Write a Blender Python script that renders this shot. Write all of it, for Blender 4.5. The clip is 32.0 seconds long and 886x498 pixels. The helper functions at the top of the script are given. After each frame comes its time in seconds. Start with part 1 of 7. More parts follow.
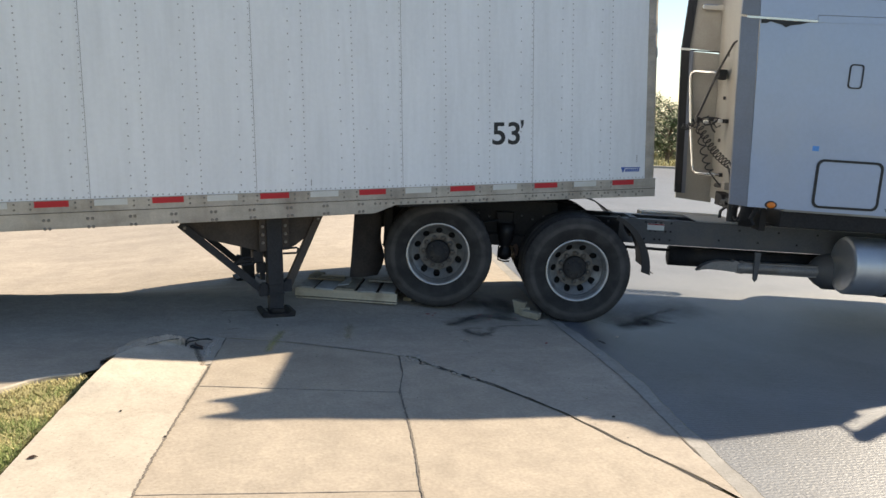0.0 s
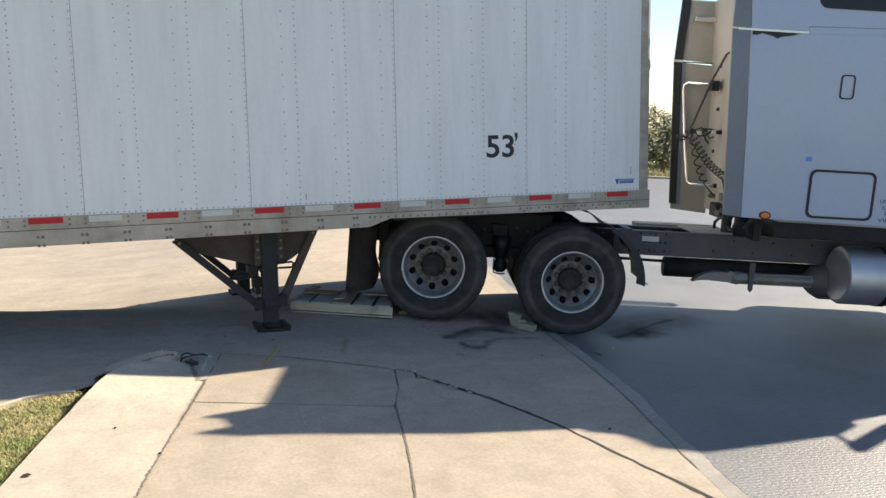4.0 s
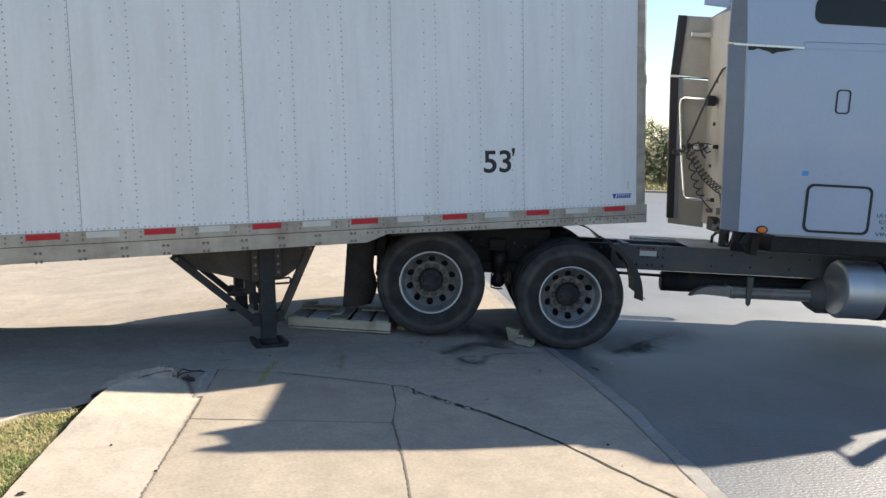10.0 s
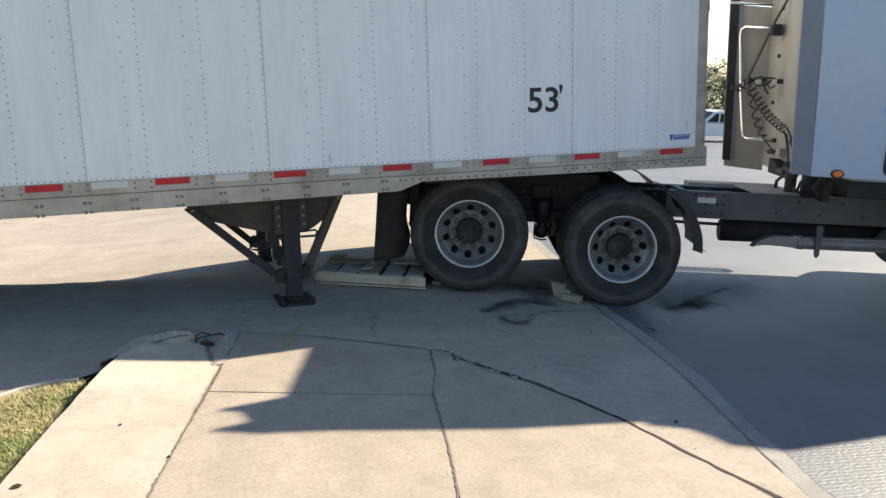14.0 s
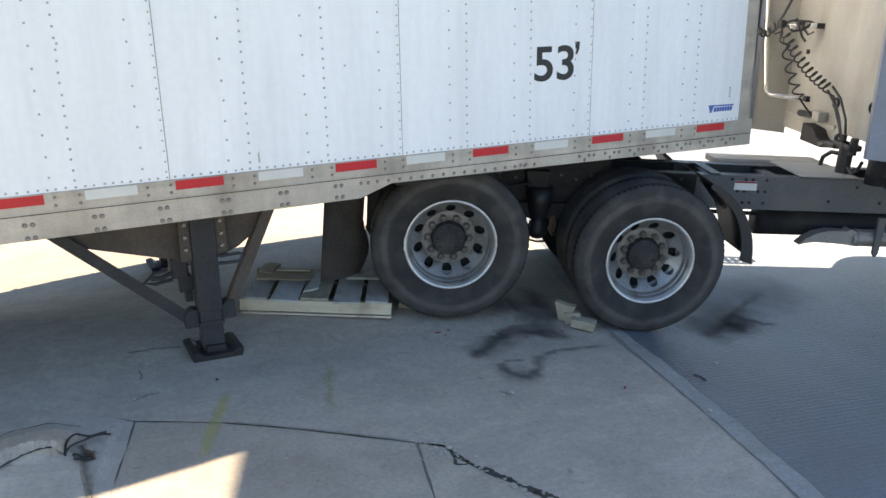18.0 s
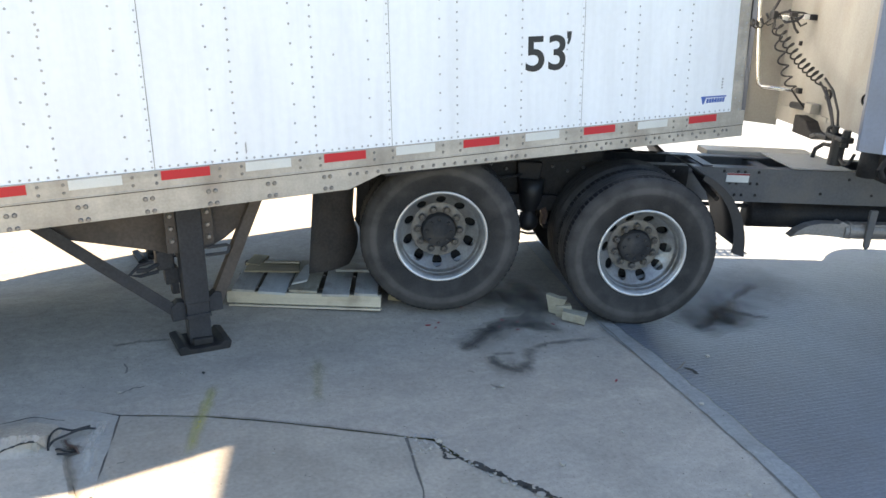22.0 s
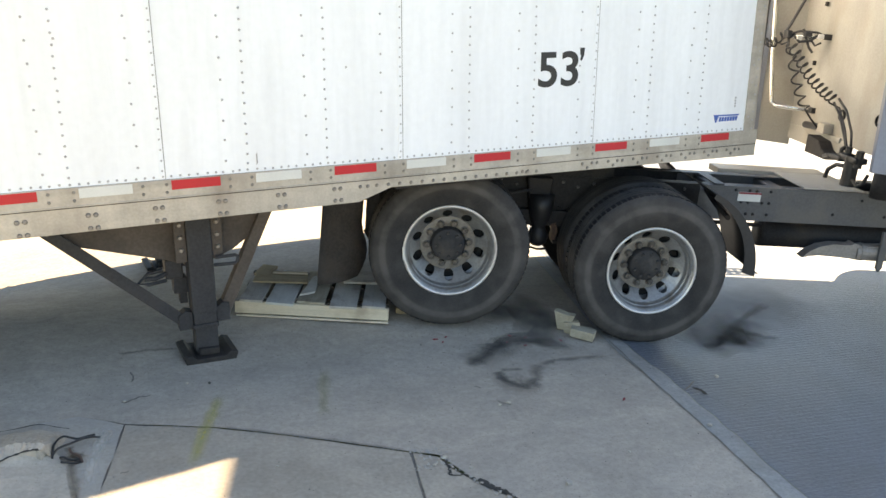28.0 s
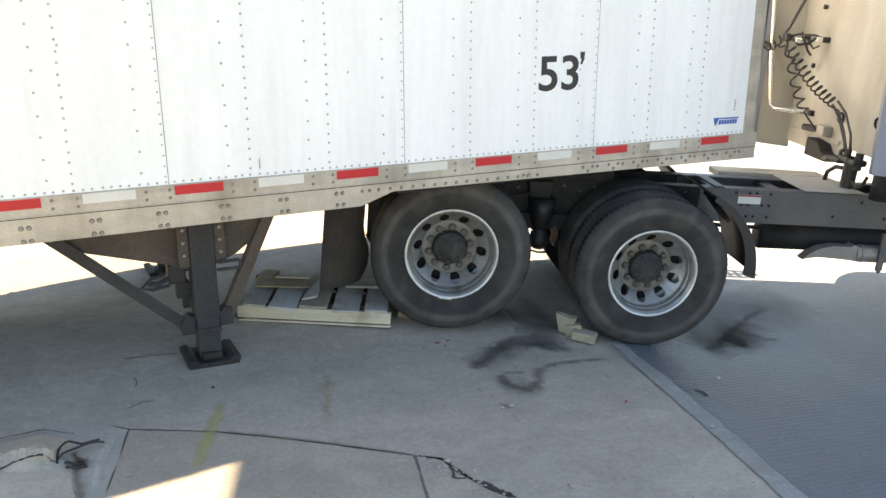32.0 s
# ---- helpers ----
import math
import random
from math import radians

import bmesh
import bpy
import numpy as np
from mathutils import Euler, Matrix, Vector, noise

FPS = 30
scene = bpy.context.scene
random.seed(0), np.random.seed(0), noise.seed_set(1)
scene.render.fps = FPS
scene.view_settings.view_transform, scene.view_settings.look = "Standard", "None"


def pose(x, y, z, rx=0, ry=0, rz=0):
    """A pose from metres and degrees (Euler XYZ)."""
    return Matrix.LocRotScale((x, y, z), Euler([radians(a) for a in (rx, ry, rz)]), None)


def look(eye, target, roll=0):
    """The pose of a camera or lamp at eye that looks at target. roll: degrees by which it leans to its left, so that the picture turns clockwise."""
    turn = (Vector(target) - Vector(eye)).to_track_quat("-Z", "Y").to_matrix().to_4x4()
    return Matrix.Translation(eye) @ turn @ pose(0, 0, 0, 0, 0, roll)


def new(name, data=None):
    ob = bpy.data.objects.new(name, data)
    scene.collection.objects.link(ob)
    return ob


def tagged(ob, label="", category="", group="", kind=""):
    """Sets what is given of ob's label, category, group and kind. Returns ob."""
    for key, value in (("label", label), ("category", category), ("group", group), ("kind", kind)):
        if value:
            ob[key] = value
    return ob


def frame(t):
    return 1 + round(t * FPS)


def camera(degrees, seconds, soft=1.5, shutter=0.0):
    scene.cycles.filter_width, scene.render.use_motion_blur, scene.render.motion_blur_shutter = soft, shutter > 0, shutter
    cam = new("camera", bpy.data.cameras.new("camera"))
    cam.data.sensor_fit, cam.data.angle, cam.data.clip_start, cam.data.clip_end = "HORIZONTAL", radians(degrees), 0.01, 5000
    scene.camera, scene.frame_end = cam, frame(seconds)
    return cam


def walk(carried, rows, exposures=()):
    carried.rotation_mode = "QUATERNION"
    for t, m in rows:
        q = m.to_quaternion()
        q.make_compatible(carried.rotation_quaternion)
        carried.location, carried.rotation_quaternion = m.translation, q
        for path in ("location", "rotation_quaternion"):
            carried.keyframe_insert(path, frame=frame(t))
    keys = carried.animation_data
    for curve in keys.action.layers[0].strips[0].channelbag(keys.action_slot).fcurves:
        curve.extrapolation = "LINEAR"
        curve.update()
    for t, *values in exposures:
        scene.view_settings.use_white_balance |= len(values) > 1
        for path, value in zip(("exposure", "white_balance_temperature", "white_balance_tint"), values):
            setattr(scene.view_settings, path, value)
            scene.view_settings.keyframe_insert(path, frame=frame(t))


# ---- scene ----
cam = camera(56.0, 32.0)
PATH = [
    (0, (0.412, -0.219, 2.088), (0.937, 1.678, 1.735), 3.8),
    (0.5, (0.42, -0.223, 2.078), (0.94, 1.678, 1.737), 4.1),
    (1, (0.418, -0.211, 2.087), (0.945, 1.686, 1.732), 4.1),
    (1.5, (0.418, -0.202, 2.087), (0.947, 1.695, 1.739), 3.8),
    (2, (0.41, -0.196, 2.079), (0.947, 1.698, 1.731), 4.2),
    (2.5, (0.406, -0.214, 2.103), (0.941, 1.684, 1.766), 4.1),
    (3, (0.417, -0.216, 2.101), (0.946, 1.685, 1.771), 3.7),
    (3.5, (0.429, -0.23, 2.1), (0.956, 1.672, 1.776), 3.4),
    (5.5, (0.418, -0.199, 2.098), (0.967, 1.695, 1.765), 3.6),
    (6, (0.416, -0.193, 2.094), (0.965, 1.699, 1.751), 3.8),
    (6.5, (0.43, -0.198, 2.1), (0.974, 1.699, 1.773), 3.9),
    (7, (0.405, -0.214, 2.098), (0.954, 1.682, 1.779), 3.6),
    (7.5, (0.4, -0.215, 2.079), (0.953, 1.681, 1.767), 3.2),
    (8, (0.409, -0.226, 2.099), (0.958, 1.673, 1.793), 3.3),
    (8.5, (0.409, -0.219, 2.09), (0.953, 1.681, 1.785), 3.2),
    (9, (0.416, -0.222, 2.093), (0.953, 1.679, 1.785), 3.1),
    (9.5, (0.42, -0.23, 2.095), (0.965, 1.67, 1.789), 3.0),
    (10, (0.439, -0.229, 2.108), (0.973, 1.677, 1.818), 3.2),
    (10.5, (0.419, -0.217, 2.1), (0.966, 1.684, 1.803), 3.3),
    (11, (0.425, -0.215, 2.092), (0.969, 1.687, 1.8), 3.2),
    (11.5, (0.428, -0.207, 2.088), (0.969, 1.695, 1.787), 3.1),
    (12, (0.42, -0.192, 2.1), (0.983, 1.7, 1.778), 3.4),
    (12.5, (0.413, -0.189, 2.084), (0.979, 1.701, 1.753), 3.6),
    (13, (0.335, -0.138, 2.062), (0.952, 1.721, 1.655), 3.5),
    (13.5, (0.384, 0.119, 2.021), (1.006, 1.967, 1.576), 3.1),
    (14, (0.5, 0.486, 2.08), (0.976, 2.379, 1.644), 2.7),
    (14.5, (0.392, 0.967, 2.163), (0.931, 2.828, 1.667), 3.4),
    (15, (0.352, 1.395, 2.217), (0.947, 3.215, 1.64), 2.1),
    (15.5, (0.507, 1.804, 2.33), (1.029, 3.654, 1.776), 2.5),
    (17.5, (0.592, 2.627, 2.338), (1.185, 4.444, 1.75), 5.0),
    (18, (0.61, 2.649, 2.33), (1.279, 4.422, 1.692), 3.6),
    (18.5, (0.619, 2.678, 2.305), (1.295, 4.435, 1.63), 2.9),
    (19, (0.633, 2.673, 2.321), (1.335, 4.424, 1.657), 3.7),
    (19.5, (0.612, 2.682, 2.317), (1.309, 4.449, 1.692), 4.1),
    (20, (0.62, 2.672, 2.279), (1.345, 4.42, 1.631), 4.3),
    (20.5, (0.641, 2.683, 2.293), (1.367, 4.428, 1.638), 4.4),
    (21, (0.651, 2.698, 2.303), (1.367, 4.449, 1.655), 5.0),
    (21.5, (0.654, 2.697, 2.316), (1.37, 4.444, 1.657), 4.2),
    (22, (0.635, 2.695, 2.31), (1.323, 4.455, 1.656), 3.9),
    (22.5, (0.627, 2.682, 2.295), (1.332, 4.441, 1.655), 4.8),
    (23, (0.605, 2.698, 2.366), (1.299, 4.46, 1.723), 5.0),
    (23.5, (0.611, 2.688, 2.314), (1.296, 4.456, 1.678), 4.5),
    (24, (0.619, 2.691, 2.323), (1.306, 4.46, 1.691), 4.4),
    (24.5, (0.641, 2.699, 2.346), (1.335, 4.463, 1.707), 3.7),
    (25, (0.645, 2.704, 2.351), (1.343, 4.469, 1.721), 4.4),
    (25.5, (0.626, 2.723, 2.347), (1.295, 4.502, 1.723), 4.4),
    (26, (0.627, 2.716, 2.328), (1.281, 4.499, 1.701), 4.5),
    (26.5, (0.631, 2.728, 2.34), (1.296, 4.497, 1.686), 5.2),
    (28.5, (0.639, 2.71, 2.312), (1.315, 4.485, 1.686), 4.4),
    (29, (0.636, 2.705, 2.308), (1.315, 4.477, 1.678), 4.0),
    (29.5, (0.646, 2.699, 2.303), (1.321, 4.472, 1.668), 4.3),
    (30, (0.625, 2.709, 2.311), (1.303, 4.483, 1.684), 4.8),
    (30.5, (0.617, 2.702, 2.312), (1.281, 4.487, 1.701), 4.5),
    (31, (0.601, 2.704, 2.318), (1.279, 4.484, 1.706), 4.6),
    (31.5, (0.613, 2.703, 2.327), (1.283, 4.483, 1.711), 4.1),
    (32, (0.618, 2.704, 2.322), (1.29, 4.483, 1.702), 4.5),
]
walk(cam, [(t, look(eye, target, roll)) for t, eye, target, roll in PATH],
     exposures=[(0, 0.71, 6800, 10), (6, 0.71, 6680, 10), (6.3, 0.71, 6680, 10), (6.9, 0.71, 6410, 10), (9, 0.71, 6360, 10), (12.5, 0.71, 6430, 10), (13.5, 0.71, 6480, 10), (15.5, 1.2, 6570, 10), (17.5, 1.5, 6720, 10), (18.0, 1.69, 6870, 10),
                (18.7, 2.02, 6970, 10), (22.7, 2.06, 7020, 10), (23.3, 2.09, 8020, 10), (32.0, 2.09, 8020, 10)])

# ---- light: low sun from beyond the truck's nose, clear sky ----
SUN = Vector((1.34, 0.48, 1.0)).normalized()
world = bpy.data.worlds.new("sky")
scene.world = world
world.use_nodes = True
wt = world.node_tree
sky = wt.nodes.new("ShaderNodeTexSky")
sky.sky_type, sky.sun_disc = "NISHITA", False
sky.sun_elevation = math.asin(SUN.z)
sky.sun_rotation = math.atan2(SUN.x, SUN.y)
sky.air_density, sky.dust_density, sky.ozone_density = 1.0, 0.25, 2.0
wt.links.new(sky.outputs[0], wt.nodes["Background"].inputs[0])
wt.nodes["Background"].inputs[1].default_value = 0.10
sun = new("sun", bpy.data.lights.new("sun", "SUN"))
sun.data.energy, sun.data.angle, sun.data.color = 6.8, radians(0.55), (1.0, 0.865, 0.675)
sun.matrix_world = look(SUN * 50, (0, 0, 0))

# ---- materials ----


def material(name, colour, rough=0.6, metal=0.0, vary=0.15, scale=6.0, fine=60.0, bump=0.15, dirt=None, dirt_scale=1.2,
             dirt_amount=0.35, stretch=(1, 1, 1), per_object=0.0, coat=0.0, dirt_stretch=(1, 1, 1), bump_scale=None, depth=0.004, spec=0.5):
    """A surface with colour shifts at two scales, patches of dirt and a fine relief."""
    m = bpy.data.materials.new(name)
    m.use_nodes = True
    nt = m.node_tree
    n, l = nt.nodes, nt.links
    b = n["Principled BSDF"]
    b.inputs["Roughness"].default_value, b.inputs["Metallic"].default_value = rough, metal
    b.inputs["Coat Weight"].default_value = coat
    b.inputs["Specular IOR Level"].default_value = spec
    co = n.new("ShaderNodeTexCoord")

    def spread(sc, st, detail=4.0):
        mp = n.new("ShaderNodeMapping")
        mp.inputs["Scale"].default_value = st
        t = n.new("ShaderNodeTexNoise")
        t.inputs["Scale"].default_value, t.inputs["Detail"].default_value = sc, detail
        l.new(co.outputs["Object"], mp.inputs[0])
        l.new(mp.outputs[0], t.inputs["Vector"])
        return t.outputs["Fac"]

    def mix(a, bcol, fac):
        x = n.new("ShaderNodeMix")
        x.data_type = "RGBA"
        for sock, v in ((x.inputs[6], a), (x.inputs[7], bcol), (x.inputs[0], fac)):
            if isinstance(v, (tuple, float, int)):
                sock.default_value = (*v, 1) if isinstance(v, tuple) else v
            else:
                l.new(v, sock)
        return x.outputs[2]

    def ramp(src, lo, hi):
        r = n.new("ShaderNodeMapRange")
        r.inputs[1].default_value, r.inputs[2].default_value = lo, hi
        l.new(src, r.inputs[0])
        return r.outputs[0]

    dark = tuple(c * (1 - vary) for c in colour)
    light = tuple(min(1.0, c * (1 + vary)) for c in colour)
    big = spread(scale, stretch)
    small = spread(fine, stretch, 5.0)
    col = mix(dark, light, ramp(big, 0.3, 0.7))
    col = mix(col, mix(dark, light, ramp(small, 0.35, 0.65)), 0.5)
    if dirt:
        f = ramp(spread(dirt_scale, dirt_stretch, 6.0), 0.5, 0.72)
        mul = n.new("ShaderNodeMath")
        mul.operation = "MULTIPLY"
        mul.inputs[1].default_value = dirt_amount
        l.new(f, mul.inputs[0])
        col = mix(col, dirt, mul.outputs[0])
    if per_object:
        info = n.new("ShaderNodeObjectInfo")
        hs = n.new("ShaderNodeHueSaturation")
        l.new(ramp(info.outputs["Random"], 0, 1), hs.inputs["Fac"])
        hs.inputs["Fac"].default_value = 1
        hs.inputs["Value"].default_value = 1 - per_object
        l.new(col, hs.inputs["Color"])
        col = hs.outputs[0]
    l.new(col, b.inputs["Base Color"])
    if bump:
        bp = n.new("ShaderNodeBump")
        bp.inputs["Strength"].default_value, bp.inputs["Distance"].default_value = bump, depth
        l.new(spread(bump_scale, stretch, 3.0) if bump_scale else small, bp.inputs["Height"])
        l.new(bp.outputs[0], b.inputs["Normal"])
    rr = n.new("ShaderNodeMapRange")
    rr.inputs[3].default_value, rr.inputs[4].default_value = max(0.03, rough - 0.1), min(1.0, rough + 0.1)
    l.new(big, rr.inputs[0])
    l.new(rr.outputs[0], b.inputs["Roughness"])
    return m


PANEL = material("white_panel_paint", (0.83, 0.85, 0.88), 0.35, vary=0.03, scale=0.8, fine=25, bump=0.05, dirt=(0.36, 0.35, 0.33),
                 dirt_scale=3.2, dirt_amount=0.07, dirt_stretch=(3.0, 1, 0.30))
nt = PANEL.node_tree
co, dent = nt.nodes.new("ShaderNodeTexCoord"), nt.nodes.new("ShaderNodeTexNoise")
mp, wave = nt.nodes.new("ShaderNodeMapping"), nt.nodes.new("ShaderNodeBump")
mp.inputs["Scale"].default_value = (1.0, 1.0, 0.35)
dent.inputs["Scale"].default_value, dent.inputs["Detail"].default_value = 3.2, 2.0
wave.inputs["Strength"].default_value, wave.inputs["Distance"].default_value = 0.35, 0.02
nt.links.new(co.outputs["Object"], mp.inputs[0])
nt.links.new(mp.outputs[0], dent.inputs["Vector"])
nt.links.new(dent.outputs["Fac"], wave.inputs["Height"])
nt.links.new(wave.outputs[0], [n for n in nt.nodes if n.type == "BUMP" and n != wave][0].inputs["Normal"])
RAIL = material("weathered_aluminium", (0.465, 0.42, 0.36), 0.5, metal=0.15, vary=0.12, scale=3, fine=80, dirt=(0.22, 0.17, 0.13), dirt_scale=2.5,
                dirt_amount=0.6, dirt_stretch=(1, 1, 0.4))
RIVET = material("rivet_steel", (0.42, 0.41, 0.42), 0.45, metal=0.3, vary=0.2)
BOLT = material("grey_bolt_steel", (0.23, 0.21, 0.19), 0.45, metal=0.35, vary=0.25, scale=9)
GUSSET = material("brown_dusty_undercoat", (0.088, 0.072, 0.062), 0.75, spec=0.25, vary=0.25, scale=5, dirt=(0.05, 0.045, 0.042), dirt_scale=4, dirt_amount=0.6)
RED = material("red_tape", (0.50, 0.008, 0.018), 0.45, vary=0.12, fine=200, bump=0.1)
WHITE_TAPE = material("white_tape", (0.62, 0.62, 0.59), 0.4, vary=0.08, fine=200, bump=0.1)
STEEL = material("black_chassis_steel", (0.024, 0.023, 0.024), 0.65, spec=0.25, vary=0.4, scale=5, fine=60, dirt=(0.055, 0.045, 0.037), dirt_scale=4, dirt_amount=0.5)
GEAR = material("grimy_landing_gear_paint", (0.036, 0.036, 0.040), 0.65, spec=0.3, vary=0.3, dirt=(0.065, 0.058, 0.052), dirt_scale=5, dirt_amount=0.4)
FRAME = material("grey_frame_paint", (0.085, 0.085, 0.09), 0.55, vary=0.2, scale=3, dirt=(0.14, 0.12, 0.10), dirt_scale=3, dirt_amount=0.6)
RUBBER = material("tyre_rubber", (0.014, 0.014, 0.016), 0.8, spec=0.2, vary=0.3, scale=5, fine=90, dirt=(0.10, 0.092, 0.085), dirt_scale=3.5, dirt_amount=0.55)
FLAP = material("mudflap_rubber", (0.085, 0.072, 0.065), 0.8, vary=0.3, dirt=(0.12, 0.10, 0.08), dirt_scale=5, dirt_amount=0.6)
RIM = material("dusty_aluminium_rim", (0.36, 0.36, 0.36), 0.40, metal=0.72, vary=0.2, scale=9, dirt=(0.17, 0.15, 0.13), dirt_scale=7, dirt_amount=0.8)
LIP = material("bright_rim_lip", (0.62, 0.62, 0.62), 0.35, metal=0.6, vary=0.12, scale=9, dirt=(0.3, 0.28, 0.25), dirt_scale=8, dirt_amount=0.5)
HUB = material("greasy_hub", (0.035, 0.035, 0.038), 0.65, spec=0.25, vary=0.25, dirt=(0.12, 0.11, 0.10), dirt_scale=9, dirt_amount=0.5)
DISC = material("brown_dusty_disc", (0.21, 0.195, 0.178), 0.6, metal=0.2, vary=0.25, scale=12, dirt=(0.11, 0.10, 0.09), dirt_scale=9, dirt_amount=0.7)
PIPE = material("heat_stained_pipe", (0.27, 0.25, 0.235), 0.5, metal=0.4, vary=0.2, scale=6, dirt=(0.2, 0.15, 0.11), dirt_scale=5, dirt_amount=0.6)
NUT = material("lug_nut_steel", (0.10, 0.095, 0.09), 0.35, metal=0.35, vary=0.3)
# near-black: painted shade under the rail's lip, and the brake drums
DARK = material("near_black", (0.012, 0.012, 0.013), 0.8, vary=0.2)
CAB = material("silver_blue_cab_paint", (0.40, 0.475, 0.63), 0.32, metal=0.2, vary=0.04, scale=1.0, fine=30, bump=0.02, coat=0.5,
               dirt=(0.34, 0.34, 0.34), dirt_scale=1.3, dirt_amount=0.25)
WHITEPAINT = material("white_car_paint", (0.80, 0.80, 0.80), 0.3, vary=0.03, bump=0.0, coat=0.5)
EXTENDER = material("blue_grey_fairing_paint", (0.195, 0.218, 0.275), 0.4, vary=0.08, coat=0.3, dirt=(0.16, 0.15, 0.14), dirt_scale=2, dirt_amount=0.4)
BACKWALL = material("cream_back_wall_paint", (0.325, 0.315, 0.29), 0.5, vary=0.10, scale=3.5, dirt=(0.24, 0.20, 0.15), dirt_scale=3.4, dirt_amount=0.5,
                    dirt_stretch=(1, 1, 0.4))
FAIRING_IN = material("beige_fairing_inside", (0.36, 0.34, 0.30), 0.6, vary=0.1, scale=2, dirt=(0.24, 0.20, 0.16), dirt_scale=2.5, dirt_amount=0.5)
INNER = material("dull_fairing_inside", (0.36, 0.35, 0.325), 0.6, vary=0.1, scale=2, dirt=(0.18, 0.16, 0.13), dirt_scale=2.5, dirt_amount=0.5)
CHROME = material("worn_chrome", (0.72, 0.70, 0.66), 0.22, metal=0.95, vary=0.1, bump=0.02)
TANK = material("brushed_aluminium_tank", (0.62, 0.62, 0.63), 0.42, metal=0.85, vary=0.08, fine=120, stretch=(0.3, 4, 4), dirt=(0.35, 0.32, 0.28),
                dirt_scale=3, dirt_amount=0.4)
BLACK = material("black_rubber", (0.018, 0.018, 0.02), 0.5, vary=0.3)
GLASS = material("dark_tinted_glass", (0.012, 0.013, 0.018), 0.06, vary=0.1, bump=0.0, coat=0.15, spec=0.3)
AMBER = material("amber_lens", (0.30, 0.08, 0.012), 0.25, vary=0.1, bump=0.0)
AMBER.node_tree.nodes["Principled BSDF"].inputs["Emission Color"].default_value = (1.0, 0.35, 0.04, 1)
AMBER.node_tree.nodes["Principled BSDF"].inputs["Emission Strength"].default_value = 0.09
BLUE = material("blue_print", (0.05, 0.12, 0.42), 0.5, vary=0.1)
SKYBLUE = material("light_blue_sticker", (0.10, 0.32, 0.75), 0.4, vary=0.2, fine=80)
INK = material("black_vinyl", (0.012, 0.012, 0.014), 0.45, vary=0.2, bump=0.0)
CONCRETE = material("pavement_concrete", (0.38, 0.332, 0.274), 0.85, vary=0.14, scale=3.2, fine=45, bump=0.4, dirt=(0.30, 0.25, 0.20), dirt_scale=0.9,
                    dirt_amount=0.42, per_object=0.06, bump_scale=160)
KERB = material("pale_new_concrete", (0.455, 0.41, 0.348), 0.85, vary=0.10, scale=2, fine=60, bump=0.3, dirt=(0.36, 0.31, 0.26), dirt_scale=1.5, dirt_amount=0.4,
                bump_scale=160)
DRIVE = material("driveway_concrete", (0.385, 0.338, 0.285), 0.85, vary=0.07, scale=2.6, fine=95, bump=0.08, dirt=(0.24, 0.21, 0.18), dirt_scale=1.1,
                 dirt_amount=0.5, bump_scale=240, dirt_stretch=(0.7, 1.3, 1))
FILLER = material("dirty_joint_filler", (0.17, 0.15, 0.13), 0.95, vary=0.4, scale=12, fine=90, bump=0.5)
MORTAR = material("grey_mortar", (0.36, 0.33, 0.29), 0.85, vary=0.15, scale=6, fine=50, bump=0.35, dirt=(0.28, 0.27, 0.26), dirt_scale=4, dirt_amount=0.5)
GUTTERMIX = material("worn_gutter_concrete", (0.292, 0.284, 0.27), 0.85, vary=0.14, scale=1.6, fine=60, bump=0.35, dirt=(0.24, 0.22, 0.19), dirt_scale=2.2, dirt_amount=0.6,
                     bump_scale=160)
ROAD = material("broomed_road_concrete", (0.118, 0.131, 0.154), 0.55, spec=0.8, vary=0.24, scale=0.8, fine=70, bump=0.38, dirt=(0.135, 0.144, 0.158), dirt_scale=0.7,
                dirt_amount=0.5, bump_scale=58, stretch=(0.5, 1.4, 1), depth=0.016)
SOIL = material("dry_verge", (0.215, 0.205, 0.085), 0.95, vary=0.3, scale=1.2, fine=40, bump=0.5, dirt=(0.09, 0.10, 0.03), dirt_scale=0.5, dirt_amount=0.7)
nt = ROAD.node_tree
co, wv = nt.nodes.new("ShaderNodeTexCoord"), nt.nodes.new("ShaderNodeTexWave")
wv.wave_type, wv.bands_direction = "BANDS", "Y"
for key, value in (("Scale", 9.0), ("Distortion", 2.4), ("Detail", 3.0), ("Detail Scale", 5.0)):
    wv.inputs[key].default_value = value
nt.links.new(co.outputs["Object"], wv.inputs["Vector"])
bp = [n for n in nt.nodes if n.type == "BUMP"][0]
av = nt.nodes.new("ShaderNodeMath")
av.operation = "MULTIPLY_ADD"
av.inputs[1].default_value = 0.20
nt.links.new(wv.outputs["Fac"], av.inputs[0])
nt.links.new(bp.inputs["Height"].links[0].from_socket, av.inputs[2])
nt.links.new(av.outputs[0], bp.inputs["Height"])
GRASS_DRY = material("dry_grass", (0.47, 0.42, 0.21), 0.8, vary=0.3, bump=0, per_object=0.0)
GRASS = material("green_grass", (0.23, 0.28, 0.09), 0.7, vary=0.3, bump=0)
WOOD = material("pale_pallet_wood", (0.56, 0.49, 0.375), 0.8, vary=0.2, scale=4, fine=70, stretch=(0.6, 8, 8), dirt=(0.24, 0.18, 0.12), dirt_scale=5, dirt_amount=0.6)
WOOD_DARK = material("dark_brown_wood", (0.10, 0.08, 0.06), 0.85, vary=0.3, scale=5, fine=60)
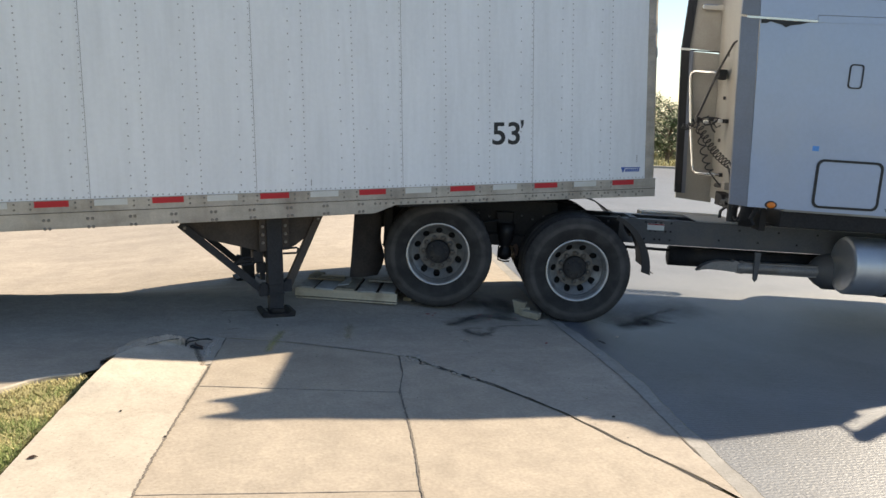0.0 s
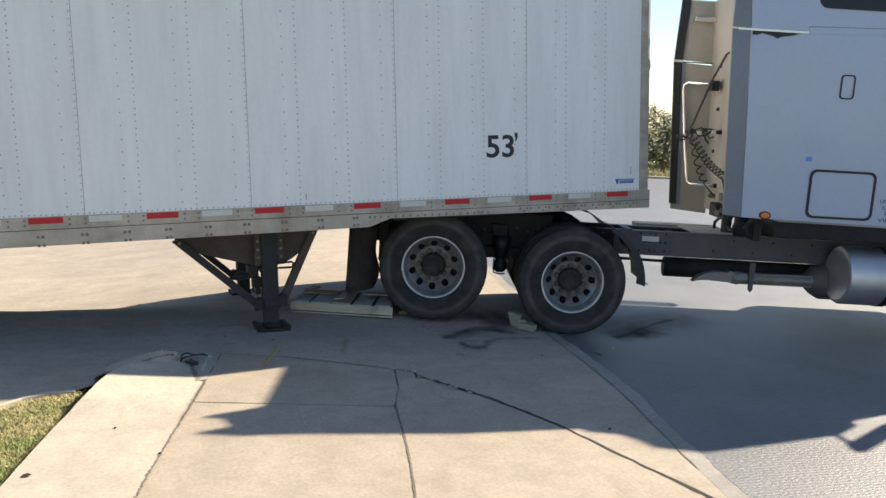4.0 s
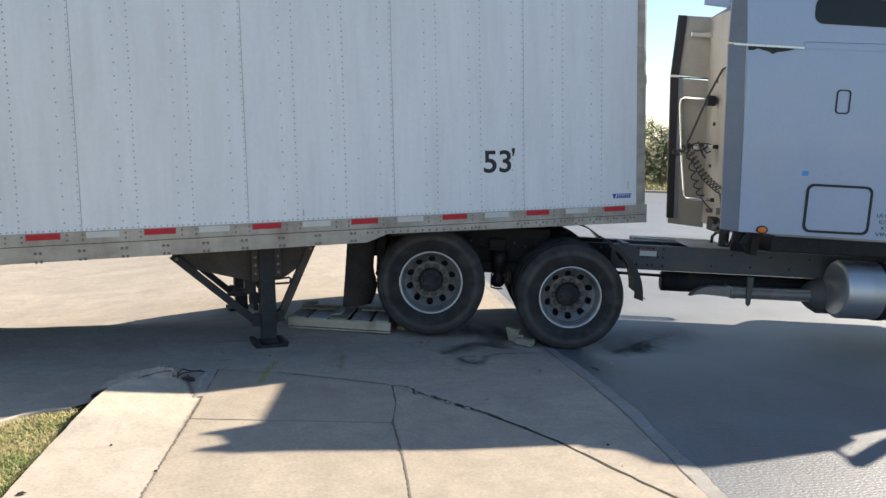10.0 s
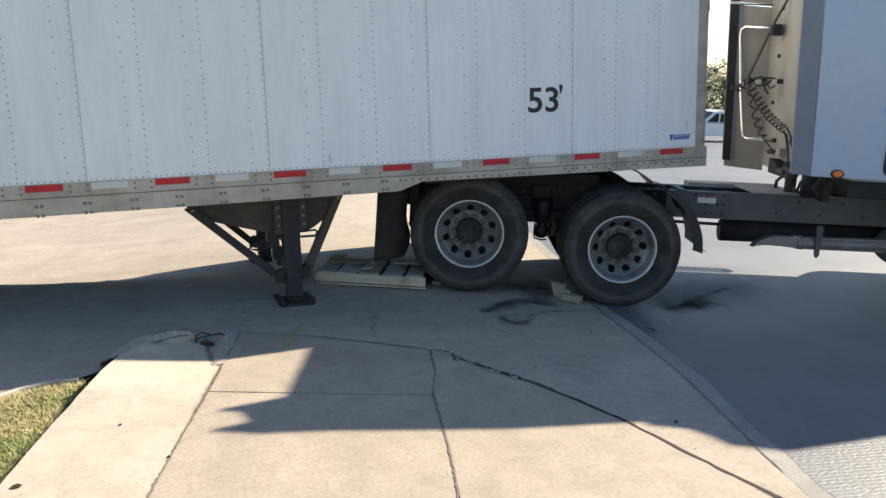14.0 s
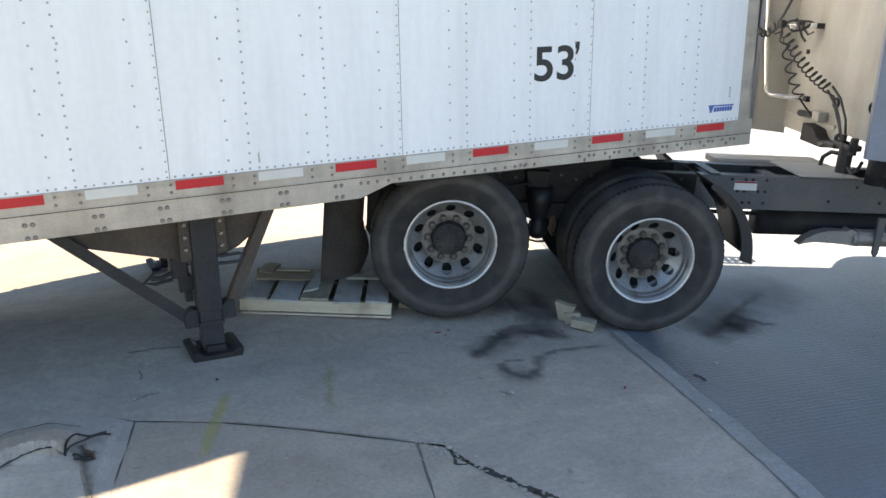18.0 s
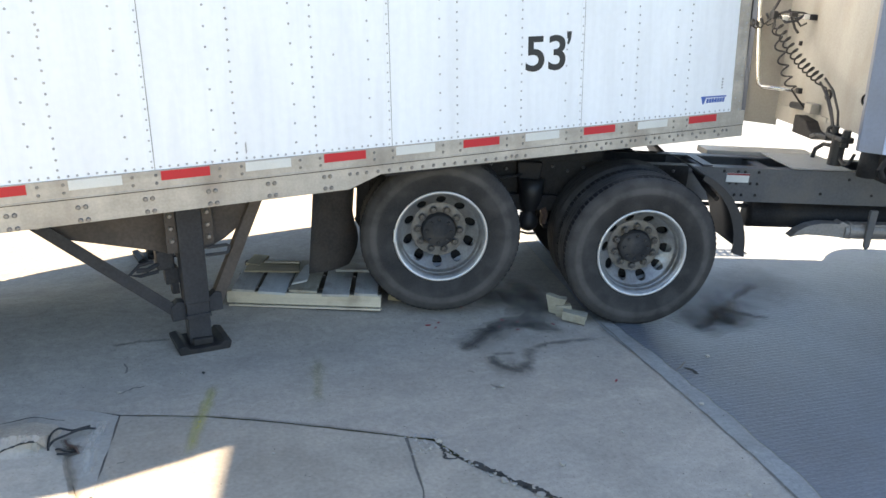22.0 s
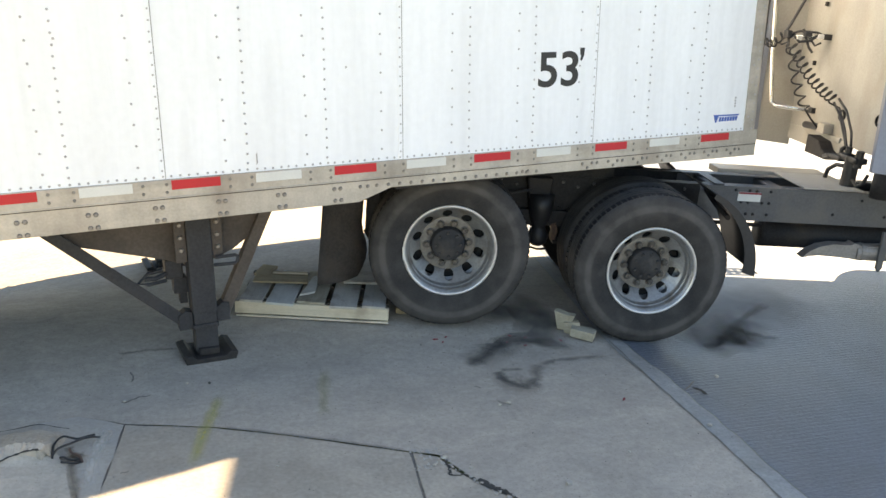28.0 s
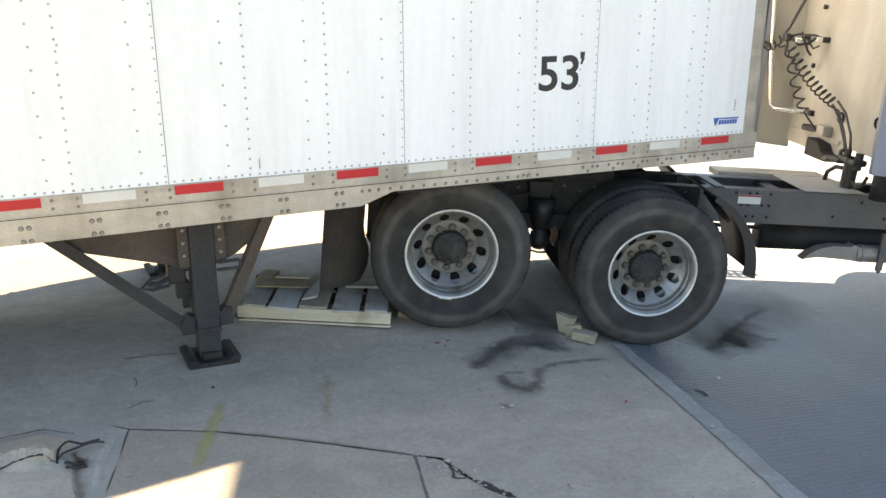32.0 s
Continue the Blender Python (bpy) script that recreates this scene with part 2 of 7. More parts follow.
WOOD_GREY = material("grey_trodden_wood", (0.40, 0.38, 0.35), 0.85, vary=0.25, scale=4, fine=70, stretch=(0.8, 6, 6), dirt=(0.15, 0.12, 0.09), dirt_scale=6,
                     dirt_amount=0.7)
WOOD_PALE = material("bleached_wood", (0.50, 0.51, 0.50), 0.85, vary=0.2, scale=4, fine=70, stretch=(0.8, 6, 6), dirt=(0.25, 0.22, 0.18), dirt_scale=5, dirt_amount=0.5)
WOOD_OLD = material("tan_split_wood", (0.34, 0.305, 0.235), 0.85, vary=0.25, scale=9, fine=90, stretch=(0.8, 6, 6), dirt=(0.14, 0.11, 0.07), dirt_scale=9, dirt_amount=0.55)
WOOD_BROWN = material("brown_weathered_wood", (0.40, 0.32, 0.20), 0.85, vary=0.25, scale=4, fine=70, stretch=(0.8, 6, 6), dirt=(0.16, 0.10, 0.06), dirt_scale=4, dirt_amount=0.6)
SEAMGREY = material("seam_shadow_grey", (0.22, 0.21, 0.20), 0.7, vary=0.3, dirt=(0.5, 0.5, 0.48), dirt_scale=5, dirt_amount=0.7)
SCRAP = material("red_plastic_scrap", (0.25, 0.02, 0.03), 0.4, vary=0.2)
RUST = material("rusty_steel", (0.10, 0.06, 0.045), 0.8, vary=0.4)
CRACKFILL = material("dark_joint_filler", (0.05, 0.045, 0.04), 0.9, vary=0.3)
BARK = material("bark", (0.13, 0.10, 0.075), 0.9, vary=0.3, bump=0.6)
LEAF = material("leaf_green", (0.075, 0.115, 0.03), 0.6, vary=0.4, scale=0.6, fine=3, bump=0)



def mottle(m, scale, lo, hi, stretch=(1, 1, 1), detail=5.0, a=0.35, b=0.65, twist=0.0):
    """Multiplies a surface's colour by soft patches between lo and hi."""
    nt = m.node_tree
    bs = nt.nodes["Principled BSDF"]
    co, mp, tx = nt.nodes.new("ShaderNodeTexCoord"), nt.nodes.new("ShaderNodeMapping"), nt.nodes.new("ShaderNodeTexNoise")
    mp.inputs["Scale"].default_value = stretch
    tx.inputs["Scale"].default_value, tx.inputs["Detail"].default_value, tx.inputs["Distortion"].default_value = scale, detail, twist
    nt.links.new(co.outputs["Object"], mp.inputs[0])
    nt.links.new(mp.outputs[0], tx.inputs["Vector"])
    rg = nt.nodes.new("ShaderNodeMapRange")
    for i, v in ((1, a), (2, b), (3, lo), (4, hi)):
        rg.inputs[i].default_value = v
    nt.links.new(tx.outputs["Fac"], rg.inputs[0])
    sc = nt.nodes.new("ShaderNodeVectorMath")
    sc.operation = "SCALE"
    nt.links.new(bs.inputs["Base Color"].links[0].from_socket, sc.inputs[0])
    nt.links.new(rg.outputs[0], sc.inputs["Scale"])
    nt.links.new(sc.outputs[0], bs.inputs["Base Color"])


# worn concrete: broad patches, hand-sized blotches, scattered dark specks
for m in (DRIVE, GUTTERMIX):
    mottle(m, 0.9, 0.93, 1.07, (1, 1.6, 1), twist=0.8)
    mottle(m, 6.0, 0.93, 1.07, (1, 1.5, 1), twist=1.2)
    mottle(m, 34.0, 0.92, 1.06, detail=3.0)
    mottle(m, 95.0, 0.70, 1.0, detail=1.0, a=0.26, b=0.36)
for m in (CONCRETE, KERB):
    mottle(m, 5.0, 0.92, 1.06, twist=1.0)
    mottle(m, 40.0, 0.93, 1.05, detail=3.0)
    mottle(m, 80.0, 0.72, 1.0, detail=1.0, a=0.22, b=0.31)
mottle(ROAD, 1.1, 0.90, 1.10, twist=0.8)
mottle(ROAD, 24.0, 0.93, 1.06, (0.35, 1.6, 1))
mottle(ROAD, 110.0, 0.84, 1.03, (0.6, 1.3, 1), detail=1.0, a=0.30, b=0.44)
mottle(PANEL, 1.6, 0.955, 1.02, (2.2, 1, 0.35))
mottle(PANEL, 9.0, 0.975, 1.01, (2.5, 1, 0.25), twist=0.6)
mottle(RAIL, 3.0, 0.80, 1.12, (0.5, 1, 2.0), twist=0.8)
mottle(RAIL, 14.0, 0.92, 1.06, (1, 1, 0.25))
mottle(BACKWALL, 2.4, 0.86, 1.08, (1, 1, 0.3))
mottle(CAB, 1.3, 0.94, 1.04)

# tyre rubber with a scuffed, dusty ring on the sidewall
TYRE = material("scuffed_tyre_rubber", (0.025, 0.025, 0.026), 0.8, spec=0.2, vary=0.3, scale=5, fine=90, dirt=(0.085, 0.081, 0.080), dirt_scale=6, dirt_amount=0.5)
nt = TYRE.node_tree
co, sep = nt.nodes.new("ShaderNodeTexCoord"), nt.nodes.new("ShaderNodeVectorMath")
sep.operation = "MULTIPLY"
sep.inputs[1].default_value = (1, 0, 1)
nt.links.new(co.outputs["Object"], sep.inputs[0])
ln = nt.nodes.new("ShaderNodeVectorMath")
ln.operation = "LENGTH"
nt.links.new(sep.outputs[0], ln.inputs[0])
band = nt.nodes.new("ShaderNodeFloatCurve")
cv = band.mapping.curves[0]
for px, py in ((0.30, 0.15), (0.38, 0.18), (0.42, 0.32), (0.445, 0.85), (0.462, 0.80), (0.485, 0.40)):
    cv.points.new(px, py)
cv.points[0].location, cv.points[-1].location = (0, 0.1), (1, 0.1)
band.mapping.update()
nt.links.new(ln.outputs["Value"], band.inputs["Value"])
nz = nt.nodes.new("ShaderNodeTexNoise")
nz.inputs["Scale"].default_value, nz.inputs["Detail"].default_value = 7.0, 5.0
nt.links.new(co.outputs["Object"], nz.inputs["Vector"])
sm = nt.nodes.new("ShaderNodeMapRange")
sm.inputs[1].default_value, sm.inputs[2].default_value = 0.20, 0.60
nt.links.new(nz.outputs["Fac"], sm.inputs[0])
mu = nt.nodes.new("ShaderNodeMath")
mu.operation = "MULTIPLY"
nt.links.new(band.outputs[0], mu.inputs[0])
nt.links.new(sm.outputs[0], mu.inputs[1])
bs = nt.nodes["Principled BSDF"]
mixer = nt.nodes.new("ShaderNodeMix")
mixer.data_type = "RGBA"
nt.links.new(bs.inputs["Base Color"].links[0].from_socket, mixer.inputs[6])
mixer.inputs[7].default_value = (0.105, 0.098, 0.094, 1)
nt.links.new(mu.outputs[0], mixer.inputs[0])
nt.links.new(mixer.outputs[2], bs.inputs["Base Color"])

# ---- mesh helpers ----


def bm_new():
    return bmesh.new()


def part(name, bm, mat, parent=None, label="", at=None, smooth=False):
    me = bpy.data.meshes.new(name)
    bm.to_mesh(me)
    bm.free()
    if smooth:
        for p in me.polygons:
            p.use_smooth = True
    me.materials.append(mat)
    ob = new(name, me)
    if parent is not None:
        ob.parent = parent
    if at is not None:
        ob.matrix_basis = at
    if label:
        ob["label"] = label
    return ob


def empty(name, m, label, category, group="", kind=""):
    ob = new(name)
    ob.empty_display_size = 0.1
    ob.matrix_basis = m
    return tagged(ob, label, category, group, kind)


def box(bm, x0, x1, y0, y1, z0, z1, bevel=0.0, m=None):
    vs = [bm.verts.new((x, y, z)) for z in (z0, z1) for x, y in ((x0, y0), (x1, y0), (x1, y1), (x0, y1))]
    fs = [bm.faces.new([vs[i] for i in f]) for f in ((3, 2, 1, 0), (4, 5, 6, 7), (0, 1, 5, 4), (1, 2, 6, 5), (2, 3, 7, 6), (3, 0, 4, 7))]
    if bevel:
        r = bmesh.ops.bevel(bm, geom=list({e for f in fs for e in f.edges}), offset=bevel, segments=2, affect="EDGES", profile=0.5)
        vs = list({v for f in r["faces"] for v in f.verts} | {v for v in vs if v.is_valid})
    if m is not None:
        bmesh.ops.transform(bm, matrix=m, verts=vs)
    return bm


def prism(bm, pts, axis, a, b, bevel=0.0):
    """A polygon (pairs in the other two axes, in order) drawn out along an axis from a to b."""
    def put(p, q):
        return {"x": (q, p[0], p[1]), "y": (p[0], q, p[1]), "z": (p[0], p[1], q)}[axis]
    lo = [bm.verts.new(put(p, a)) for p in pts]
    hi = [bm.verts.new(put(p, b)) for p in pts]
    k = len(pts)
    fs = [bm.faces.new(lo), bm.faces.new(hi[::-1])]
    for i in range(k):
        fs.append(bm.faces.new((lo[i], hi[i], hi[(i + 1) % k], lo[(i + 1) % k])))
    bmesh.ops.recalc_face_normals(bm, faces=fs)
    if bevel:
        bmesh.ops.bevel(bm, geom=list({e for f in fs for e in f.edges}), offset=bevel, segments=2, affect="EDGES", profile=0.5)
    return bm


def turned(bm, profile, seg=48, closed=False):
    """Turns a profile of (radius, y) about the y axis."""
    rings = []
    for r, y in profile:
        rings.append([bm.verts.new((r * math.cos(2 * math.pi * i / seg), y, r * math.sin(2 * math.pi * i / seg))) for i in range(seg)])
    pairs = list(zip(rings, rings[1:]))
    if closed:
        pairs.append((rings[-1], rings[0]))
    for a, b in pairs:
        for i in range(seg):
            bm.faces.new((a[i], a[(i + 1) % seg], b[(i + 1) % seg], b[i]))
    if not closed:
        for ring in (rings[0], rings[-1]):
            bm.faces.new(ring)
    bmesh.ops.recalc_face_normals(bm, faces=bm.faces)
    return bm


def rod(bm, pts, r, seg=10, closed=False):
    """A round bar of radius r along a line of points."""
    pts = [Vector(p) for p in pts]
    rings = []
    for i, p in enumerate(pts):
        d = (pts[min(i + 1, len(pts) - 1)] - pts[max(i - 1, 0)]).normalized()
        u = d.orthogonal().normalized() if not rings else (last - d * last.dot(d)).normalized()
        last = u
        w = d.cross(u)
        rings.append([bm.verts.new(p + (u * math.cos(2 * math.pi * k / seg) + w * math.sin(2 * math.pi * k / seg)) * r) for k in range(seg)])
    for a, b in zip(rings, rings[1:]):
        for k in range(seg):
            bm.faces.new((a[k], a[(k + 1) % seg], b[(k + 1) % seg], b[k]))
    bm.faces.new(rings[0][::-1])
    bm.faces.new(rings[-1])
    return bm


def rounded(x0, x1, z0, z1, r, n=6):
    out = []
    for cx, cz, a0 in ((x1 - r, z1 - r, 0), (x0 + r, z1 - r, 90), (x0 + r, z0 + r, 180), (x1 - r, z0 + r, 270)):
        for i in range(n + 1):
            a = radians(a0 + 90 * i / n)
            out.append((cx + r * math.cos(a), cz + r * math.sin(a)))
    return out


def lettering(text, mat, parent, name, x0, x1, z0, z1, y, thick=0.004, heavy=0.02):
    """Words in the built-in font, fitted into a rectangle that faces -y."""
    cu = bpy.data.curves.new(name, "FONT")
    cu.body, cu.offset, cu.extrude = text, heavy, 0.02
    tmp = bpy.data.objects.new(name, cu)
    me = bpy.data.meshes.new_from_object(tmp)
    bpy.data.objects.remove(tmp)
    bpy.data.curves.remove(cu)
    co = np.array([v.co for v in me.vertices])
    lo, hi = co.min(0), co.max(0)
    for v in me.vertices:
        u, w, d = v.co
        v.co = (x0 + (u - lo[0]) / (hi[0] - lo[0]) * (x1 - x0), y - (d - lo[2]) / (hi[2] - lo[2]) * thick, z0 + (w - lo[1]) / (hi[1] - lo[1]) * (z1 - z0))
    me.name = name
    me.materials.clear()
    me.materials.append(mat)
    ob = new(name, me)
    ob.parent = parent
    return ob


def studs(points, r, h, sides=6):
    """Many small domed heads that stand on a plane facing -y: vertices and faces."""
    vs, fs = [], []
    for x, y, z in points:
        b = len(vs)
        for k in range(sides):
            a = 2 * math.pi * k / sides
            vs.append((x + r * math.cos(a), y, z + r * math.sin(a)))
        for k in range(sides):
            a = 2 * math.pi * k / sides
            vs.append((x + r * 0.6 * math.cos(a), y - h, z + r * 0.6 * math.sin(a)))
        for k in range(sides):
            fs.append((b + k, b + (k + 1) % sides, b + sides + (k + 1) % sides, b + sides + k))
        fs.append(tuple(b + sides + k for k in range(sides)))
    return vs, fs


def stuff(name, vs, fs, mat, parent, label=""):
    me = bpy.data.meshes.new(name)
    me.from_pydata(vs, [], fs)
    me.materials.append(mat)
    ob = new(name, me)
    if parent is not None:
        ob.parent = parent
    return tagged(ob, label, "", "", "stuff")

# ---- the ground ----


def smooth(a, b, v):
    k = min(1.0, max(0.0, (v - a) / (b - a)))
    return k * k * (3 - 2 * k)


DROP = [(-60.0, 2.0), (-12.0, 0.90), (-1.8, 0.42), (-1.2, 0.36), (-0.6, 0.29), (0.0, 0.20), (0.6, 0.13), (1.2, 0.08), (1.8, 0.04), (2.5, 0.0), (200.0, 0.0)]


def fall(x, y):
    """Height of the ground: a slight rise beyond the apron, a drop towards the rear of the trailer, a shallow dip in the gutter, and a long fall to the road's far side."""
    d = line(DROP, min(max(x, -59.0), 199.0), 0)
    dip = 0.022 * smooth(3.3, 3.75, x) * (1 - smooth(4.3, 4.9, x)) * smooth(6.7, 7.15, y) * (1 - smooth(7.5, 8.1, y))
    return 0.055 * smooth(7.25, 7.95, y) * (1 - smooth(2.7, 3.5, x)) - d * smooth(7.9 - 1.8 * smooth(2.5, 6.0, -x), 9.4, y) - 1.82 * smooth(10.5, 50.0, y) - dip


def line(pts, q, axis=1):
    """The other coordinate on a polyline of (x, y), at y = q (axis 1) or x = q (axis 0)."""
    o = 1 - axis
    pts = sorted(pts, key=lambda p: p[axis])
    for a, b in zip(pts, pts[1:]):
        if q <= b[axis] or b is pts[-1]:
            return a[o] + (b[o] - a[o]) * (q - a[axis]) / (b[axis] - a[axis])


GUTTER = [(3.05, -6.0), (3.16, 2.5), (3.28, 3.4), (3.36, 4.1), (3.44, 4.7), (3.545, 5.4), (3.575, 6.0), (3.595, 6.5), (3.605, 7.0), (3.64, 7.4), (3.86, 9.0), (4.2, 12.0), (9.3, 54.5)]
CRACK = [(2.0, 6.13), (2.03, 6.02), (2.09, 5.92), (2.15, 5.82), (2.21, 5.755), (2.30, 5.62), (2.40, 5.50), (2.56, 5.24), (2.757, 4.863), (2.90, 4.50), (3.02, 4.19), (3.14, 3.86), (3.262, 3.50), (3.262, 3.38)]
ARC = [(0.506, 6.745), (0.72, 6.69), (0.946, 6.625), (1.22, 6.51), (1.489, 6.384), (1.72, 6.27), (1.86, 6.20), (2.0, 6.13)]
VJOINT = [(1.885, 6.19), (1.81, 5.74), (1.695, 5.347), (1.655, 4.853), (1.55, 4.1), (1.50, 3.84), (1.36, 2.3), (1.2, 0.7), (1.0, -1.2), (0.8, -4.0), (0.13, -14.0)]
KJOINT = [(0.500, 6.72), (0.389, 6.088), (0.302, 5.59), (0.191, 5.0), (0.056, 4.252), (0.02, 3.98), (-0.26, 2.4), (-0.55, 0.8), (-0.85, -0.9), (-1.35, -4.0), (-2.96, -14.0)]
KERB_LINE = [(-12.0, 2.5), (-3.0, 4.30), (-1.8, 4.95), (-1.3, 5.30), (-0.93, 5.62), (-0.81, 5.755), (-0.66, 5.85), (-0.50, 5.87), (-0.39, 5.97)]
STRIP_EDGE = [(-3.65, -14.0), (-2.0, -4.0), (-1.14, 1.2), (-0.635, 4.453), (-0.561, 4.968), (-0.384, 6.03), (-0.31, 6.33), (-0.13, 6.60), (0.10, 6.80), (0.30, 6.86)]

bm = bm_new()
xs = [-900, -300, -100, -60, -30, -20, -14, -12, -9, -7, -5, -4, -3, -1.8, -1.2, -0.6, 0.0, 0.4, 0.8, 1.25, 1.7, 2.6, 3.6, 5, 9, 20, 40, 80, 300, 900]
ys = [-900, -300, -80, -30, -10, 0, 3, 5, 6, 6.6, 6.9, 7.1, 7.3, 7.5, 7.7, 7.9, 8.2, 8.5, 8.8, 9.1, 9.4, 9.7, 12, 15, 18, 21, 25, 30, 35, 40, 45, 50, 60, 120, 300, 900]
grid = [[bm.verts.new((x, y, fall(x, y) - 0.06)) for x in xs] for y in ys]
for r0, r1 in zip(grid, grid[1:]):
    for i in range(len(xs) - 1):
        bm.faces.new((r0[i], r0[i + 1], r1[i + 1], r1[i]))
tagged(part("ground", bm, SOIL), "dry brown verge with thin grass", "ground", kind="structure")

# the driveway: one sheet from the pavement's edge to the far side, up to the gutter


def near_edge(x):
    if x < -0.39:
        return line(KERB_LINE, max(x, -12.0), 0) + 0.035
    if x < 0.30:
        return line(STRIP_EDGE[5:], x, 0) + 0.008
    if x < 0.5:
        return 6.86 + (x - 0.30) * (6.755 - 6.86) / 0.2
    return line(ARC, x, 0) + 0.003 if x < 2.0 else line(CRACK, x, 0) + 0.010


def sheet(name, columns, mat, label, category):
    """A surface from columns of (x, y) points, all of one length."""
    bm = bm_new()
    rows = [[bm.verts.new((x, y, fall(x, y))) for x, y in c] for c in columns]
    for a, b in zip(rows, rows[1:]):
        for i in range(len(a) - 1):
            bm.faces.new((a[i], b[i], b[i + 1], a[i + 1]))
    bmesh.ops.recalc_face_normals(bm, faces=bm.faces)
    if sum(f.normal.z for f in bm.faces) < 0:
        bmesh.ops.reverse_faces(bm, faces=bm.faces)
    return tagged(part(name, bm, mat, smooth=True), label, category, kind="structure")


cols = [-60, -40, -25, -18, -14, -12, -10, -8, -6.5, -5, -4, -3.2, -2.6, -1.8, -1.5, -1, -0.7, -0.5, -0.39, -0.32, -0.2, -0.05, 0.1, 0.22, 0.34, 0.45, 0.51, 0.6, 0.72, 0.83, 0.946, 1.08, 1.22,
        1.36, 1.489, 1.6, 1.72, 1.86, 2.0, 2.1, 2.2, 2.28, 2.36, 2.46, 2.56, 2.66, 2.757, 2.83, 2.90, 2.96, 3.02]
steps = [0.16 * i for i in range(36)] + [6, 6.5, 7, 8, 10, 13, 16, 19, 23, 27, 31, 35, 39, 43, 47.5]
columns = [[(x, near_edge(x) + s) for s in steps] for x in cols]
for k in (0.25, 0.5, 0.75, 1.0):
    y0 = 4.19 - 0.71 * k
    columns.append([(3.02 + k * (line(GUTTER, y0 + s) - 0.001 - 3.02), y0 + s) for s in steps])
sheet("driveway", columns, DRIVE, "worn grey concrete driveway with tyre stains", "driveway")
ylev = [-40, -20, -8, -2, 1] + [2.5 + 0.05 * i for i in range(108)] + [7.9, 8.2, 8.6, 9, 9.6, 11, 14, 17, 20, 23, 27, 31, 35, 39, 43, 47, 50, 54.5]
GUTTER = [(2.9, -40.0)] + GUTTER


def gutter_w(y):
    """Width of the gutter strip, with a ragged edge to the road."""
    rag = 0.030 * noise.noise((y * 2.3, 3.1, 0)) + 0.016 * noise.noise((y * 9.0, 0.4, 0)) if 2.4 < y < 8 else 0.0
    return 0.125 + rag + 0.05 * (1 - smooth(2.5, 3.4, y))


sheet("gutter", [[(line(GUTTER, y) + 0.001 + gutter_w(y) * k, y) for y in ylev] for k in (0, 0.5, 1)], GUTTERMIX, "worn concrete gutter strip along the road", "gutter")
sheet("road", [[(line(GUTTER, y) + 0.004 + gutter_w(y) + d, y) for y in ylev] for d in (0, 0.3, 0.8, 1.5, 3, 6, 12, 25, 90)], ROAD, "broom-finished grey concrete road", "road")


def slab(name, pts, mat, parent, top=0.0, thick=0.05, bevel=0.0025, rough=0.0035, seed=0, label=""):
    """A cast slab with slightly uneven, rounded edges."""
    rnd = random.Random(seed)
    fine = []
    for a, b in zip(pts, pts[1:] + pts[:1]):
        n = max(1, int((Vector(b) - Vector(a)).length / 0.09)) if rough else 1
        for i in range(n):
            k = i / n
            j = rough if 0 < i else 0
            fine.append((a[0] + (b[0] - a[0]) * k + rnd.uniform(-j, j), a[1] + (b[1] - a[1]) * k + rnd.uniform(-j, j)))
    bm = bm_new()
    lo = [bm.verts.new((x, y, top - thick)) for x, y in fine]
    mid = [bm.verts.new((x, y, top - bevel)) for x, y in fine]
    c = len(fine)
    hi = []
    for i, (x, y) in enumerate(fine):
        px, py = fine[i - 1]
        qx, qy = fine[(i + 1) % c]
        t = Vector((qx - px, qy - py)).normalized()
        hi.append(bm.verts.new((x - t.y * bevel, y + t.x * bevel, top)))
    f = bm.faces.new(hi)
    for i in range(c):
        j = (i + 1) % c
        bm.faces.new((lo[i], lo[j], mid[j], mid[i]))
        bm.faces.new((mid[i], mid[j], hi[j], hi[i]))
    bmesh.ops.triangulate(bm, faces=[f])
    return part(name, bm, mat, parent, label)


pavement = empty("pavement", pose(0, 0, 0), "pale concrete pavement slabs with dark joints", "pavement", kind="structure")


def panel_slab(yl0, yl1, yr0, yr1, seed):
    left = [(line(KJOINT, yl0) + 0.003, yl0 + 0.003)] + sorted([(x + 0.003, y) for x, y in KJOINT if yl0 + 0.05 < y < yl1 - 0.05], key=lambda p: p[1]) + [(line(KJOINT, yl1) + 0.003, yl1 - 0.003)]
    right = [(line(VJOINT, yr1) - 0.0025, yr1 - 0.003)] + sorted([(x - 0.0025, y) for x, y in VJOINT if yr0 + 0.05 < y < yr1 - 0.05], key=lambda p: -p[1]) + [(line(VJOINT, yr0) - 0.0025, yr0 + 0.003)]
    return slab("slab", (left + right)[::-1], CONCRETE, pavement, seed=seed)


top_left = [(x, y - 0.005) for x, y in ARC[:7]]
first = [(line(KJOINT, 5.585) + 0.003, 5.588), (0.392, 6.088)] + top_left[:1] + top_left[1:] + [(1.8075, 5.74), (1.693, 5.36)]
slab("slab", first[::-1], CONCRETE, pavement, seed=11)
panel_slab(3.98, 5.580, 3.84, 5.345, 12)
panel_slab(2.40, 3.98, 2.30, 3.84, 13)
panel_slab(0.80, 2.40, 0.70, 2.30, 14)
panel_slab(-0.90, 0.80, -1.20, 0.70, 15)
panel_slab(-4.0, -0.90, -4.0, -1.20, 16)
for k, (a, b) in enumerate(((-7.4, -4.0), (-10.8, -7.4), (-14.0, -10.8))):
    panel_slab(a, b, a, b, 40 + k)
right_edge = [(x - 0.009, y - 0.005) for x, y in CRACK[::-1]]
